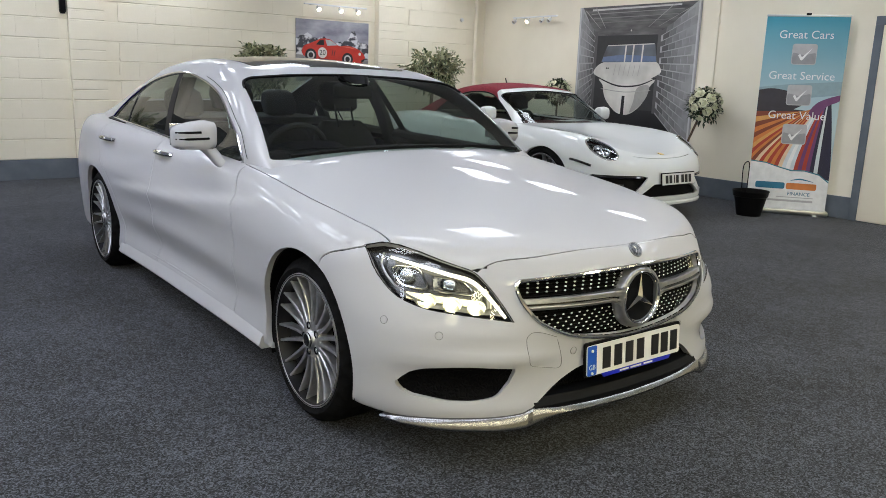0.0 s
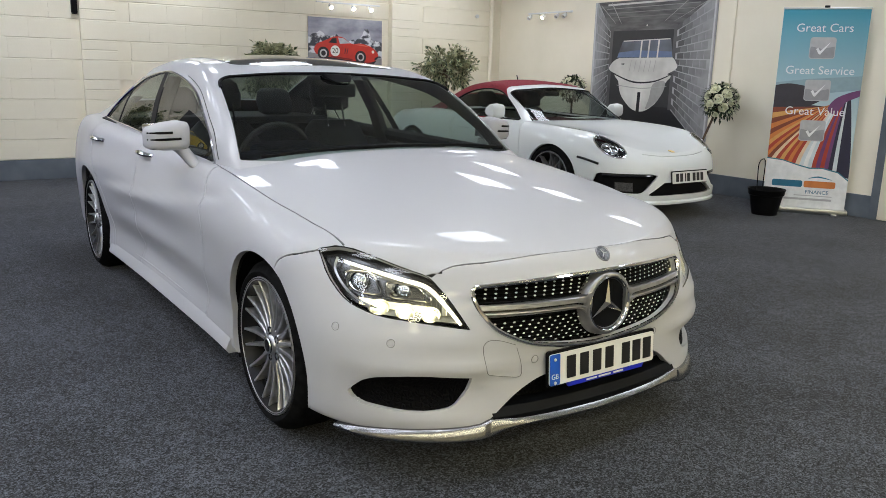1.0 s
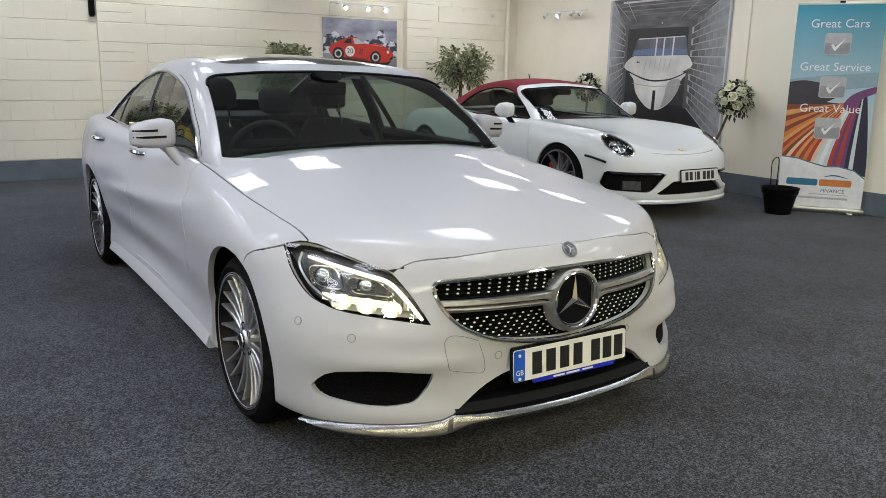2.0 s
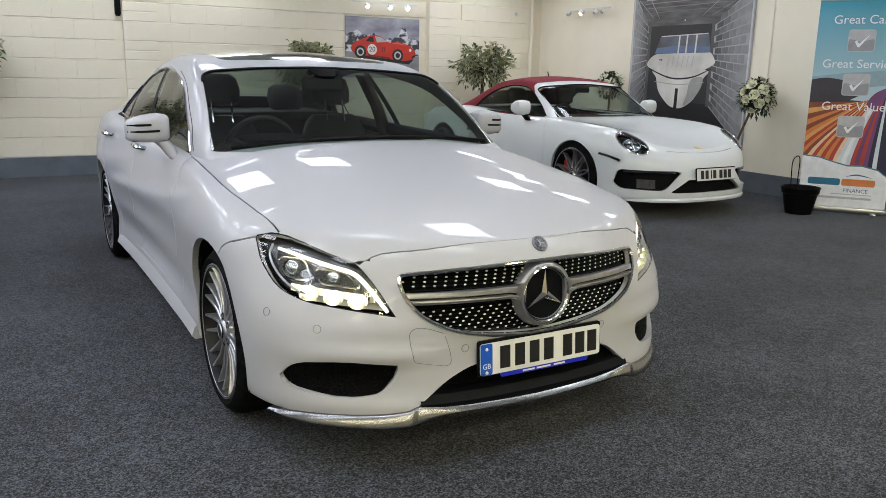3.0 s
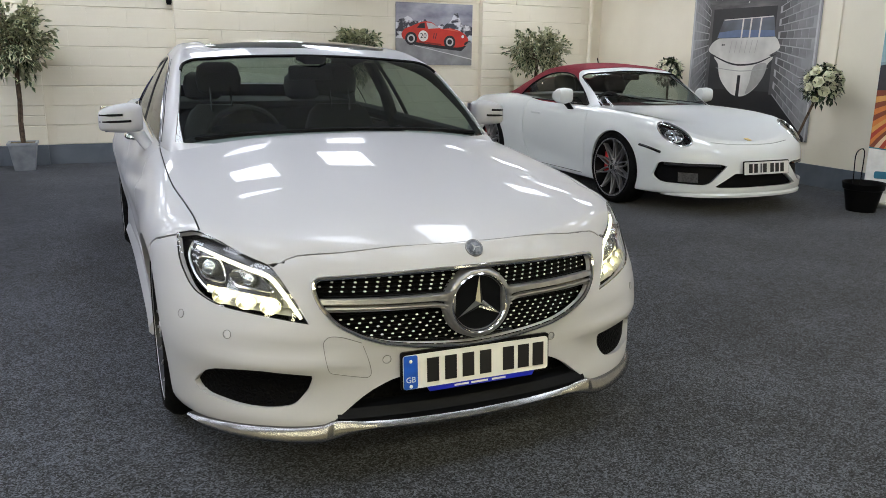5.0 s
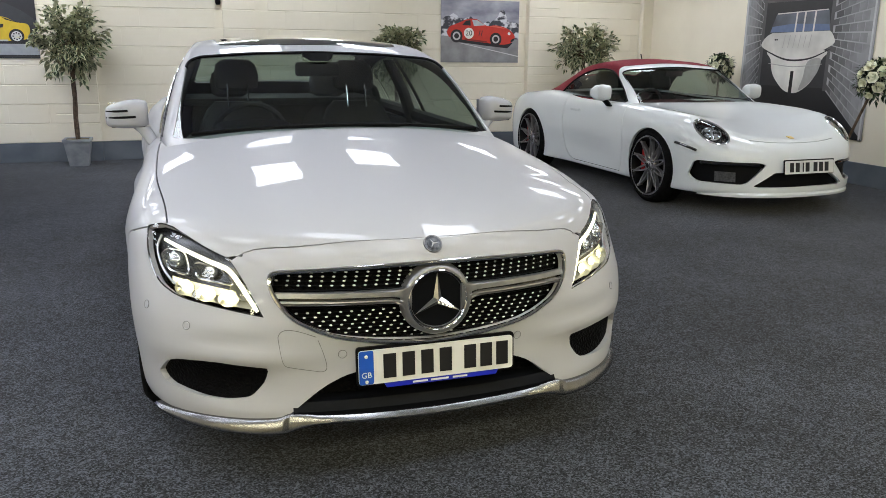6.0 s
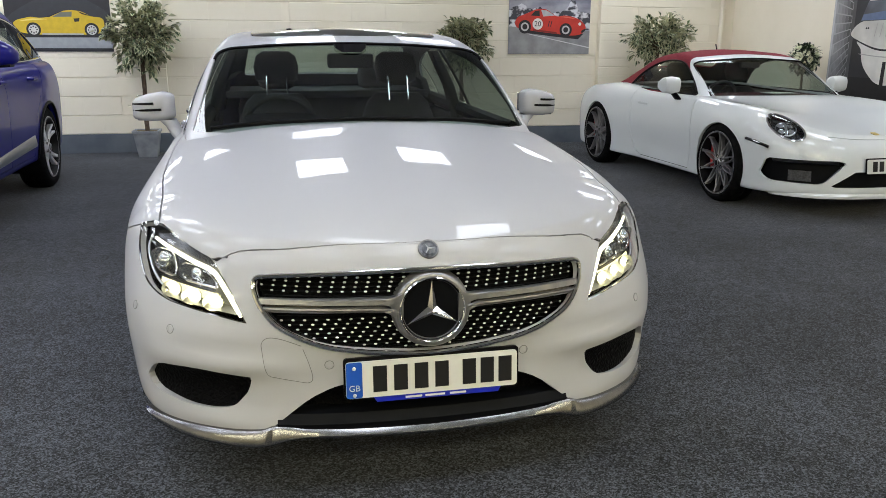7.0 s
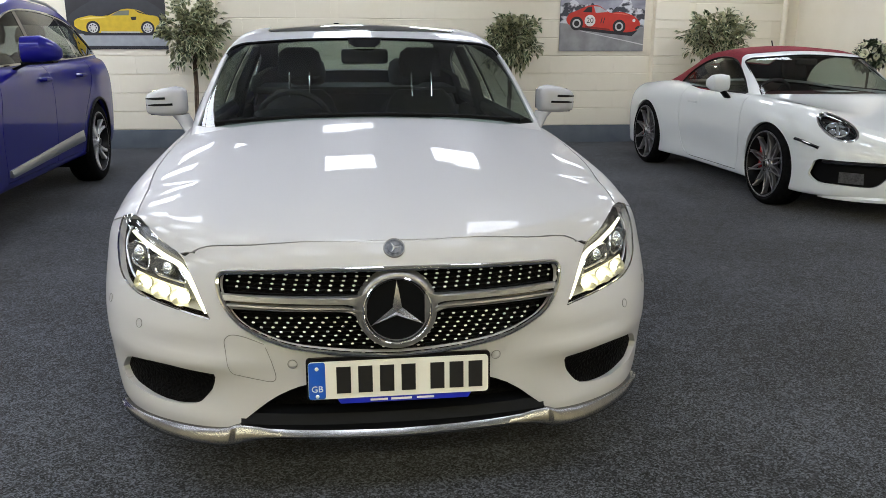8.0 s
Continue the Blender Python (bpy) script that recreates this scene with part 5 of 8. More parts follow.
LOUVRE = mottle(material("satin louvre silver", (0.3, 0.3, 0.31), 0.34, metal=0.75), (0.25, 0.25, 0.26), (0.31, 0.31, 0.32), 30)
BADGE = mottle(material("engraved badge", (0.2, 0.21, 0.23), 0.35, metal=0.4), (0.03, 0.034, 0.045), (0.16, 0.17, 0.19), 90)
STUD = material("bright stud", (0.9, 0.9, 0.9), 0.35, metal=0.25)
PROJECTOR = material("projector glass", (0.55, 0.60, 0.66), 0.08, metal=0.75, coat=1.0)
HOUSING = material("lamp reflector", (0.11, 0.11, 0.11), 0.25, metal=0.9)
BOWL = material("pale reflector bowl", (0.34, 0.34, 0.31), 0.4, metal=0.6)
BLADE = material("dark satin blade", (0.004, 0.0045, 0.006), 0.45, spec=0.08)
LIPMETAL = mottle(material("brushed lip metal", (0.25, 0.25, 0.255), 0.24, metal=1.0), (0.23, 0.23, 0.235), (0.27, 0.27, 0.275), 25)
SEAM = material("fine seam", (0.13, 0.13, 0.13), 0.7)
MESHED = material("honeycomb plastic", (0.003, 0.003, 0.0035), 0.6, spec=0.04)
_mp, _vo, _bp = coords(MESHED), node(MESHED, "ShaderNodeTexVoronoi", Scale=70.0), node(MESHED, "ShaderNodeBump", Strength=1.0, Distance=0.006)
_vo.feature = "DISTANCE_TO_EDGE"
wire(MESHED, _mp, "Vector", _vo, "Vector")
wire(MESHED, _vo, "Distance", _bp, "Height")
wire(MESHED, _bp, "Normal", MESHED.node_tree.nodes["Principled BSDF"], "Normal")
white_coupe()
# ---- the white two-door cabriolet with a red soft top ----
CABRIO = {
    "x1": 0.3, "x2": -2.9,
    "width": curve((0.4, 0.865), (0, 0.915), (-0.6, 0.895), (-1.5, 0.895), (-2.1, 0.945), (-2.45, 0.962), (-2.9, 0.935)),
    "rows": [
        {"xf": 0.85, "dw": flat(-0.25), "zc": 0.21, "z": flat(0.19), "xr": -3.3, "zr": 0.25},
        {"xf": 0.985, "dw": flat(-0.03), "zc": 0.19, "z": flat(0.168), "xr": -3.42, "zr": 0.22},
        {"xf": 1.01, "dw": flat(-0.012), "zc": 0.21, "z": flat(0.185), "xr": -3.46, "zr": 0.26},
        {"xf": 1.0, "dw": flat(-0.012), "zc": 0.29, "z": flat(0.28), "xr": -3.5, "zr": 0.38, "n": 2.5},
        {"xf": 0.985, "dw": flat(0.0), "zc": 0.42, "z": flat(0.44), "xr": -3.5, "zr": 0.5, "n": 2.4},
        {"xf": 0.96, "dw": flat(0.005), "zc": 0.53, "z": curve((0.4, 0.64), (-0.5, 0.6)), "xr": -3.46, "zr": 0.65, "n": 2.4},
        {"xf": 0.90, "dw": flat(-0.02), "zc": 0.60, "z": curve((0.4, 0.78), (-0.5, 0.785), (-2.3, 0.825), (-2.9, 0.80)), "xr": -3.4, "zr": 0.76, "n": 2.3},
        {"xf": 0.82, "dw": curve((0.4, -0.15), (-0.6, -0.085), (-2.3, -0.13), (-2.9, -0.14)), "zc": 0.645, "z": curve((0.4, 0.838), (0, 0.866), (-0.6, 0.88), (-1.5, 0.895), (-2.3, 0.93), (-2.9, 0.89)), "xr": -3.3, "zr": 0.83, "n": 2.3},
    ],
    "cap": (0.1, 0.25, 0.5, 0.75, 1.0), "crown": 2.0,
    "spine": curve((0.82, 0.65), (0.5, 0.725), (0.2, 0.785), (-0.1, 0.835), (-0.45, 0.895), (-0.8, 0.925), (-2.3, 0.955), (-2.8, 0.93), (-3.5, 0.80)),
    "cabin": {
        "x0": -0.34, "x1": -2.62,
        "belt_y": curve((-0.34, 0.72), (-0.8, 0.80), (-1.6, 0.79), (-2.1, 0.74), (-2.62, 0.66)),
        "belt_z": curve((-0.34, 0.82), (-0.8, 0.875), (-1.6, 0.895), (-2.1, 0.915), (-2.62, 0.92)),
        "rail_y": curve((-0.34, 0.68), (-0.55, 0.68), (-0.8, 0.645), (-1.1, 0.595), (-1.6, 0.575), (-2.1, 0.59), (-2.62, 0.62)),
        "rail_z": curve((-0.34, 0.76), (-0.55, 0.895), (-0.8, 1.06), (-1.08, 1.21), (-1.4, 1.25), (-1.8, 1.21), (-2.2, 1.075), (-2.62, 0.91)),
        "top": curve((-0.34, 0.86), (-0.55, 0.97), (-0.8, 1.125), (-1.1, 1.262), (-1.5, 1.305), (-1.85, 1.285), (-2.25, 1.145), (-2.62, 0.94)),
    },
    "swell": ((0.018, -2.45, 0.45, 0.66, 0.2), (0.015, 0.0, 0.4, 0.62, 0.18), (-0.02, -1.2, 0.5, 0.36, 0.12)),
}
LAMP_GREY = mottle(material("dark lamp reflector", (0.06, 0.065, 0.07), 0.25, metal=0.8), (0.03, 0.032, 0.035), (0.12, 0.125, 0.13), 25)
CELL = material("silver lamp cell", (0.5, 0.52, 0.54), 0.15, metal=0.9)
POT_METAL = mottle(material("radiator grey", (0.06, 0.06, 0.065), 0.5, metal=0.5), (0.04, 0.04, 0.045), (0.08, 0.08, 0.085), 60)
SOFTTOP = relief(mottle(material("red canvas", (0.2, 0.02, 0.03), 0.85, spec=0.2), (0.16, 0.016, 0.026), (0.24, 0.028, 0.04), 60), 400, 0.001)
RED_TRIM = relief(mottle(material("red leather", (0.06, 0.01, 0.013), 0.6, spec=0.2), (0.04, 0.008, 0.010), (0.07, 0.013, 0.016), 30), 200, 0.001)
GOLD = material("gold badge", (0.7, 0.5, 0.12), 0.3, metal=0.9)


def white_cabriolet():
    car = thing("car", pose(6.572, 5.885, 0, 0, 0, -89.5), "white two-door cabriolet with a closed red fabric roof", "car")
    bm = sheet(hull_points(CABRIO, 0.8, 48))
    ref = Ref(bm)
    for x, r in ((0, 0.352), (-2.48, 0.372)):
        for s in (1, -1):
            arch_cut(bm, x, 0.345, r, s)
            wheel_well(car, x, 0.345, r + 0.012, s, 0.5, 0.86)
    hole = np.array([(-0.56, -0.66), (-0.47, -0.4), (-0.44, 0), (-0.47, 0.4), (-0.56, 0.66), (-0.8, 0.75), (-2.0, 0.70), (-2.3, 0.6), (-2.3, -0.6), (-2.0, -0.70), (-0.8, -0.75)])
    carve(bm, hole, (0, 1), lambda c: c.z > 0.75).free()
    a = np.linspace(0, 2 * np.pi, 33)[:-1]
    for s in (-1, 1):
        # oval lamps laid into the wings, seen from above and ahead
        oval = np.stack([(0.70 + 0.098 * np.cos(a) + 0.006 * np.sin(a)) * s, 0.708 + 0.094 * np.sin(a) + 0.004 * np.cos(a)], 1)
        lens = carve(bm, oval if s > 0 else oval[::-1], (1, 2), lambda c: c.x > 0.15 and c.y * s > 0.3)
        hl = new("headlight")
        hl.parent = car
        hl["label"] = "oval clear headlight with four inner lamps"
        bowl = lens.copy()
        mid = sum((v.co for v in bowl.verts), Vector()) / len(bowl.verts)
        part("housing", shift(bowl, ref, 0.045), LAMP_GREY, hl, "dark grey reflector", ref=ref)
        part("lens_rim", tube(riding(ref, oval, "front", 1, 0.001), 0.0085, closed=True), CHROME, hl, "thin silver lens rim")
        part("lens_shadow_ring", tube(riding(ref, oval * 0.93 + np.array([0.07 * 0.70 * s, 0.07 * 0.712]), "front", 1, -0.012), 0.012, closed=True), GLOSS, hl)
        nn = ref.normal(mid)[0]
        turn = nn.to_track_quat("Z", "X").to_matrix().to_4x4()
        ring = part("inner_ring", lathe([(-0.012, 0.066), (0.0, 0.068), (0.004, 0.064), (0.0, 0.060)], 28, "z"), SATIN, hl, "silver inner ring")
        turn = turn @ Matrix.Diagonal((1.25, 1.25, 1, 1))
        ring.matrix_basis = Matrix.Translation(mid - nn * 0.03) @ turn
        bar = part("cell_bridge", box((0.125, 0.018, 0.012), (0, 0, 0), 0.004), CELL, hl, "bright bridge between the cells")
        bar.matrix_basis = Matrix.Translation(mid - nn * 0.028) @ turn
        for dx, dy in ((0.03, 0.03), (0.03, -0.03), (-0.03, 0.03), (-0.03, -0.03)):
            ob = part("lamp_cell", lathe([(-0.01, 0.024), (0.012, 0.022), (0.014, 0.015), (0.014, 0.0005)], 12, "z"), CELL, hl, "silver lamp cell")
            ob.matrix_basis = Matrix.Translation(mid - nn * 0.035) @ turn @ Matrix.Translation((dx, dy, 0))
        part("lens", lens, LENS, hl, ref=ref, shadow=False)
        # corner intakes with a lamp bar
        si = rounded([(0.835 * s, 0.472), (0.42 * s, 0.468), (0.36 * s, 0.452), (0.53 * s, 0.283), (0.82 * s, 0.290), (0.85 * s, 0.34)], [0.03, 0.03, 0.02, 0.05, 0.05, 0.04])
        pc = carve(bm, si if s > 0 else si[::-1], (1, 2), lambda c: c.x > 0.3 and c.y * s > 0.2)
        part("corner_intake", shift(pc, ref, 0.05), BLACK, car, "black corner air intake", ref=ref)
        bar = riding(ref, flow([(0.81 * s, 0.452), (0.62 * s, 0.452), (0.42 * s, 0.450)], n=5), "front", 1, -0.010)
        rad = riding(ref, [(0.60 * s, 0.30), (0.74 * s, 0.30), (0.74 * s, 0.385), (0.60 * s, 0.385)], "front", 1, -0.042)
        rb = bmesh.new()
        rb.faces.new([rb.verts.new(q) for q in rad])
        part("radiator_screen", rb, POT_METAL, car, "grey radiator behind the intake", smooth=False)
        part("lamp_bar", tube(bar, 0.013, sides=8), GLOSS, car, "gloss black lamp bar")
        part("side_marker", tube(riding(ref, [(0.37, 0.60), (0.45, 0.59), (0.53, 0.572), (0.60, 0.552)], "side", s, 0.002), 0.014, sides=6, flat_=0.9), GLOSS, car, "dark side marker")
    ci = rounded([(-0.475, 0.272), (-0.29, 0.385), (0.29, 0.385), (0.475, 0.272), (0.44, 0.262), (-0.44, 0.262)], 0.02)
    part("centre_intake", shift(carve(bm, ci, (1, 2), lambda c: c.x > 0.6), ref, 0.04), BLACK, car, "black centre air intake", ref=ref)
    def slit(line, axes, keep, w=0.006):
        part("shut_line", shift(carve(bm, ribbon(line, w), axes, keep), ref, 0.006), GAP, car, ref=ref)

    for s in (-1, 1):
        f = flow([(-0.56, 0.88), (-0.54, 0.8), (-0.5, 0.6), (-0.5, 0.35), (-0.53, 0.22)], n=4)
        r = flow([(-1.78, 0.92), (-1.76, 0.8), (-1.74, 0.6), (-1.70, 0.4), (-1.62, 0.27), (-1.5, 0.22)], n=4)
        slit(f, (0, 2), lambda c: c.y * s > 0.5)
        slit(r, (0, 2), lambda c: c.y * s > 0.5)
        slit(flow([(-0.53, 0.22), (-1.0, 0.22), (-1.5, 0.22)], n=4), (0, 2), lambda c: c.y * s > 0.5)
        door = part("door", flange(carve(bm, np.r_[f, r[::-1]], (0, 2), lambda c: c.y * s > 0.5), ref, 0.02), WHITE2, car, ref=ref)
        p0 = ref.drop((-1.52, 3 * s, 0.76), (0, -s, 0))
        part("handle", box((0.2, 0.012, 0.022), tuple(p0), 0.005), WHITE2, door)
    slit(flow([(0.80, -0.45), (0.845, -0.25), (0.86, 0), (0.845, 0.25), (0.80, 0.45)], n=5), (0, 1), lambda c: c.z > 0.5)
    part("body", flange(bm, ref, 0.025), WHITE2, car, "white body shell", ref=ref)
    p = ref.drop((0.78, 0, 3), (0, 0, -1))
    bd = slab(rounded([(-0.026, -0.03), (0.026, -0.03), (0.026, 0.03), (-0.026, 0.03)], 0.015), 0.0, 0.004, "xy")
    ob = part("nose_badge", bd, GOLD, car, "small gold badge")
    ob.matrix_basis = Matrix.Translation(p) @ ref.normal(p)[0].to_track_quat("Z", "Y").to_matrix().to_4x4()
    number_plate(car, (1.0, 0.04, 0.43), -8, [(-0.19, 0.05), (-0.13, 0.05), (-0.07, 0.016), (-0.025, 0.05), (0.06, 0.05), (0.12, 0.05), (0.18, 0.05)], False, PLATE_WHITE)
    sp = bmesh.new()
    prev = None
    for y in np.linspace(-0.78, 0.78, 41):
        q = ref.drop((3, y, 0.25), (-1, 0, 0))
        ring = [sp.verts.new((q.x + dx, y, z)) for dx, z in ((-0.1, 0.172), (0.010 - 0.05 * (abs(y) / 0.78) ** 8, 0.175), (0.014 - 0.05 * (abs(y) / 0.78) ** 8, 0.196), (-0.05 * (abs(y) / 0.78) ** 8, 0.212), (-0.08, 0.214))]
        if prev:
            for i in range(5):
                sp.faces.new((prev[i], prev[(i + 1) % 5], ring[(i + 1) % 5], ring[i]))
        prev = ring
    part("front_splitter", sp, WHITE2, car)
    # cabin
    cb = sheet(cabin_points(CABRIO, 34, 70))
    cref = Ref(cb)
    ws = rounded([(-0.685, 0.86), (-0.62, 1.17), (-0.57, 1.195), (0, 1.23), (0.57, 1.195), (0.62, 1.17), (0.685, 0.86)], [0.01, 0.04, 0.05, 0.2, 0.05, 0.04, 0.01])
    part("windscreen", shift(carve(cb, ws, (1, 2), lambda c: c.x > -1.2), cref, 0.004), GLASS_SIDE, car, "tinted windscreen", ref=cref, shadow=False)
    part("windscreen_seal", tube(riding(cref, ws, "front", 1, -0.001), 0.008), BLACK, car)
    arc = flow([(-0.66, 0.90), (-0.84, 1.02), (-1.12, 1.165), (-1.4, 1.20), (-1.7, 1.165), (-1.95, 1.06), (-2.12, 0.925)], n=5)
    win = np.r_[arc, flow([(-2.12, 0.905), (-1.5, 0.90), (-0.68, 0.89)], n=4)]
    for s in (-1, 1):
        keep = lambda c: c.y * s > 0.4
        gl = carve(cb, win, (0, 2), keep)
        part("side_window", shift(gl, cref, 0.004), GLASS_SIDE, car, "tinted side window", ref=cref, shadow=False)
        part("window_seal", tube(riding(cref, win, "side", s, 0.0), 0.008, closed=True), BLACK, car)
    top = carve(cb, [(-1.12, 1.4), (-1.10, 1.2), (-0.98, 1.1), (-1.2, 0.8), (-3, 0.8), (-3, 1.4)], (0, 2), lambda c: True)
    rw = rounded([(-1.98, -0.33), (-1.98, 0.33), (-2.28, 0.36), (-2.28, -0.36)], 0.05)
    part("rear_window", shift(carve(top, rw, (0, 1), lambda c: c.z > 0.9), cref, 0.003), GLASS, car, ref=cref, shadow=False)
    part("headliner", shift(top.copy(), cref, 0.012), LINING, car, "dark roof lining", ref=cref)
    part("soft_top", flange(shift(top, cref, -0.004), cref, 0.012), SOFTTOP, car, "dark red canvas roof", ref=cref)
    part("windscreen_frame", flange(cb, cref, 0.012), WHITE2, car, ref=cref)
    for s in (-1, 1):
        mo = new("door_mirror")
        mo.parent = car
        mo.matrix_basis = pose(-0.83, 0.935 * s, 0.975) @ Matrix.Diagonal((1.15, 1.15 * s, 1.15, 1))
        X, Y, Z = Vector((1, 0, 0)), Vector((0, 1, 0)), Vector((0, 0, 1))
        part("shell", blob([((-0.05, -0.09, 0), 0.02, 0.04, X, Z, 2.4), ((-0.03, -0.07, 0), 0.05, 0.062, X, Z, 2.6), ((-0.02, 0, 0.0), 0.06, 0.072, X, Z, 2.6), ((-0.03, 0.06, 0), 0.05, 0.062, X, Z, 2.6), ((-0.06, 0.09, 0), 0.015, 0.03, X, Z, 2.4)], 24), WHITE2, mo)
        part("stalk", blob([((-0.03, -0.03, -0.06), 0.04, 0.025, X, Y, 2.5), ((-0.02, -0.08, -0.12), 0.035, 0.025, X, Y, 2.5)], 12), BLACK, mo)
    part("cabin_floor", box((2.2, 1.3, 0.04), (-1.4, 0, 0.25)), BLACK, car, smooth=False)
    part("dashboard", blob([((-0.5, 0, 0.78), 0.6, 0.06, (0, 1, 0), (0, 0, 1), 4), ((-0.7, 0, 0.82), 0.64, 0.08, (0, 1, 0), (0, 0, 1), 4), ((-0.85, 0, 0.80), 0.64, 0.1, (0, 1, 0), (0, 0, 1), 4)], 30), RED_TRIM, car, "dark red dashboard")
    part("price_card", box((0.2, 0.3, 0.003), (-0.62, 0.1, 0.905)), PLATE_WHITE, car, "white card on the dashboard", smooth=False)
    steering_wheel(car, (-0.95, -0.35, 0.84), 0.175)
    for y in (-0.35, 0.35):
        seat(car, (-1.35, y, 0.30), mat=LEATHER, posts=False)
    for s in (-1, 1):
        part("door_card", box((1.2, 0.05, 0.5), (-1.15, 0.75 * s, 0.6), 0.02), RED_TRIM, car)
    part("rear_view_mirror", box((0.03, 0.22, 0.06), (-1.0, 0, 1.16), 0.02, 3), BLACK, car)
    part("aerial", tube([(-1.62, 0.0, 1.295), (-1.65, 0.0, 1.36)], 0.006), BLACK, car)
    fan = [(-0.03, -0.36, 0.0078, 0.0055), (0.03, 0.36, 0.0078, 0.0055)]
    for x, y, R_ in ((0, 0.795, 0.345), (-2.48, 0.85, 0.36)):
        for s in (-1, 1):
            wheel(car, (x, y * s, R_), s, R_, R_ - 0.07, 0.25, {"spokes": 10, "fan": fan, "dish": 0.015, "metal": GREYALLOY, "caliper": RED})
    return car


GREYALLOY = material("grey alloy", (0.40, 0.39, 0.40), 0.3, metal=0.85)
white_cabriolet()

# ---- the blue estate-bodied off-roader ----
SUV = {
    "x1": 0.2, "x2": -3.5,
    "width": curve((0.3, 0.95), (0, 0.975), (-0.8, 0.96), (-2.2, 0.96), (-2.99, 0.98), (-3.6, 0.95)),
    "rows": [
        {"xf": 0.75, "dw": flat(-0.25), "zc": 0.3, "z": flat(0.3), "xr": -3.95, "zr": 0.4},
        {"xf": 0.86, "dw": flat(-0.06), "zc": 0.28, "z": flat(0.28), "xr": -4.08, "zr": 0.36},
        {"xf": 0.9, "dw": flat(-0.035), "zc": 0.32, "z": flat(0.32), "xr": -4.12, "zr": 0.42},
        {"xf": 0.92, "dw": flat(-0.01), "zc": 0.5, "z": flat(0.5), "xr": -4.15, "zr": 0.6},
        {"xf": 0.92, "dw": flat(0.0), "zc": 0.74, "z": flat(0.78), "xr": -4.12, "zr": 0.8},
        {"xf": 0.9, "dw": flat(0.005), "zc": 0.94, "z": flat(0.985), "xr": -4.05, "zr": 1.05},
        {"xf": 0.85, "dw": flat(-0.05), "zc": 1.04, "z": curve((0.3, 1.07), (-0.8, 1.125), (-3.6, 1.165)), "xr": -4.0, "zr": 1.18},
    ],
    "cap": (0.1, 0.25, 0.5, 0.75, 1.0),
    "spine": curve((0.85, 1.05), (0.4, 1.13), (-0.4, 1.19), (-1, 1.20), (-4.1, 1.20)),
    "cabin": {
        "x0": -0.35, "x1": -4.06,
        "belt_y": curve((-0.35, 0.8), (-0.9, 0.88), (-3, 0.88), (-4.06, 0.78)),
        "belt_z": curve((-0.35, 1.06), (-1, 1.105), (-4.06, 1.145)),
        "rail_y": curve((-0.35, 0.76), (-0.8, 0.74), (-1.3, 0.68), (-2.5, 0.66), (-3.5, 0.63), (-4.06, 0.62)),
        "rail_z": curve((-0.35, 1.0), (-0.6, 1.15), (-1.35, 1.59), (-2, 1.66), (-3, 1.63), (-3.55, 1.52), (-3.85, 1.36), (-4.06, 1.12)),
        "top": curve((-0.35, 1.11), (-0.6, 1.24), (-1.35, 1.66), (-2, 1.735), (-3, 1.71), (-3.7, 1.60), (-4.06, 1.17)),
    },
}


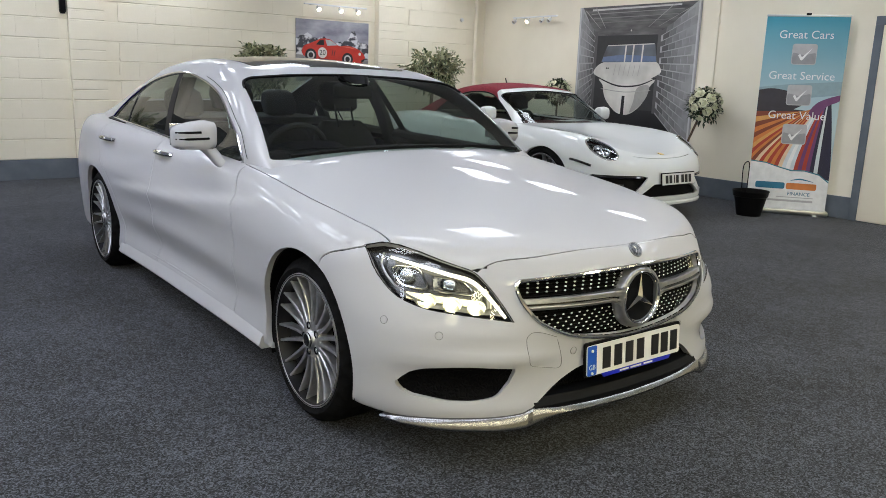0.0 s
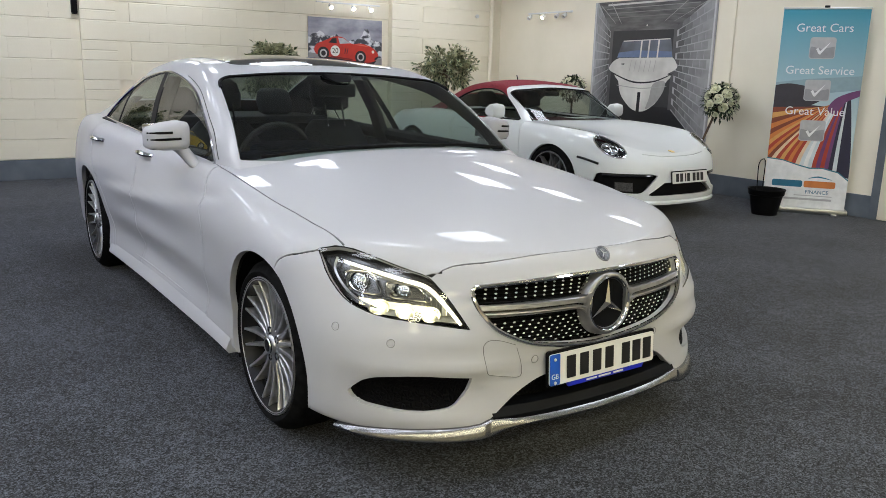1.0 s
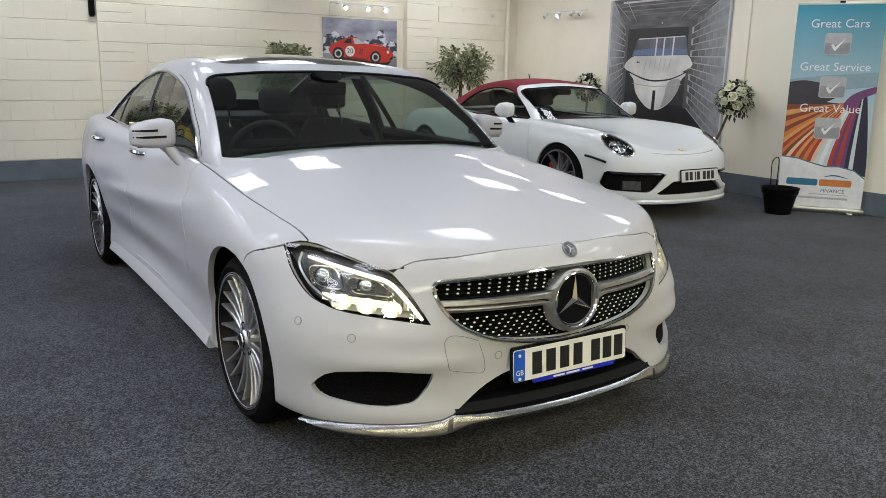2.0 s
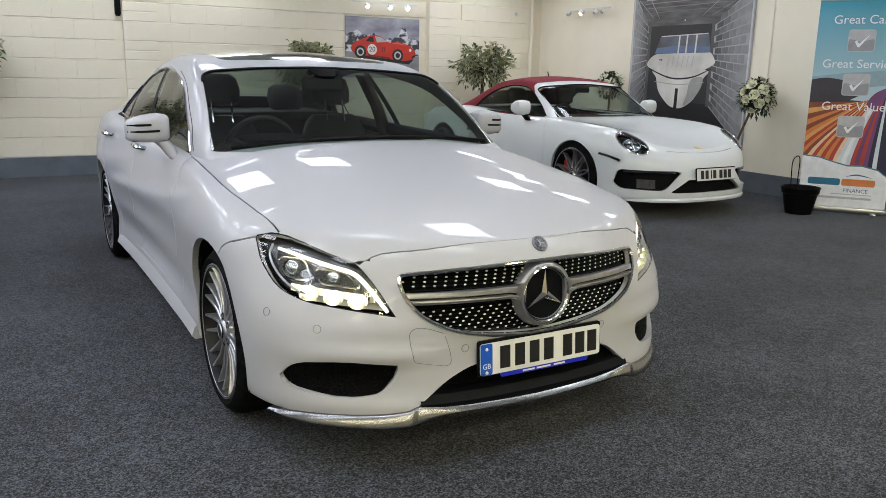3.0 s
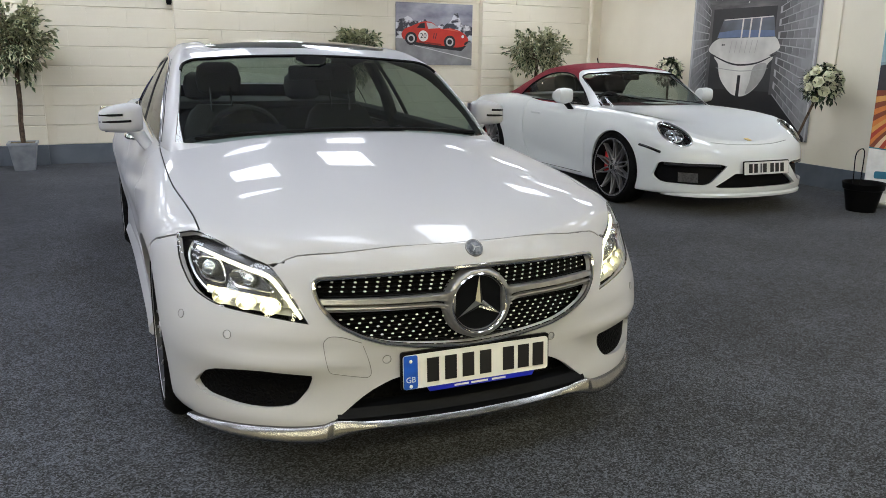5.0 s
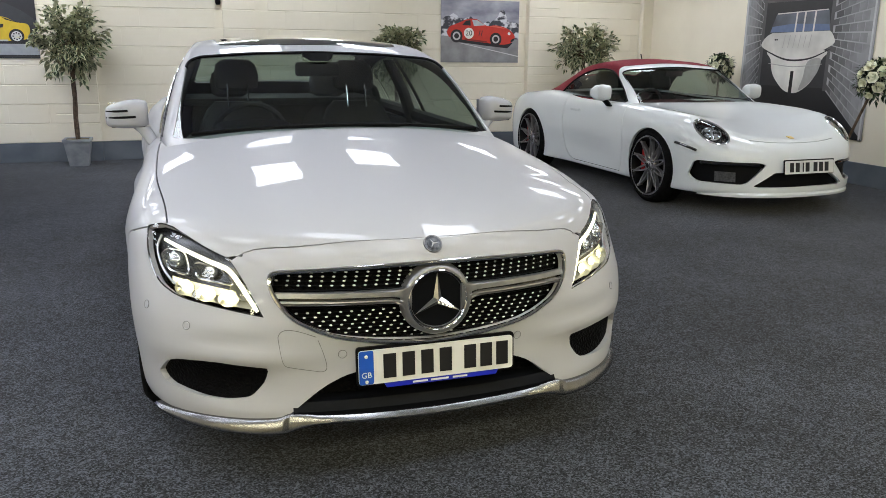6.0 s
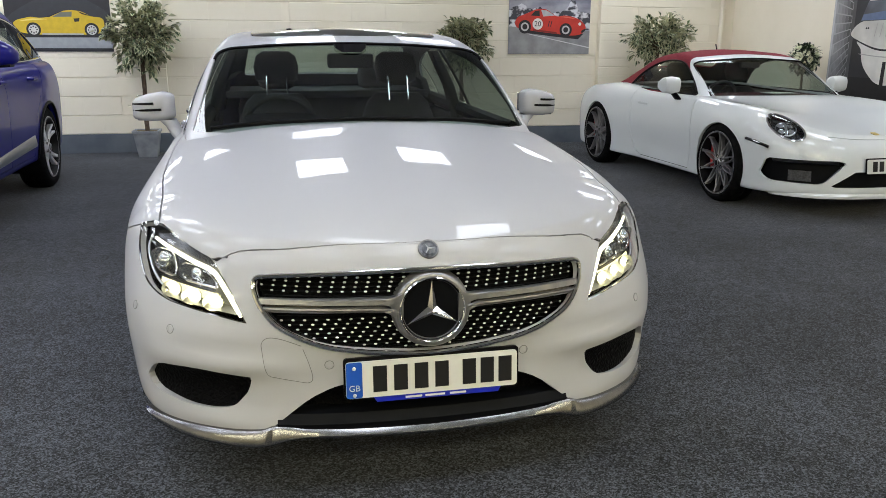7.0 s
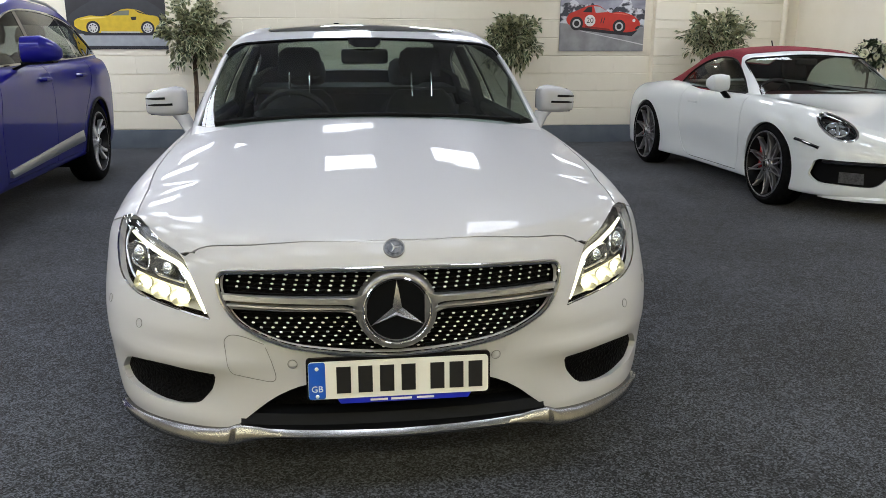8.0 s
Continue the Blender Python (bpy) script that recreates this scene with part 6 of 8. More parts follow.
def blue_suv():
    car = thing("car", pose(-1.117, 4.81, 0, 0, 0, -88.8), "dark blue metallic off-road estate with silver door trim", "car")
    bm = sheet(hull_points(SUV, 0.6, 40))
    ref = Ref(bm)
    for x in (0, -2.99):
        for s in (1, -1):
            arch_cut(bm, x, 0.38, 0.42, s)
            wheel_well(car, x, 0.38, 0.435, s, 0.5, 0.92)
            t = np.linspace(-0.1, math.pi + 0.1, 25)
            part("arch_trim", tube(riding(ref, [(x + 0.425 * math.cos(q), 0.38 + 0.425 * math.sin(q)) for q in t], "side", s, 0.002), 0.014), BLACK, car)
    carve(bm, np.array([(-0.6, -0.74), (-0.5, 0), (-0.6, 0.74), (-1.0, 0.82), (-3.6, 0.8), (-3.8, 0), (-3.6, -0.8), (-1.0, -0.82)]), (0, 1), lambda c: c.z > 1.0).free()
    def slit(line, keep):
        part("shut_line", shift(carve(bm, ribbon(line, 0.007), (0, 2), keep), ref, 0.007), GAP, car, ref=ref)

    for s in (-1, 1):
        keep = lambda c: c.y * s > 0.6
        f = flow([(-0.77, 1.17), (-0.68, 1.0), (-0.6, 0.7), (-0.66, 0.36)], n=4)
        m = flow([(-1.78, 1.19), (-1.76, 0.8), (-1.76, 0.36)], n=4)
        r = flow([(-2.95, 1.2), (-2.9, 1.06), (-2.72, 0.86), (-2.55, 0.65), (-2.47, 0.36)], n=4)
        for ln in (f, m, r, flow([(-0.66, 0.36), (-1.5, 0.36), (-2.47, 0.36)], n=4)):
            slit(ln, keep)
        for nm, poly, hx in (("front_door", np.r_[f, m[::-1]], -1.6), ("rear_door", np.r_[m, r[::-1]], -2.55)):
            door = part(nm, flange(carve(bm, poly, (0, 2), keep), ref, 0.02), BLUE, car, ref=ref)
            p0 = ref.drop((hx, 3 * s, 1.04), (0, -s, 0))
            part("handle", tube([p0 + Vector((0.1, -0.004 * s, 0)), p0 + Vector((0.07, 0.035 * s, 0)), p0 + Vector((-0.07, 0.035 * s, 0)), p0 + Vector((-0.1, -0.004 * s, 0))], 0.016, sides=8), BLUE, door, "blue pull handle")
        tr = bmesh.new()
        prev = None
        for x in np.linspace(-0.68, -2.46, 24):
            c0 = ref.drop((x, 3 * s, 0.43), (0, -s, 0))
            lift = 0.055 * (-0.68 - x) / 1.78
            ring = [tr.verts.new((x, c0.y + d * s, z)) for d, z in ((-0.02, 0.40 + lift), (0.022, 0.395 + lift), (0.026, 0.41 + lift), (0.014, 0.445 + 1.9 * lift), (-0.02, 0.45 + 1.9 * lift))]
            if prev:
                for i in range(5):
                    tr.faces.new((prev[i], prev[(i + 1) % 5], ring[(i + 1) % 5], ring[i]))
            else:
                tr.faces.new(ring)
            prev = ring
        tr.faces.new(prev[::-1])
        part("door_trim", tr, SATIN, car, "satin silver door trim")
        mo = new("door_mirror")
        mo.parent = car
        mo.matrix_basis = pose(-1.16, 1.045 * s, 1.27) @ Matrix.Diagonal((1.2, 1.2 * s, 1.15, 1))
        X, Y, Z = Vector((1, 0, 0)), Vector((0, 1, 0)), Vector((0, 0, 1))
        part("shell", blob([((-0.05, -0.1, 0), 0.03, 0.06, X, Z, 2.6), ((-0.02, -0.07, 0), 0.07, 0.085, X, Z, 2.8), ((-0.02, 0.04, 0.004), 0.075, 0.086, X, Z, 2.4), ((-0.05, 0.11, -0.012), 0.05, 0.058, X, Z, 2.2), ((-0.07, 0.135, -0.02), 0.02, 0.03, X, Z, 2.2)], 24), BLUE, mo)
        part("shell_base", blob([((-0.03, -0.08, -0.085), 0.06, 0.012, X, Z, 3), ((-0.05, 0.1, -0.075), 0.05, 0.01, X, Z, 3)], 12), BLACK, mo)
        part("stalk", blob([((-0.03, -0.05, -0.08), 0.04, 0.02, X, Y, 2.5), ((-0.03, -0.16, -0.13), 0.04, 0.02, X, Y, 2.5)], 12), BLACK, mo)
    part("body", flange(bm, ref, 0.03), BLUE, car, "deep blue body shell", ref=ref)
    cb = sheet(cabin_points(SUV, 30, 60))
    cref = Ref(cb)
    ws = rounded([(-0.74, 1.16), (-0.66, 1.53), (0, 1.62), (0.66, 1.53), (0.74, 1.16)], [0.01, 0.06, 0.3, 0.06, 0.01])
    part("windscreen", shift(carve(cb, ws, (1, 2), lambda c: c.x > -1.6), cref, 0.004), GLASS, car, ref=cref, shadow=False)
    rw = rounded([(-0.58, 1.2), (-0.55, 1.5), (0.55, 1.5), (0.58, 1.2)], 0.06)
    part("rear_window", shift(carve(cb, rw, (1, 2), lambda c: c.x < -3.4), cref, 0.004), GLASS, car, ref=cref, shadow=False)
    win = np.r_[flow([(-0.92, 1.175), (-1.15, 1.36), (-1.5, 1.52), (-2.0, 1.585), (-2.8, 1.56), (-3.35, 1.46), (-3.75, 1.25)], n=5), flow([(-3.72, 1.205), (-2.5, 1.18), (-0.94, 1.155)], n=4)]
    for s in (-1, 1):
        keep = lambda c: c.y * s > 0.4
        whole = carve(cb, win, (0, 2), keep)
        for ln in ([(-1.80, 1.62), (-1.76, 1.05)], [(-2.82, 1.62), (-2.92, 1.05)]):
            part("door_pillar", shift(carve(whole, ribbon(flow(ln, n=4), 0.07), (0, 2), keep), cref, 0.001), GLOSS, car, ref=cref)
        for x0, x1 in ((-0.8, -1.79), (-1.79, -2.86), (-2.86, -3.9)):
            pc = carve(whole, [(x0, 1.05), (x0, 1.7), (x1, 1.7), (x1, 1.05)], (0, 2), keep)
            part("side_window", shift(pc, cref, 0.004), GLASS_DARK, car, "tinted side window", ref=cref, shadow=False)
        whole.free()
        part("window_trim", tube(riding(cref, win, "side", s, 0.001), 0.009, closed=True), CHROME, car, "chrome window surround")
        part("roof_rail", tube(riding(cref, flow([(-1.2, 0.56 * s), (-2.2, 0.58 * s), (-3.4, 0.55 * s)], n=6), "top", 1, 0.025), 0.014, sides=8), SATIN, car)
    part("headliner", shift(cb.copy(), cref, 0.014), LINING, car, "dark roof lining", ref=cref)
    part("roof", flange(cb, cref, 0.010), BLUE, car, ref=cref)
    part("cabin_floor", box((3.2, 1.5, 0.04), (-2.1, 0, 0.42)), BLACK, car, smooth=False)
    part("dashboard", blob([((-0.6, 0, 1.0), 0.7, 0.06, (0, 1, 0), (0, 0, 1), 4), ((-1.0, 0, 1.0), 0.74, 0.1, (0, 1, 0), (0, 0, 1), 4)], 30), BLACK, car)
    for x in (-1.65, -2.65):
        for y in (-0.4, 0.4):
            seat(car, (x, y, 0.62), posts=False)
    fan = [(-0.08, -0.17, 0.022, 0.015), (0.08, 0.17, 0.022, 0.015)]
    for x in (0, -2.99):
        for s in (-1, 1):
            wheel(car, (x, 0.84 * s, 0.385), s, 0.385, 0.285, 0.25, {"spokes": 5, "fan": fan, "dish": 0.02, "metal": BRIGHT})
    return car


blue_suv()
# ---- things along the walls ----
def hued(name, dark, light, rough=0.5, spec=0.4):
    """Colour picked for each separate leaf or petal."""
    m = material(name, light, rough, spec=spec)
    g, r = node(m, "ShaderNodeNewGeometry"), node(m, "ShaderNodeValToRGB")
    r.color_ramp.elements[0].color, r.color_ramp.elements[1].color = (*dark, 1), (*light, 1)
    wire(m, g, "Random Per Island", r, "Fac")
    wire(m, r, "Color", m.node_tree.nodes["Principled BSDF"], "Base Color")
    return m


def picture(name, colour, rough=0.45):
    return relief(mottle(material(name, colour, rough), tuple(0.93 * c for c in colour), tuple(min(1, 1.06 * c) for c in colour), 14.0), 30, 0.0006, strength=0.15)


LEAF_GREEN = hued("leaf green", (0.012, 0.028, 0.008), (0.05, 0.085, 0.025))
LEAF_DARK = hued("dark rose leaf", (0.008, 0.018, 0.006), (0.03, 0.055, 0.018))
LEAF_CREAM = hued("leaf cream edge", (0.30, 0.31, 0.16), (0.66, 0.66, 0.44))
BARK = relief(mottle(material("bark", (0.1, 0.065, 0.04), 0.85), (0.06, 0.04, 0.025), (0.15, 0.10, 0.065), 30), 60, 0.004)
PETAL = hued("cream petals", (0.66, 0.66, 0.44), (0.90, 0.90, 0.72), 0.6)
POT_GREY = mottle(material("grey zinc pot", (0.32, 0.34, 0.36), 0.45, metal=0.3), (0.26, 0.28, 0.30), (0.38, 0.40, 0.42), 8)
SOIL = relief(mottle(material("potting moss", (0.16, 0.12, 0.06), 0.95), (0.1, 0.07, 0.04), (0.24, 0.19, 0.09), 40), 80, 0.005)


def leaf_pair(green, cream, at, out, up, size):
    """One leaf: a folded green blade inside a thin pale edge."""
    out = out.normalized()
    side = out.cross(up)
    if side.length < 1e-3:
        side = out.cross(Vector((1, 0, 0)))
    side.normalize()
    nrm = side.cross(out)
    for bm, w, lift, k0, k1 in ((cream, 0.30, 0.0, 0.0, 1.0), (green, 0.175, 0.0015, 0.06, 0.88)):
        a, e = at + out * size * k0, at + out * size * k1 - Vector((0, 0, 1)) * size * 0.15
        m = at + out * size * 0.48 + nrm * lift
        l, r = m + side * size * w + nrm * size * 0.06, m - side * size * w + nrm * size * 0.06
        va, vl, vm, vr, ve = (bm.verts.new(q + nrm * lift) for q in (a, l, m, r, e))
        bm.faces.new((va, vm, vl))
        bm.faces.new((va, vr, vm))
        bm.faces.new((vl, vm, ve))
        bm.faces.new((vm, vr, ve))


def ficus(at, crown_z, rx, rz, lean, count, label, seed, pot="square"):
    rnd = random.Random(seed)
    tree = thing("potted_tree", pose(*at), label, "potted plant", "artificial trees")
    w0, w1, h = 0.105, 0.145, 0.32
    if pot == "square":
        b = bmesh.new()
        rings = []
        for w, z in ((w0, 0.0), (w1, h - 0.03), (w1 + 0.012, h - 0.03), (w1 + 0.012, h), (w1 - 0.012, h), (w1 - 0.02, h - 0.05)):
            rings.append([b.verts.new((sx * w, sy * w, z)) for sx, sy in ((-1, -1), (1, -1), (1, 1), (-1, 1))])
        for p, q in zip(rings, rings[1:]):
            for k in range(4):
                b.faces.new((p[k], p[(k + 1) % 4], q[(k + 1) % 4], q[k]))
        b.faces.new(rings[0][::-1])
        part("pot", b, POT_GREY, tree, "grey tapered square pot", smooth=False)
        part("soil", box((2 * w1 - 0.03, 2 * w1 - 0.03, 0.02), (0, 0, h - 0.02), 0.006), SOIL, tree, smooth=False)
    base = Vector((0, 0, h - 0.02))
    top = Vector((lean[0], lean[1], crown_z))
    for k in range(3):
        a = k * 2.1
        pts = []
        for j in range(7):
            u = j / 6
            c = base.lerp(top, u)
            pts.append(c + Vector((math.cos(a + u * 5), math.sin(a + u * 5), 0)) * 0.018 * (1 - 0.3 * u))
        part("trunk", tube(flow(pts, n=3), 0.014, sides=7), BARK, tree, "twisted brown trunk")
    green, cream, twigs = bmesh.new(), bmesh.new(), bmesh.new()
    for i in range(58):
        d = Vector((rnd.gauss(0, 1), rnd.gauss(0, 1), rnd.gauss(0.15, 0.9))).normalized()
        reach = rnd.uniform(0.65, 1.08)
        end = top + Vector((d.x * rx, d.y * rx, d.z * rz)) * reach
        start = top + Vector((d.x * rx, d.y * rx, d.z * rz)) * 0.08 - Vector((0, 0, 0.1))
        mid = start.lerp(end, 0.5) + Vector((0, 0, 0.05))
        line = flow([start, mid, end], n=4)
        tube(line, [0.006 - 0.0004 * j for j in range(len(line))], sides=4, bm=twigs)
        for j in range(count // 58):
            u = 0.3 + 0.7 * rnd.random() ** 0.7
            q = Vector(line[min(len(line) - 1, int(u * (len(line) - 1) + 0.5))])
            q = q + Vector((rnd.gauss(0, 0.035), rnd.gauss(0, 0.035), rnd.gauss(0, 0.035)))
            o = (d + Vector((rnd.gauss(0, 0.7), rnd.gauss(0, 0.7), rnd.gauss(-0.15, 0.6)))).normalized()
            leaf_pair(green, cream, q, o, Vector((rnd.gauss(0, 0.4), rnd.gauss(0, 0.4), 1)), rnd.uniform(0.07, 0.105))
    tagged(part("twigs", twigs, BARK, tree), kind="stuff")
    tagged(part("foliage", green, LEAF_GREEN, tree, "small dark green leaves", smooth=False), kind="stuff")
    tagged(part("leaf_edges", cream, LEAF_CREAM, tree, "cream edged variegated leaves", smooth=False), kind="stuff")
    return tree


ficus((0.36, 9.92, 0), 1.42, 0.41, 0.43, (0.03, -0.02), 2200, "bushy variegated artificial fig tree in a grey square pot", 3)
ficus((4.33, 9.92, 0), 1.38, 0.37, 0.36, (0.0, -0.02), 1850, "variegated artificial fig tree beside the red car picture", 5)
ficus((6.97, 9.68, 0), 1.42, 0.42, 0.32, (0.02, 0.0), 1850, "loose variegated artificial fig tree behind the cabriolet", 8)


def flower_ball(at, foot, r, seed, label):
    rnd = random.Random(seed)
    t = thing("flower_stand", pose(foot[0], foot[1], 0), label, "flowers", "artificial flower trees")
    c = Vector((at[0] - foot[0], at[1] - foot[1], at[2]))
    part("pot", lathe([(0.0, 0.0005), (0.0, 0.09), (0.16, 0.12), (0.16, 0.105), (0.13, 0.1), (0.13, 0.0005)], 24, "z"), BLACK, t, "black round pot")
    part("stem", tube(flow([(0, 0, 0.1), tuple(c * 0.35 + Vector((0.02, 0.02, 0))), tuple(c * 0.7), tuple(c)], n=5), 0.014, sides=7), BARK, t, "bare brown stem")
    green, cream = bmesh.new(), bmesh.new()
    for i in range(700):
        d = Vector((rnd.gauss(0, 1), rnd.gauss(0, 1), rnd.gauss(0.1, 1))).normalized()
        leaf_pair(green, cream, c + d * r * rnd.uniform(0.35, 0.98), (d + Vector((rnd.gauss(0, 0.5), rnd.gauss(0, 0.5), rnd.gauss(0, 0.5)))).normalized(), Vector((0, 0, 1)), rnd.uniform(0.06, 0.095))
    tagged(part("foliage", green, LEAF_DARK, t, "dark green leaves", smooth=False), kind="stuff")
    cream.free()
    for i in range(30):
        z = 1 - 2 * (i + 0.5) / 30
        a = i * 2.39996
        d = Vector((math.cos(a) * math.sqrt(1 - z * z), math.sin(a) * math.sqrt(1 - z * z), z))
        if d.z < -0.75:
            continue
        p = c + d * r * rnd.uniform(0.74, 1.0)
        q = d.cross(Vector((0.3, 0.2, 1))).normalized()
        w = d.cross(q)
        b = bmesh.new()
        size = rnd.uniform(0.042, 0.06) * (r / 0.2)
        for ring, (n, lay, tilt) in enumerate(((6, 1.0, 0.25), (5, 0.85, 0.7), (4, 0.55, 1.15))):
            for k in range(n):
                t0 = 2 * math.pi * (k + 0.5 * ring) / n
                e = q * math.cos(t0) + w * math.sin(t0)
                f = q * math.cos(t0 + 1.57) + w * math.sin(t0 + 1.57)
                o = (e * math.cos(tilt) + d * math.sin(tilt)) * size * (0.9 if ring else 1.1)
                base = p + e * size * 0.15 * lay
                v = [b.verts.new(x) for x in (base - f * size * 0.25, base + o * 0.7 - f * size * 0.55 * lay, base + o, base + o * 0.7 + f * size * 0.55 * lay, base + f * size * 0.25)]
                b.faces.new(v)
        part("bloom", b, PETAL, t, smooth=False)
    return t


flower_ball((8.2, 5.79, 1.12), (8.05, 6.15), 0.2, 1, "ball of white artificial roses on a leaning stem")
flower_ball((8.2, 8.27, 1.2), (8.2, 8.27), 0.17, 2, "small ball of white artificial roses on a stem")


# ---- pictures on the back wall ----
def layer(parent, name, pts, depth, mat, label=""):
    """A printed shape of a wall picture, a hair proud of the sheet; x across, z up, facing the room."""
    return part(name, slab(pts, -depth, -depth + 0.0006, "xz"), mat, parent, label, smooth=False)


def disc_pts(x, z, r, n=24):
    return [(x + r * math.cos(2 * math.pi * k / n), z + r * math.sin(2 * math.pi * k / n)) for k in range(n)]


def red_car_picture():
    t = thing("wall_picture", pose(5.68, BACK - 0.012, 1.655), "unframed print of a red racing car before snowy mountains", "picture", "car pictures")
    w, h = 0.59, 0.425
    part("sheet", box((2 * w, 0.008, 2 * h), (0, 0, 0)), mottle(material("print sky", (0.3, 0.3, 0.36), 0.45), (0.16, 0.165, 0.22), (0.50, 0.50, 0.55), 2.6, 5.0, 0.3, 0.72, (1, 1, 2.2)), t, smooth=False)
    rnd = random.Random(4)
    snow = mottle(material("print snowy rock", (0.4, 0.4, 0.42), 0.45), (0.045, 0.047, 0.06), (0.66, 0.67, 0.70), 9.0, 8.0, 0.46, 0.56, (1, 1, 1.3))
    tar = mottle(material("print tarmac", (0.3, 0.3, 0.31), 0.45), (0.22, 0.22, 0.225), (0.33, 0.33, 0.335), 5.0)
    ridge = [(-w, -0.1)] + [(-w + 2 * w * k / 40, 0.10 + 0.16 * math.exp(-((k - 31) / 2.2) ** 2) + 0.06 * math.exp(-((k - 30) / 7) ** 2) + 0.13 * math.exp(-((k - 5) / 6) ** 2) + 0.09 * math.exp(-((k - 14) / 3) ** 2) + rnd.uniform(-0.02, 0.02)) for k in range(41)] + [(w, -0.1)]
    layer(t, "snow_ridge", ridge, 0.0052, snow)
    layer(t, "road", [(-w, -h), (w, -h), (w, -0.11), (0.1, -0.09), (-w, -0.06)], 0.0064, tar)
    layer(t, "road_line", [(-0.3, -0.155), (w, -0.33), (w, -0.345), (-0.3, -0.162)], 0.007, picture("print line", (0.6, 0.6, 0.6)))
    red, dark, pale = picture("print red", (0.55, 0.035, 0.02)), picture("print black", (0.015, 0.015, 0.018)), picture("print white", (0.75, 0.74, 0.7))
    layer(t, "car_shadow", [(-0.46, -0.09), (0.5, -0.15), (0.42, -0.225), (0.1, -0.195), (-0.3, -0.15)], 0.0072, dark)
    body = flow([(-0.50, 0.0), (-0.47, 0.055), (-0.43, 0.078), (-0.37, 0.10), (-0.30, 0.128), (-0.21, 0.165), (-0.13, 0.175), (-0.05, 0.165), (0.03, 0.115), (0.11, 0.078), (0.20, 0.09), (0.28, 0.085), (0.38, 0.06), (0.46, 0.02), (0.52, -0.04), (0.525, -0.09), (0.47, -0.15), (0.34, -0.175), (0.11, -0.155), (-0.08, -0.135), (-0.25, -0.115), (-0.44, -0.085), (-0.49, -0.05)], True, 4)
    layer(t, "red_car", body, 0.008, red, "red racing car")
    layer(t, "car_window", [(-0.28, 0.085), (-0.22, 0.145), (-0.155, 0.155), (-0.15, 0.08)], 0.0086, dark)
    layer(t, "car_screen", [(-0.13, 0.16), (-0.05, 0.155), (0.07, 0.088), (-0.10, 0.075)], 0.0086, picture("print glass", (0.45, 0.47, 0.48)))
    layer(t, "roundel", disc_pts(-0.175, -0.025, 0.075), 0.0086, pale)
    layer(t, "lamp", disc_pts(0.44, -0.02, 0.022, 14), 0.0086, pale)
    layer(t, "nose_intake", flow([(0.47, -0.11), (0.52, -0.085), (0.515, -0.115), (0.47, -0.14)], True, 4), 0.0086, dark)
    layer(t, "sill_shade", [(-0.24, -0.095), (0.10, -0.13), (0.11, -0.152), (-0.24, -0.115)], 0.0086, picture("print dark red", (0.22, 0.015, 0.01)))
    layer(t, "wing_gloss", flow([(0.14, 0.072), (0.26, 0.076), (0.38, 0.045), (0.26, 0.06)], True, 4), 0.0086, picture("print bright red", (0.72, 0.16, 0.10)))
    for x in (0.0, 0.035):
        layer(t, "vent", [(x - 0.03, -0.06), (x - 0.018, -0.06), (x, 0.015), (x - 0.012, 0.015)], 0.0086, dark)
    for x, z in ((-0.36, -0.063), (0.235, -0.10)):
        layer(t, "car_wheel", disc_pts(x, z, 0.09), 0.0088, dark)
        layer(t, "car_wheel_rim", disc_pts(x, z, 0.058), 0.0094, picture("print rim", (0.5, 0.5, 0.5)))
        layer(t, "car_wheel_hub", disc_pts(x, z, 0.036), 0.0098, dark)
    lettering("roundel_number", "20", 0.1, t, pose(-0.175, -0.0096, -0.025, 90, 0, 0), dark, 0.0003)


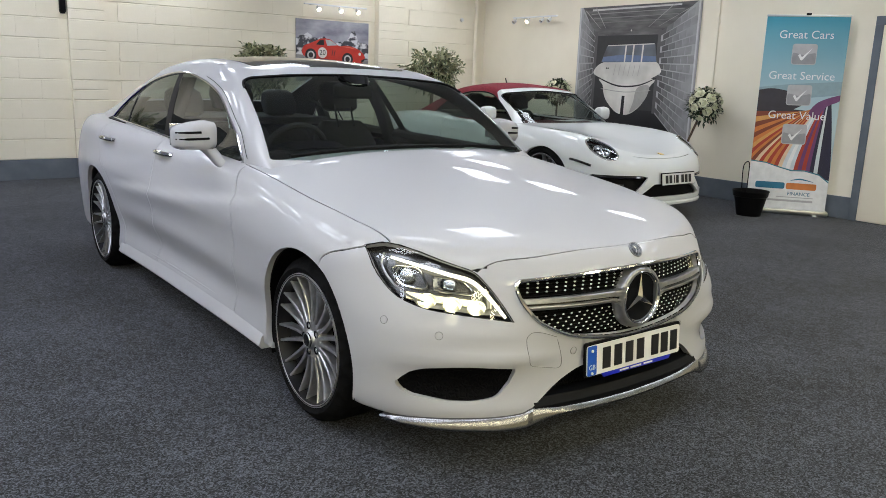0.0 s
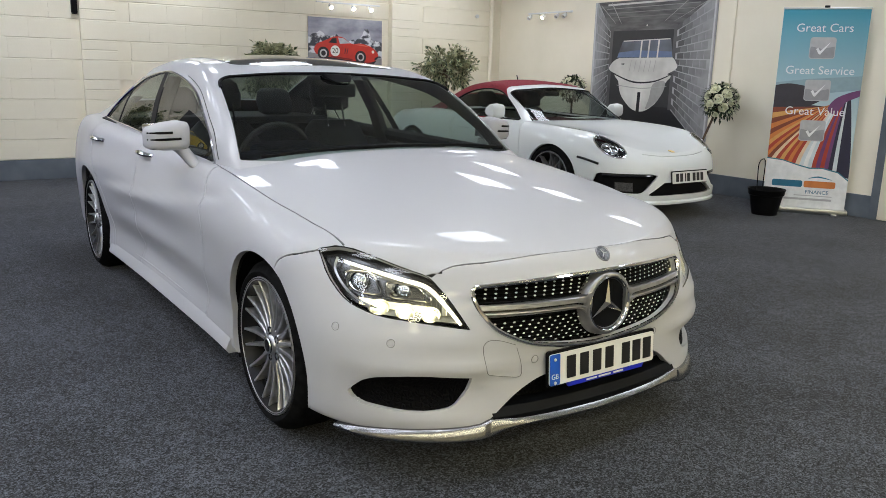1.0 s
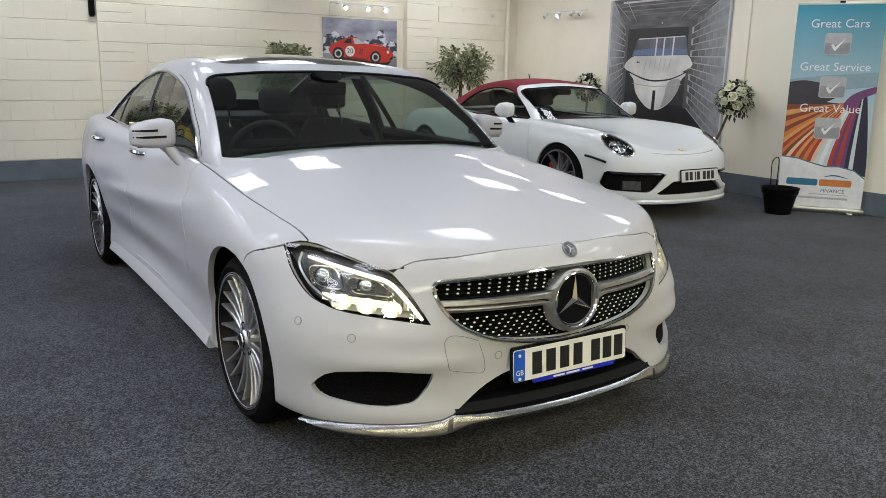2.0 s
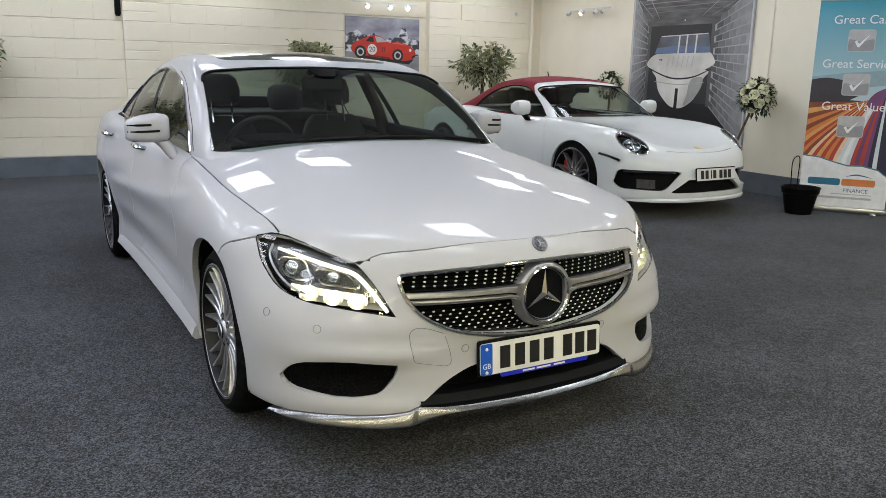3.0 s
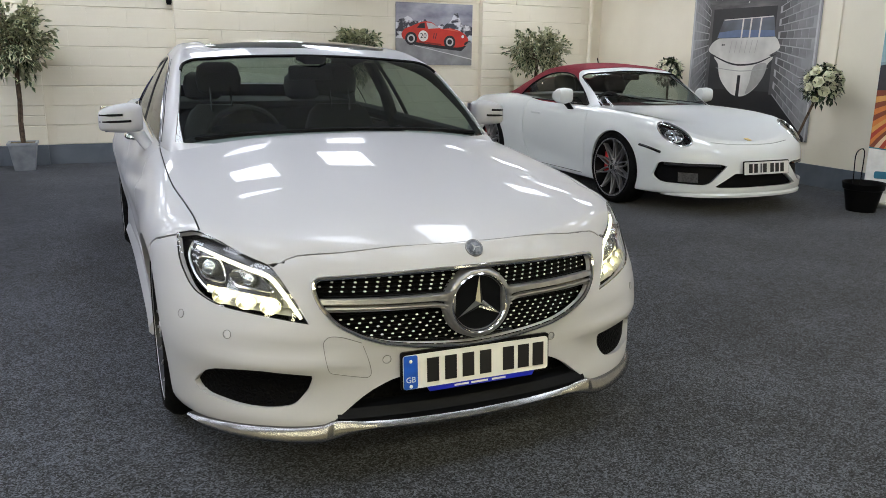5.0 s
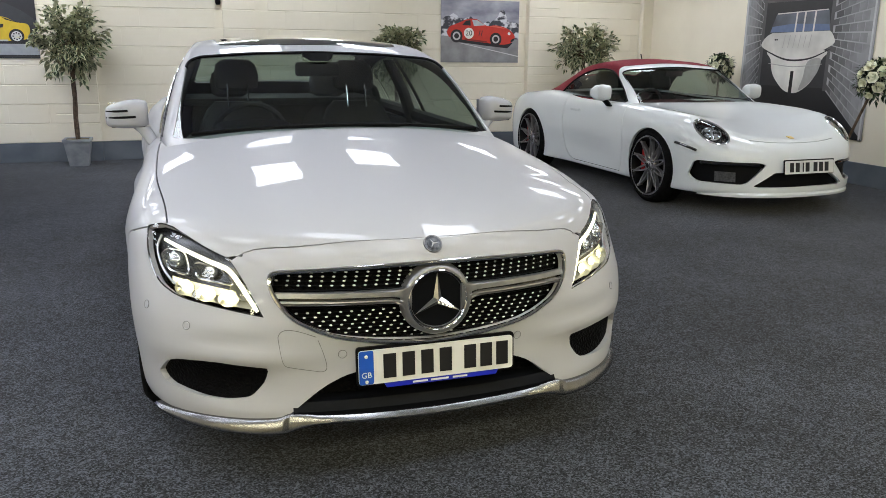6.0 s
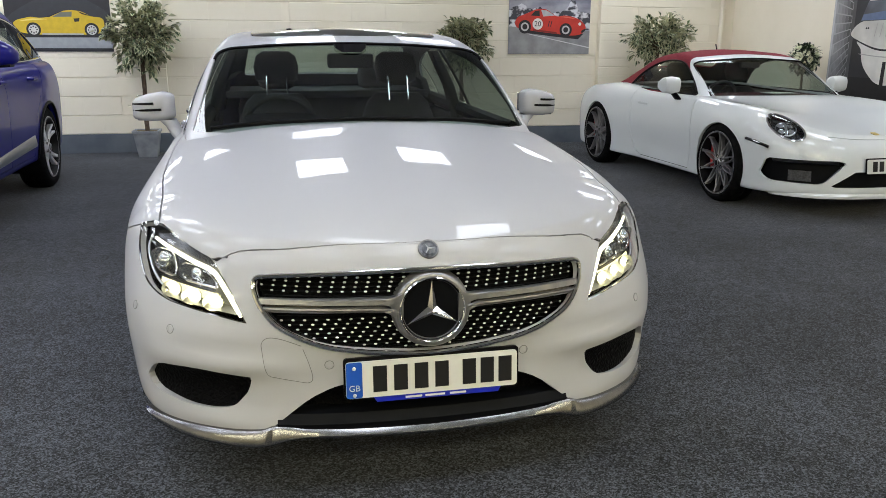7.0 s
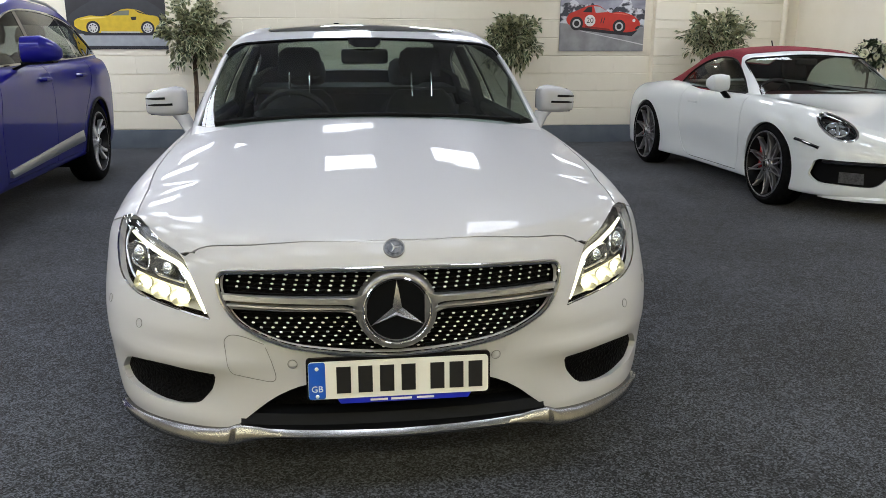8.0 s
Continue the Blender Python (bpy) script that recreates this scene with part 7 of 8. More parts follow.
def yellow_car_picture():
    t = thing("wall_picture", pose(-0.6, BACK - 0.012, 1.69), "dark print of a yellow sports car on a grey road", "picture", "car pictures")
    w, h = 0.595, 0.44
    part("sheet", box((2 * w, 0.008, 2 * h), (0, 0, 0)), picture("print night", (0.02, 0.02, 0.024)), t, smooth=False)
    layer(t, "road", [(-w, -0.40), (w, -0.40), (w, -0.262), (-w, -0.255)], 0.005, picture("print road", (0.32, 0.34, 0.36)))
    layer(t, "horizon_glow", flow([(-w + 0.02, -0.1), (-0.2, 0.18), (0.2, 0.22), (w - 0.02, 0.0), (0.3, -0.1)], True, 5), 0.0048, picture("print dusk", (0.03, 0.032, 0.038)))
    dark, yel = picture("print black", (0.012, 0.012, 0.014)), picture("print yellow", (0.62, 0.43, 0.02))
    layer(t, "car_shadow", [(-0.46, -0.22), (0.55, -0.22), (0.5, -0.272), (-0.4, -0.275)], 0.0058, dark)
    body = flow([(-0.51, -0.12), (-0.50, -0.095), (-0.46, -0.07), (-0.38, -0.05), (-0.31, -0.036), (-0.22, -0.045), (-0.14, -0.038), (-0.05, 0.0), (0.045, 0.034), (0.14, 0.048), (0.21, 0.042), (0.28, 0.025), (0.38, -0.022), (0.485, -0.04), (0.515, -0.09), (0.505, -0.17), (0.43, -0.228), (0.10, -0.242), (-0.15, -0.244), (-0.39, -0.226), (-0.50, -0.175)], True, 4)
    layer(t, "yellow_car", body, 0.0066, yel, "yellow sports car")
    layer(t, "car_window", [(-0.07, -0.035), (0.03, 0.022), (0.16, 0.03), (0.15, -0.03)], 0.0072, picture("print glass dark", (0.16, 0.17, 0.13)))
    layer(t, "car_screen", [(-0.15, -0.036), (0.04, 0.034), (0.055, 0.034), (-0.10, -0.036)], 0.0072, dark)
    layer(t, "car_louvre", [(0.22, 0.038), (0.40, -0.03), (0.43, -0.036), (0.27, 0.002)], 0.0072, dark)
    layer(t, "door_intake", [(0.17, -0.05), (0.24, -0.045), (0.23, -0.085), (0.18, -0.09)], 0.0072, dark)
    layer(t, "car_sill", [(-0.2, -0.225), (0.27, -0.225), (0.27, -0.243), (-0.2, -0.243)], 0.0072, picture("print silver", (0.4, 0.4, 0.4)))
    layer(t, "wing_gloss", flow([(-0.44, -0.085), (-0.30, -0.055), (-0.12, -0.06), (-0.30, -0.075)], True, 4), 0.0072, picture("print pale yellow", (0.78, 0.62, 0.16)))
    for x in (-0.29, 0.366):
        layer(t, "car_wheel", disc_pts(x, -0.182, 0.082), 0.0076, dark)
        layer(t, "car_wheel_rim", disc_pts(x, -0.184, 0.058), 0.0082, picture("print rim", (0.55, 0.55, 0.55)))
        for k in range(8):
            a = k * math.pi / 4
            layer(t, "rim_hole", disc_pts(x + 0.038 * math.cos(a), -0.184 + 0.038 * math.sin(a), 0.009, 8), 0.0088, dark)


red_car_picture()
yellow_car_picture()


# ---- garage print with a boat, on the plaster wall (x of the print runs along the wall) ----
def boat_print():
    t = thing("wall_banner", pose(RIGHT - 0.012, 7.18, 1.42, 0, 0, -90), "large wrinkled print of a white motorboat in a block-walled garage", "banner")
    w, h = 1.02, 0.95
    grey = mottle(material("print mortar", (0.24, 0.24, 0.25), 0.4), (0.30, 0.30, 0.305), (0.42, 0.42, 0.425), 2.5)
    tones = [mottle(material("print block", (v, v, v), 0.4), (0.85 * v, 0.85 * v, 0.87 * v), (1.12 * v, 1.12 * v, 1.15 * v), 6.0) for v in (0.09, 0.15, 0.205, 0.25, 0.28)]
    white = mottle(material("print boat white", (0.7, 0.68, 0.62), 0.4), (0.50, 0.49, 0.45), (0.74, 0.72, 0.67), 2.6, 3.0)
    ink, blue = picture("print ink", (0.012, 0.012, 0.014)), mottle(material("print boat glass", (0.1, 0.13, 0.2), 0.4), (0.07, 0.075, 0.085), (0.17, 0.19, 0.23), 2.2, 3.0, 0.35, 0.65)
    part("sheet", box((2 * w, 0.006, 2 * h), (0, 0, 0)), grey, t, smooth=False)
    layer(t, "garage_end", [(-0.66, -0.7), (0.40, -0.7), (0.40, 0.66), (-0.66, 0.66)], 0.004, picture("print end wall", (0.03, 0.03, 0.033)))
    layer(t, "garage_floor", [(-w, -h), (w, -h), (0.40, -0.42), (-0.66, -0.42)], 0.0044, ink)
    layer(t, "garage_ceiling", [(-w + 0.06, h), (w - 0.06, h), (0.42, 0.56), (-0.70, 0.56)], 0.0044, mottle(material("print wrinkled ceiling", (0.1, 0.1, 0.1), 0.35), (0.045, 0.045, 0.047), (0.17, 0.165, 0.165), 3.0, 6.0, 0.3, 0.75, (1, 1, 5)))
    layer(t, "ceiling_beam", [(-w + 0.24, h - 0.03), (w - 0.3, h - 0.02), (w - 0.3, h - 0.04), (-w + 0.24, h - 0.055)], 0.005, picture("print beam", (0.55, 0.54, 0.52)))
    for x0, x1, drop in ((-w + 0.10, -0.62, 0.02), (-w + 0.30, -0.52, 0.0), (w - 0.10, 0.38, 0.02), (w - 0.42, 0.22, 0.0)):
        layer(t, "ceiling_track", [(x0, h - drop - 0.02), (x0 + 0.018, h - drop - 0.02), (x1 + 0.006, 0.66), (x1, 0.66)], 0.0051, picture("print track", (0.34, 0.33, 0.32)))
    for k, z in enumerate((0.86, 0.80, 0.74)):
        layer(t, "ceiling_slat", [(-0.80 + 0.05 * k, z), (0.76 - 0.08 * k, z + 0.012), (0.76 - 0.08 * k, z + 0.004), (-0.80 + 0.05 * k, z - 0.010)], 0.0049, picture("print slat", (0.26 - 0.05 * k, 0.255 - 0.05 * k, 0.25 - 0.05 * k)))
    # block side walls, drawn in perspective
    for side, xa, xb in ((1, 0.42, w - 0.04), (-1, -0.68, -w + 0.04)):
        for row in range(15):
            for col in range(5):
                u0, u1 = (col + 0.5 * (row % 2)) / 5.5, (col + 0.95 + 0.5 * (row % 2)) / 5.5
                if u1 > 1:
                    continue
                pts = []
                for u, v in ((u0, row + 0.07), (u1, row + 0.07), (u1, row + 0.93), (u0, row + 0.93)):
                    lo, hi = -0.42 - u * 0.50, 0.60 + u * 0.32
                    pts.append((xa + (xb - xa) * u, lo + (hi - lo) * v / 15))
                layer(t, "printed_block", pts, 0.0046, tones[col])
        layer(t, "inner_shade", [(xa - side * 0.03, -0.45), (xa + side * 0.02, -0.45), (xa + side * 0.02, 0.62), (xa - side * 0.03, 0.62)], 0.0050, tones[0])
    for x in (-w + 0.02, w - 0.035):
        layer(t, "door_frame", [(x - 0.012, -h), (x + 0.012, -h), (x + 0.012, h), (x - 0.012, h)], 0.0054, picture("print frame", (0.55, 0.55, 0.56)))
    def wide(parent, name, pts, depth, mat, label=""):
        return layer(parent, name, [((x + 0.12) * 1.2 - 0.1, z * 0.92) for x, z in pts], depth, mat, label)

    hull = flow([(-0.47, 0.0), (-0.45, -0.12), (-0.41, -0.29), (-0.32, -0.42), (-0.20, -0.52), (-0.05, -0.53), (0.09, -0.43), (0.18, -0.29), (0.23, -0.12), (0.25, 0.0)], True, 4)
    wide(t, "boat_hull", hull, 0.0052, white, "white boat hull")
    wide(t, "rubbing_strake", flow([(-0.53, 0.0), (-0.30, -0.09), (-0.12, -0.115), (0.1, -0.085), (0.31, 0.01), (0.30, -0.005), (0.1, -0.105), (-0.12, -0.138), (-0.30, -0.112), (-0.52, -0.018)], True, 4), 0.0058, ink)
    deck = flow([(-0.60, 0.10), (-0.56, 0.02), (-0.30, -0.07), (-0.12, -0.09), (0.1, -0.06), (0.34, 0.06), (0.36, 0.14), (0.25, 0.25), (-0.1, 0.24), (-0.46, 0.22)], True, 5)
    wide(t, "boat_deck", deck, 0.0064, white)
    wide(t, "boat_screen", [(-0.50, 0.22), (-0.42, 0.46), (0.26, 0.48), (0.30, 0.23)], 0.007, blue, "blue-grey boat windscreen")
    wide(t, "screen_foot", [(-0.49, 0.23), (-0.47, 0.30), (-0.2, 0.33), (0.05, 0.32), (0.28, 0.31), (0.295, 0.235)], 0.0073, picture("print screen blue", (0.13, 0.18, 0.30)))
    wide(t, "hull_shade", flow([(0.06, -0.14), (0.22, -0.10), (0.20, -0.26), (0.10, -0.41), (-0.02, -0.50), (0.02, -0.34)], True, 4), 0.0055, picture("print hull shade", (0.36, 0.35, 0.33)))
    wide(t, "hull_line", flow([(-0.44, -0.17), (-0.12, -0.20), (0.21, -0.165), (0.21, -0.175), (-0.12, -0.212), (-0.44, -0.18)], True, 4), 0.0056, picture("print hull line", (0.4, 0.39, 0.37)))
    for x in (-0.41, -0.385):
        wide(t, "deck_vent", disc_pts(x, 0.135, 0.011, 10), 0.0072, ink)
    for x in (-0.16, -0.05, 0.08):
        wide(t, "screen_bar", [(x, 0.22), (x + 0.02, 0.22), (x + 0.03, 0.47), (x + 0.01, 0.47)], 0.0076, white)
    wide(t, "screen_top", [(-0.41, 0.455), (0.25, 0.475), (0.25, 0.488), (-0.41, 0.468)], 0.0076, white)
    for k in range(6):
        x = -0.30 + 0.07 * k
        wide(t, "deck_rib", [(x, 0.03), (x + 0.006, 0.03), (x + 0.03, 0.19), (x + 0.022, 0.19)], 0.0072, picture("print shade", (0.42, 0.40, 0.37)))
    layer(t, "winch_post", [(-0.15, -0.66), (-0.09, -0.66), (-0.085, -0.24), (-0.135, -0.24)], 0.0072, ink)
    layer(t, "bow_light", disc_pts(-0.06, 0.62, 0.012, 8), 0.0056, white)


boat_print()


# ---- roller banner ----
def roller_banner():
    t = thing("roller_banner", pose(8.185, 4.61, 0, 0, 0, -54.5), "roll-up finance advertising banner with three grey ticked boxes", "banner")
    w, z0, z1 = 0.405, 0.05, 2.10
    teal = material("banner print", (0.2, 0.45, 0.55), 0.4)
    tc, sep, ramp = node(teal, "ShaderNodeTexCoord"), node(teal, "ShaderNodeSeparateXYZ"), node(teal, "ShaderNodeValToRGB")
    mr = node(teal, "ShaderNodeMapRange")
    mr.inputs[1].default_value, mr.inputs[2].default_value = 0.9, 2.06
    ramp.color_ramp.elements[0].color, ramp.color_ramp.elements[1].color = (0.55, 0.66, 0.70, 1), (0.04, 0.30, 0.42, 1)
    wire(teal, tc, "Object", sep, 0)
    wire(teal, sep, "Z", mr, 0)
    wire(teal, mr, 0, ramp, 0)
    wire(teal, ramp, "Color", teal.node_tree.nodes["Principled BSDF"], "Base Color")
    part("sheet", box((2 * w, 0.002, z1 - z0), (0, 0, (z0 + z1) / 2)), teal, t, "teal sky and light-trail print", smooth=False)
    ink = {k: picture("banner " + k, c) for k, c in {"hill": (0.035, 0.032, 0.045), "orange": (0.62, 0.20, 0.05), "amber": (0.66, 0.33, 0.10), "ember": (0.22, 0.05, 0.025), "red": (0.42, 0.05, 0.03), "purple": (0.16, 0.05, 0.16), "navy": (0.02, 0.02, 0.05), "pale": (0.62, 0.68, 0.72), "haze": (0.26, 0.38, 0.44), "glow": (0.75, 0.55, 0.38), "white": (0.78, 0.79, 0.80), "grey": (0.30, 0.30, 0.32), "light": (0.46, 0.46, 0.48), "rule": (0.05, 0.20, 0.27), "blue": (0.02, 0.16, 0.27), "flame": (0.66, 0.22, 0.06)}.items()}

    def lay(name, pts, k, d, label=""):
        pts = [(min(max(x, -w + 0.001), w - 0.001), z) for x, z in pts]
        return layer(t, name, pts, d, ink[k], label)

    lay("horizon", [(-w, 1.36), (-0.1, 1.40), (w, 1.44), (w, 1.30), (-w, 1.20)], "haze", 0.0018)
    lay("hill", flow([(-w, 1.33), (-0.25, 1.35), (0.0, 1.30), (0.12, 1.24), (-0.1, 1.10), (-w, 0.95)], False, 5), "hill", 0.0022, "dark hillside")
    shades = ["hill", "ember", "amber", "ember", "orange", "ember", "orange", "amber", "red", "orange", "ember", "glow", "red", "amber", "red", "orange", "red", "glow", "pale", "white", "pale", "red", "purple", "red", "purple", "navy", "pale", "navy", "navy", "navy"]

    def arm(u):
        """A trail from the left edge or the foot of the print up to the far bend."""
        x, z = (-w, 1.16 - 1.75 * u) if u < 0.34 else (-w + 2 * w * (u - 0.34) / 0.66, 0.56 - 0.17 * (u - 0.34) / 0.66)
        ex, ez = 0.10 + 0.22 * u, 1.12 + 0.14 * u
        return [(x + (ex - x) * q ** (0.95 + 0.65 * u), z + (ez - z) * q) for q in np.linspace(0, 1, 9)]
    for k, shade in enumerate(shades):
        lay("light_trail", arm(k / len(shades)) + arm((k + 1) / len(shades))[::-1], shade, 0.0028 + 0.0003 * (k % 3))
    lay("trail_bend", flow([(0.12, 1.10), (0.2, 1.22), (w, 1.30), (w, 1.24), (0.28, 1.17), (0.2, 1.05)], True, 5), "purple", 0.0038)
    lay("white_field", [(-w, 0.055)] + [(w, 0.055)] + [(w, 0.36), (0.3, 0.44), (0.15, 0.475), (0.02, 0.47), (-0.1, 0.50), (-0.25, 0.545), (-w, 0.56)], "white", 0.0042, "white lower field")
    lay("field_rule", [(w, 0.36), (0.3, 0.44), (0.15, 0.475), (0.02, 0.47), (-0.1, 0.50), (-0.25, 0.545), (-w, 0.56), (-w, 0.572), (-0.25, 0.557), (-0.1, 0.512), (0.02, 0.484), (0.15, 0.488), (0.3, 0.453), (w, 0.373)], "rule", 0.0046)
    for txt, z in (("Great Cars", 1.91), ("Great Service", 1.485), ("Great Value", 1.068)):
        lettering("banner_line", txt, 0.118, t, pose(0, -0.0052, z, 90, 0, 0), ink["white"], 0.0003)
    for z in (1.712, 1.286, 0.87):
        lay("tick_box", rounded([(-0.122, z - 0.108), (0.122, z - 0.108), (0.122, z + 0.108), (-0.122, z + 0.108)], 0.03), "light", 0.0050, "grey rounded tick box")
        lay("tick_box_face", rounded([(-0.115, z - 0.1), (0.115, z - 0.1), (0.115, z + 0.02), (0.0, z - 0.01), (-0.115, z + 0.02)], 0.025), "grey", 0.0054)
        lay("tick", [(-0.06, z - 0.01), (-0.04, z + 0.005), (-0.02, z - 0.03), (0.075, z + 0.065), (-0.015, z - 0.065), (-0.03, z - 0.06)], "white", 0.0060, "white tick")
    # the maker's mark as plain strokes
    lay("mark_blue", rounded([(-0.33, 0.272), (-0.03, 0.272), (-0.03, 0.342), (-0.33, 0.342)], 0.02), "blue", 0.0048)
    lay("mark_orange", rounded([(-0.015, 0.272), (0.29, 0.272), (0.29, 0.342), (-0.015, 0.342)], 0.02), "flame", 0.0048)
    lay("mark_swoosh", flow([(0.02, 0.365), (0.12, 0.395), (0.26, 0.36), (0.12, 0.38)], True, 5), "blue", 0.0048)
    lettering("finance_word", "FINANCE", 0.055, t, pose(0.12, -0.005, 0.222, 90, 0, 0), ink["blue"], 0.0003)
    for x0, x1, z, hh in ((-0.1, 0.27, 0.18, 0.008), (-0.25, 0.27, 0.135, 0.022)):
        lay("small_print", [(x0, z), (x1, z), (x1, z + hh), (x0, z + hh)], "light", 0.0048)
    part("base", box((0.86, 0.2, 0.05), (0, 0.02, 0.03), 0.012), SATIN, t, "silver roller base")
    for x in (-0.3, 0.3):
        part("foot", box((0.05, 0.3, 0.012), (x, 0.02, 0.006), 0.003), SATIN, t)
    part("top_rail", box((2 * w + 0.01, 0.02, 0.02), (0, 0.004, z1 + 0.006), 0.004), SATIN, t)
    part("rail_clip", box((0.05, 0.03, 0.025), (0, 0.008, z1 + 0.022), 0.005), BLACK, t)
    part("pole", tube([(0, 0.03, 0.05), (0, 0.02, z1)], 0.012), SATIN, t)


roller_banner()


# ---- bucket with its wire ----
def bucket():
    t = thing("plant_bucket", pose(7.70, 4.74, 0), "black plastic bucket with a bent wire stake in it", "bucket")
    part("shell", lathe([(0.0, 0.0005), (0.0, 0.125), (0.2, 0.165), (0.21, 0.178), (0.25, 0.183), (0.262, 0.19), (0.27, 0.187), (0.262, 0.176), (0.06, 0.13), (0.05, 0.0005)], 40, "z"), BLACK, t, "black ribbed bucket")
    part("wire", tube(flow([(-0.02, 0.09, 0.06), (-0.03, 0.10, 0.35), (-0.03, 0.10, 0.53), (0.07, 0.10, 0.55), (0.075, 0.10, 0.3), (0.07, 0.09, 0.06)], n=4), 0.005), BLACK, t, "thin dark wire stake")
    part("handle", tube(flow([(0.186, 0.0, 0.25), (0.21, 0.0, 0.18), (0.2, 0.02, 0.08), (0.17, 0.03, 0.02)], n=4), 0.004), SATIN, t, "loose wire handle")


bucket()


# ---- spotlight tracks ----
SPOT = material("lit spot bulb", (1, 0.95, 0.85), 0.4, emit=(1.0, 0.88, 0.66), glow=40)


def spot_track(at, turn, spots, length):
    t = thing("spotlight_track", pose(*at, 0, 0, turn), "white ceiling-fed spotlight rail with small lit spots", "spotlight", "spotlight rails")
    part("rail", box((length, 0.03, 0.02), (0, 0, 0), 0.005), TRIMWHITE, t)
    for x in (-length * 0.35, length * 0.35):
        part("bracket", tube([(x, 0, 0), (x, 0.12, 0.0)], 0.008), TRIMWHITE, t)
    for x, lit in spots:
        part("spot_stem", tube([(x, 0, -0.005), (x, -0.02, -0.04)], 0.006), CHROME, t)
        b = lathe([(-0.035, 0.014), (-0.03, 0.022), (0.03, 0.03), (0.036, 0.03), (0.03, 0.026)], 20, "y")
        s = part("spot_shade", b, TRIMWHITE, t)
        s.matrix_basis = pose(x, -0.04, -0.055, 35, 0, 0) @ Matrix.Diagonal((1, -1, 1, 1))
        bulb = part("bulb", lathe([(0.028, 0.0255), (0.032, 0.0005)], 16, "y"), SPOT if lit else CHROME, t)
        bulb.matrix_basis = s.matrix_basis.copy()


spot_track((5.65, BACK - 0.15, 2.275), 0, ((-0.3, 1), (0.05, 1), (0.33, 1)), 1.0)
spot_track((RIGHT - 0.15, 9.0, 2.27), -90, ((-0.1, 1), (-0.4, 0), (0.2, 0), (0.36, 0)), 0.95)

# ---- small fixtures ----
u = thing("wall_fitting", pose(2.10, BACK - 0.04, 2.12), "narrow black vertical wall fitting", "fitting")
part("casing", box((0.065, 0.06, 0.36), (0, 0, 0), 0.008), BLACK, u)
part("end_cap", box((0.05, 0.05, 0.02), (0, 0, -0.185), 0.006), BLACK, u)
u = thing("conduit", pose(RIGHT - 0.012, 5.91, 0), "painted electrical conduit on the plaster wall", "conduit")
part("pipe", tube([(0, 0, 1.2), (0, 0, CEILING)], 0.01, sides=8), PLASTER, u)
for z in (1.5, 2.1, 2.6):
    part("clip", box((0.016, 0.035, 0.02), (0, 0, z), 0.003), PLASTER, u)
u = thing("corner_pipe", pose(8.28, BACK - 0.05, 0), "cream painted vertical pipe beside the corner", "pipe")
part("pipe", tube([(0, 0, 0.24), (0, 0, CEILING)], 0.035, sides=12), CREAM, u)
u = thing("wall_bracket", pose(2.72, BACK - 0.02, 1.31), "old cream painted hinge bracket on the wall", "bracket")
part("plate", box((0.03, 0.012, 0.14), (0, 0, 0), 0.003), CREAM, u)
part("bolt", box((0.012, 0.03, 0.03), (0, -0.01, 0.12), 0.004), CREAM, u)
u = thing("wall_bracket", pose(8.0, BACK - 0.02, 2.25), "small round white sensor on the wall", "sensor")
part("body", lathe([(0, 0.03), (-0.02, 0.028), (-0.03, 0.0005)], 16, "y"), TRIMWHITE, u)
# doorway at the end of the plaster wall
d = tagged(new("door_1"), "cream door in a grey painted frame", "", "", "structure")
d.matrix_basis = pose(RIGHT, 3.51, 0)
for y in (-0.44, 0.49):
    part("jamb", box((0.05, 0.08, 2.02), (-0.02, y, 1.01), 0.004), SKIRT, d)
part("head", box((0.05, 1.01, 0.08), (-0.02, 0.025, 2.06), 0.004), SKIRT, d)
part("leaf", box((0.03, 0.85, 2.005), (-0.018, 0.025, 1.01), 0.003), PLASTER, d)
part("door_handle", tube([(-0.035, -0.32, 1.02), (-0.08, -0.32, 1.02), (-0.08, -0.2, 1.02)], 0.009), SATIN, d)
# ---- blockwork: painted blocks of the back wall and its piers, each a piece of its own ----
def block_mesh(w, h, d, name):
    """A block seen from the front: its face proud, the edges eased."""
    e = 0.006
    me = bpy.data.meshes.new(name)
    v = [(-w / 2, 0, -h / 2), (w / 2, 0, -h / 2), (w / 2, 0, h / 2), (-w / 2, 0, h / 2), (-w / 2, -d + e, -h / 2), (w / 2, -d + e, -h / 2), (w / 2, -d + e, h / 2), (-w / 2, -d + e, h / 2), (-w / 2 + 0.0004, -d, -h / 2 + e), (w / 2 - 0.0004, -d, -h / 2 + e), (w / 2 - 0.0004, -d, h / 2 - e), (-w / 2 + 0.0004, -d, h / 2 - e)]
    f = [(8, 9, 10, 11), (4, 5, 9, 8), (5, 6, 10, 9), (6, 7, 11, 10), (7, 4, 8, 11), (0, 1, 5, 4), (1, 2, 6, 5), (2, 3, 7, 6), (3, 0, 4, 7)]
    me.from_pydata(v, [], f)
    me.materials.append(CREAM)
    return me


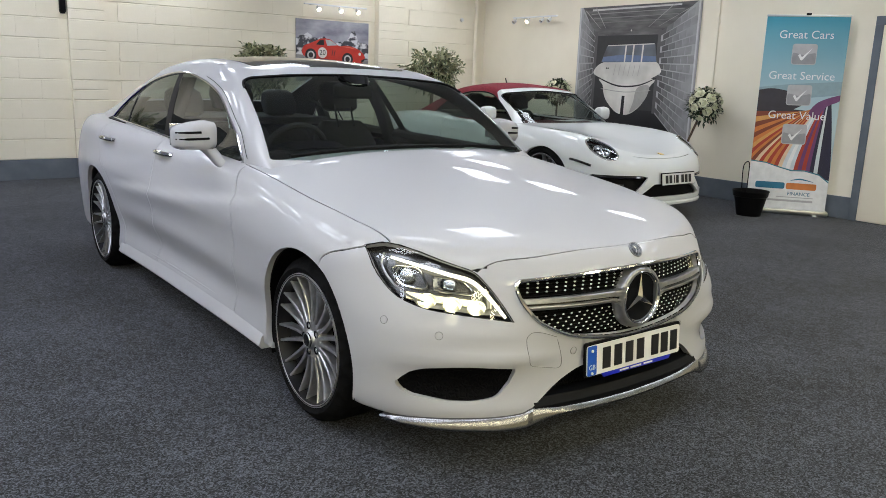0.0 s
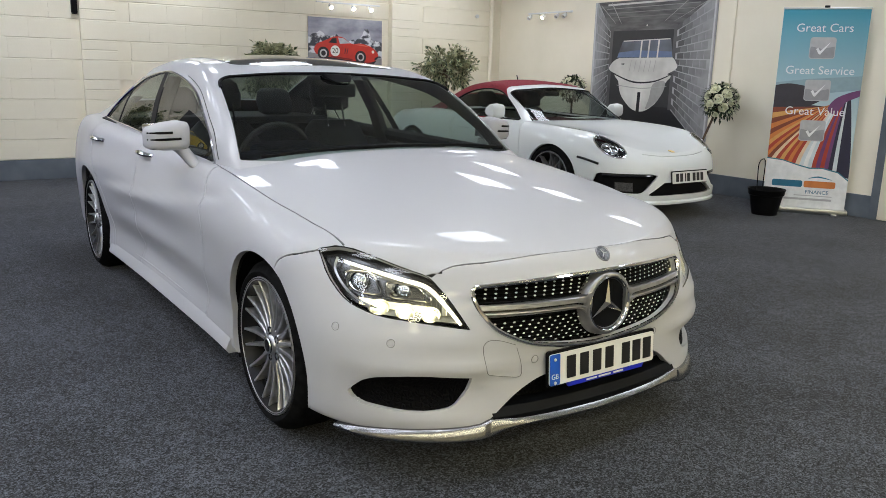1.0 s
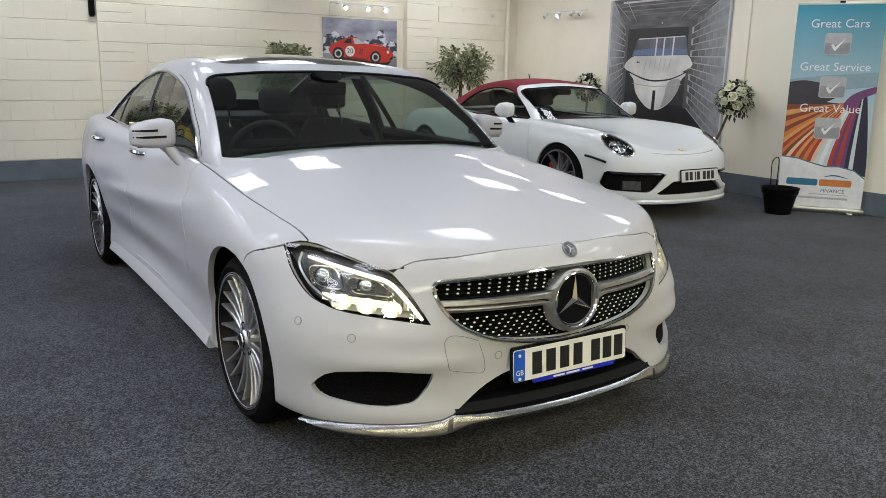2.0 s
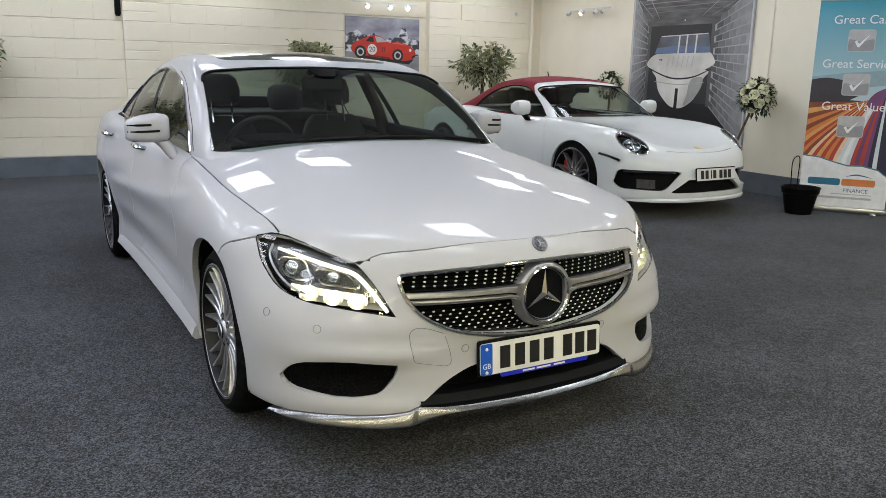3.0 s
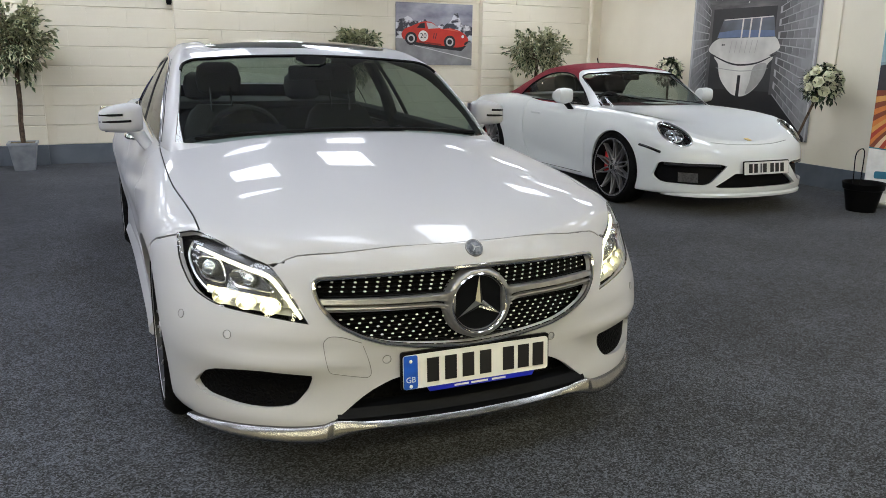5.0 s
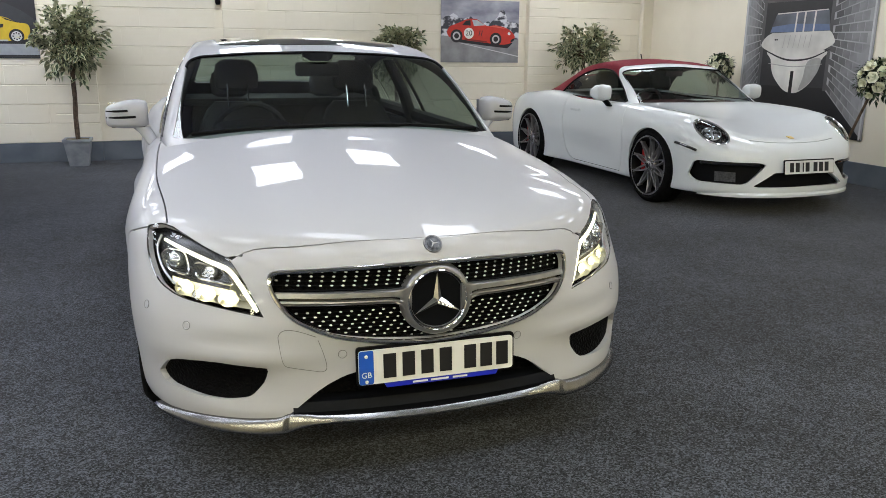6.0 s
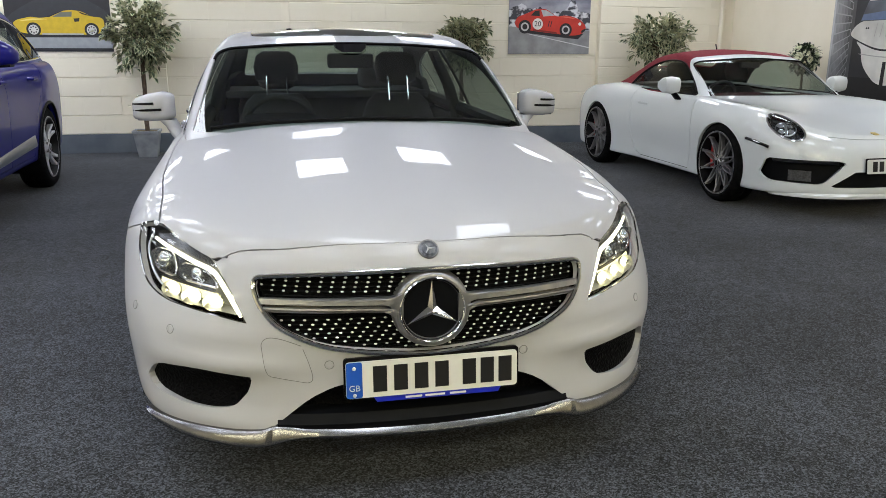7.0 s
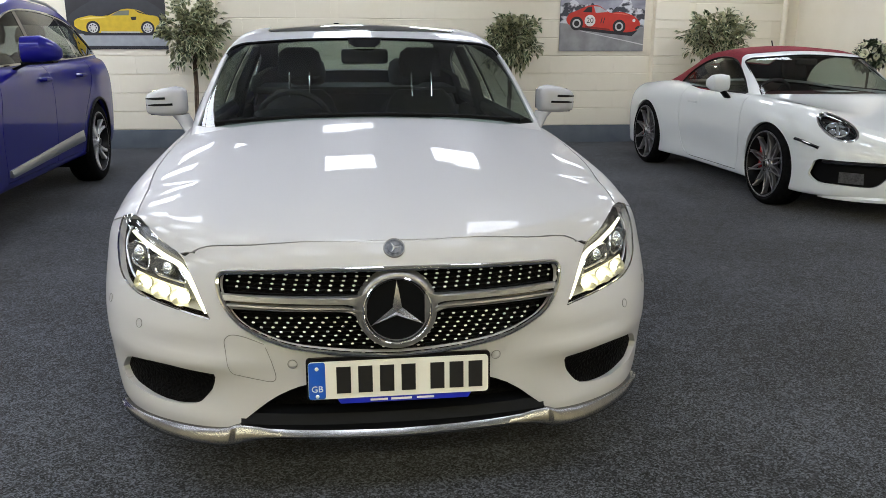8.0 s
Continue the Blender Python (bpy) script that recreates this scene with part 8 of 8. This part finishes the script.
LONG = block_mesh(0.4498, COURSE - 0.005, 0.014, "block")
rnd = random.Random(11)


def lay_block(me, x, z, y, parent):
    b = new("block", me)
    b.parent = parent
    b.location = (x - parent.location.x, y + rnd.uniform(-0.0004, 0.0004) - parent.location.y, z - parent.location.z)
    return b


far = bmesh.new()
for row in range(1, 12):
    z = 0.2365 + (row - 0.5) * COURSE
    if z + COURSE / 2 > CEILING - 0.02:
        break
    x = LEFT - 0.45 + (0.225 if row % 2 else 0)
    while x < RIGHT + 0.2:
        x += 0.45
        if not (0.1 < x < 0.6 or 2.15 < x < 2.54 or 6.39 < x < 6.86):
            if x > -1.9 and z < 2.4 and x < 8.2:
                lay_block(LONG, x, z, BACK + 0.012, wall_back)
            else:
                merge(far, box((0.4485, 0.02, COURSE - 0.007), (x, BACK + 0.008, z)))
tagged(link("wall_back_upper_blocks", far, CREAM, smooth=False), "cream painted blocks high up the wall", "", "", "stuff")
# piers bonded in whole and split courses
for n, (x0, x1) in enumerate(((2.15, 2.55), (6.39, 6.86), (0.105, 0.60))):
    out = (0.055, 0.10, 0.05)[n]
    pier = tagged(link("pier", box((x1 - x0, out + 0.012, CEILING - 0.24), ((x1 + x0) / 2, BACK + 0.006 - out / 2 + 0.003, (CEILING + 0.24) / 2)), CREAM, smooth=False), "cream painted block pier against the wall", "", "", "structure")
    tagged(link("pier_base", box((x1 - x0 + 0.004, out + 0.03, 0.235), ((x1 + x0) / 2, BACK - out / 2 - 0.006, 0.1175), 0.003), SKIRT, smooth=False), "grey painted foot of the pier", "", "", "structure")
    z = 0.2365
    tall, low = block_mesh(x1 - x0 - 0.002, COURSE - 0.007, 0.014, "pier block"), block_mesh(x1 - x0 - 0.002, COURSE / 2 - 0.007, 0.014, "pier split")
    k = 0
    while z < CEILING - 0.25:
        hgt = COURSE if k % 3 == 0 else COURSE / 2
        lay_block(tall if k % 3 == 0 else low, (x0 + x1) / 2, z + hgt / 2, BACK - out + 0.006, pier)
        z += hgt
        k += 1
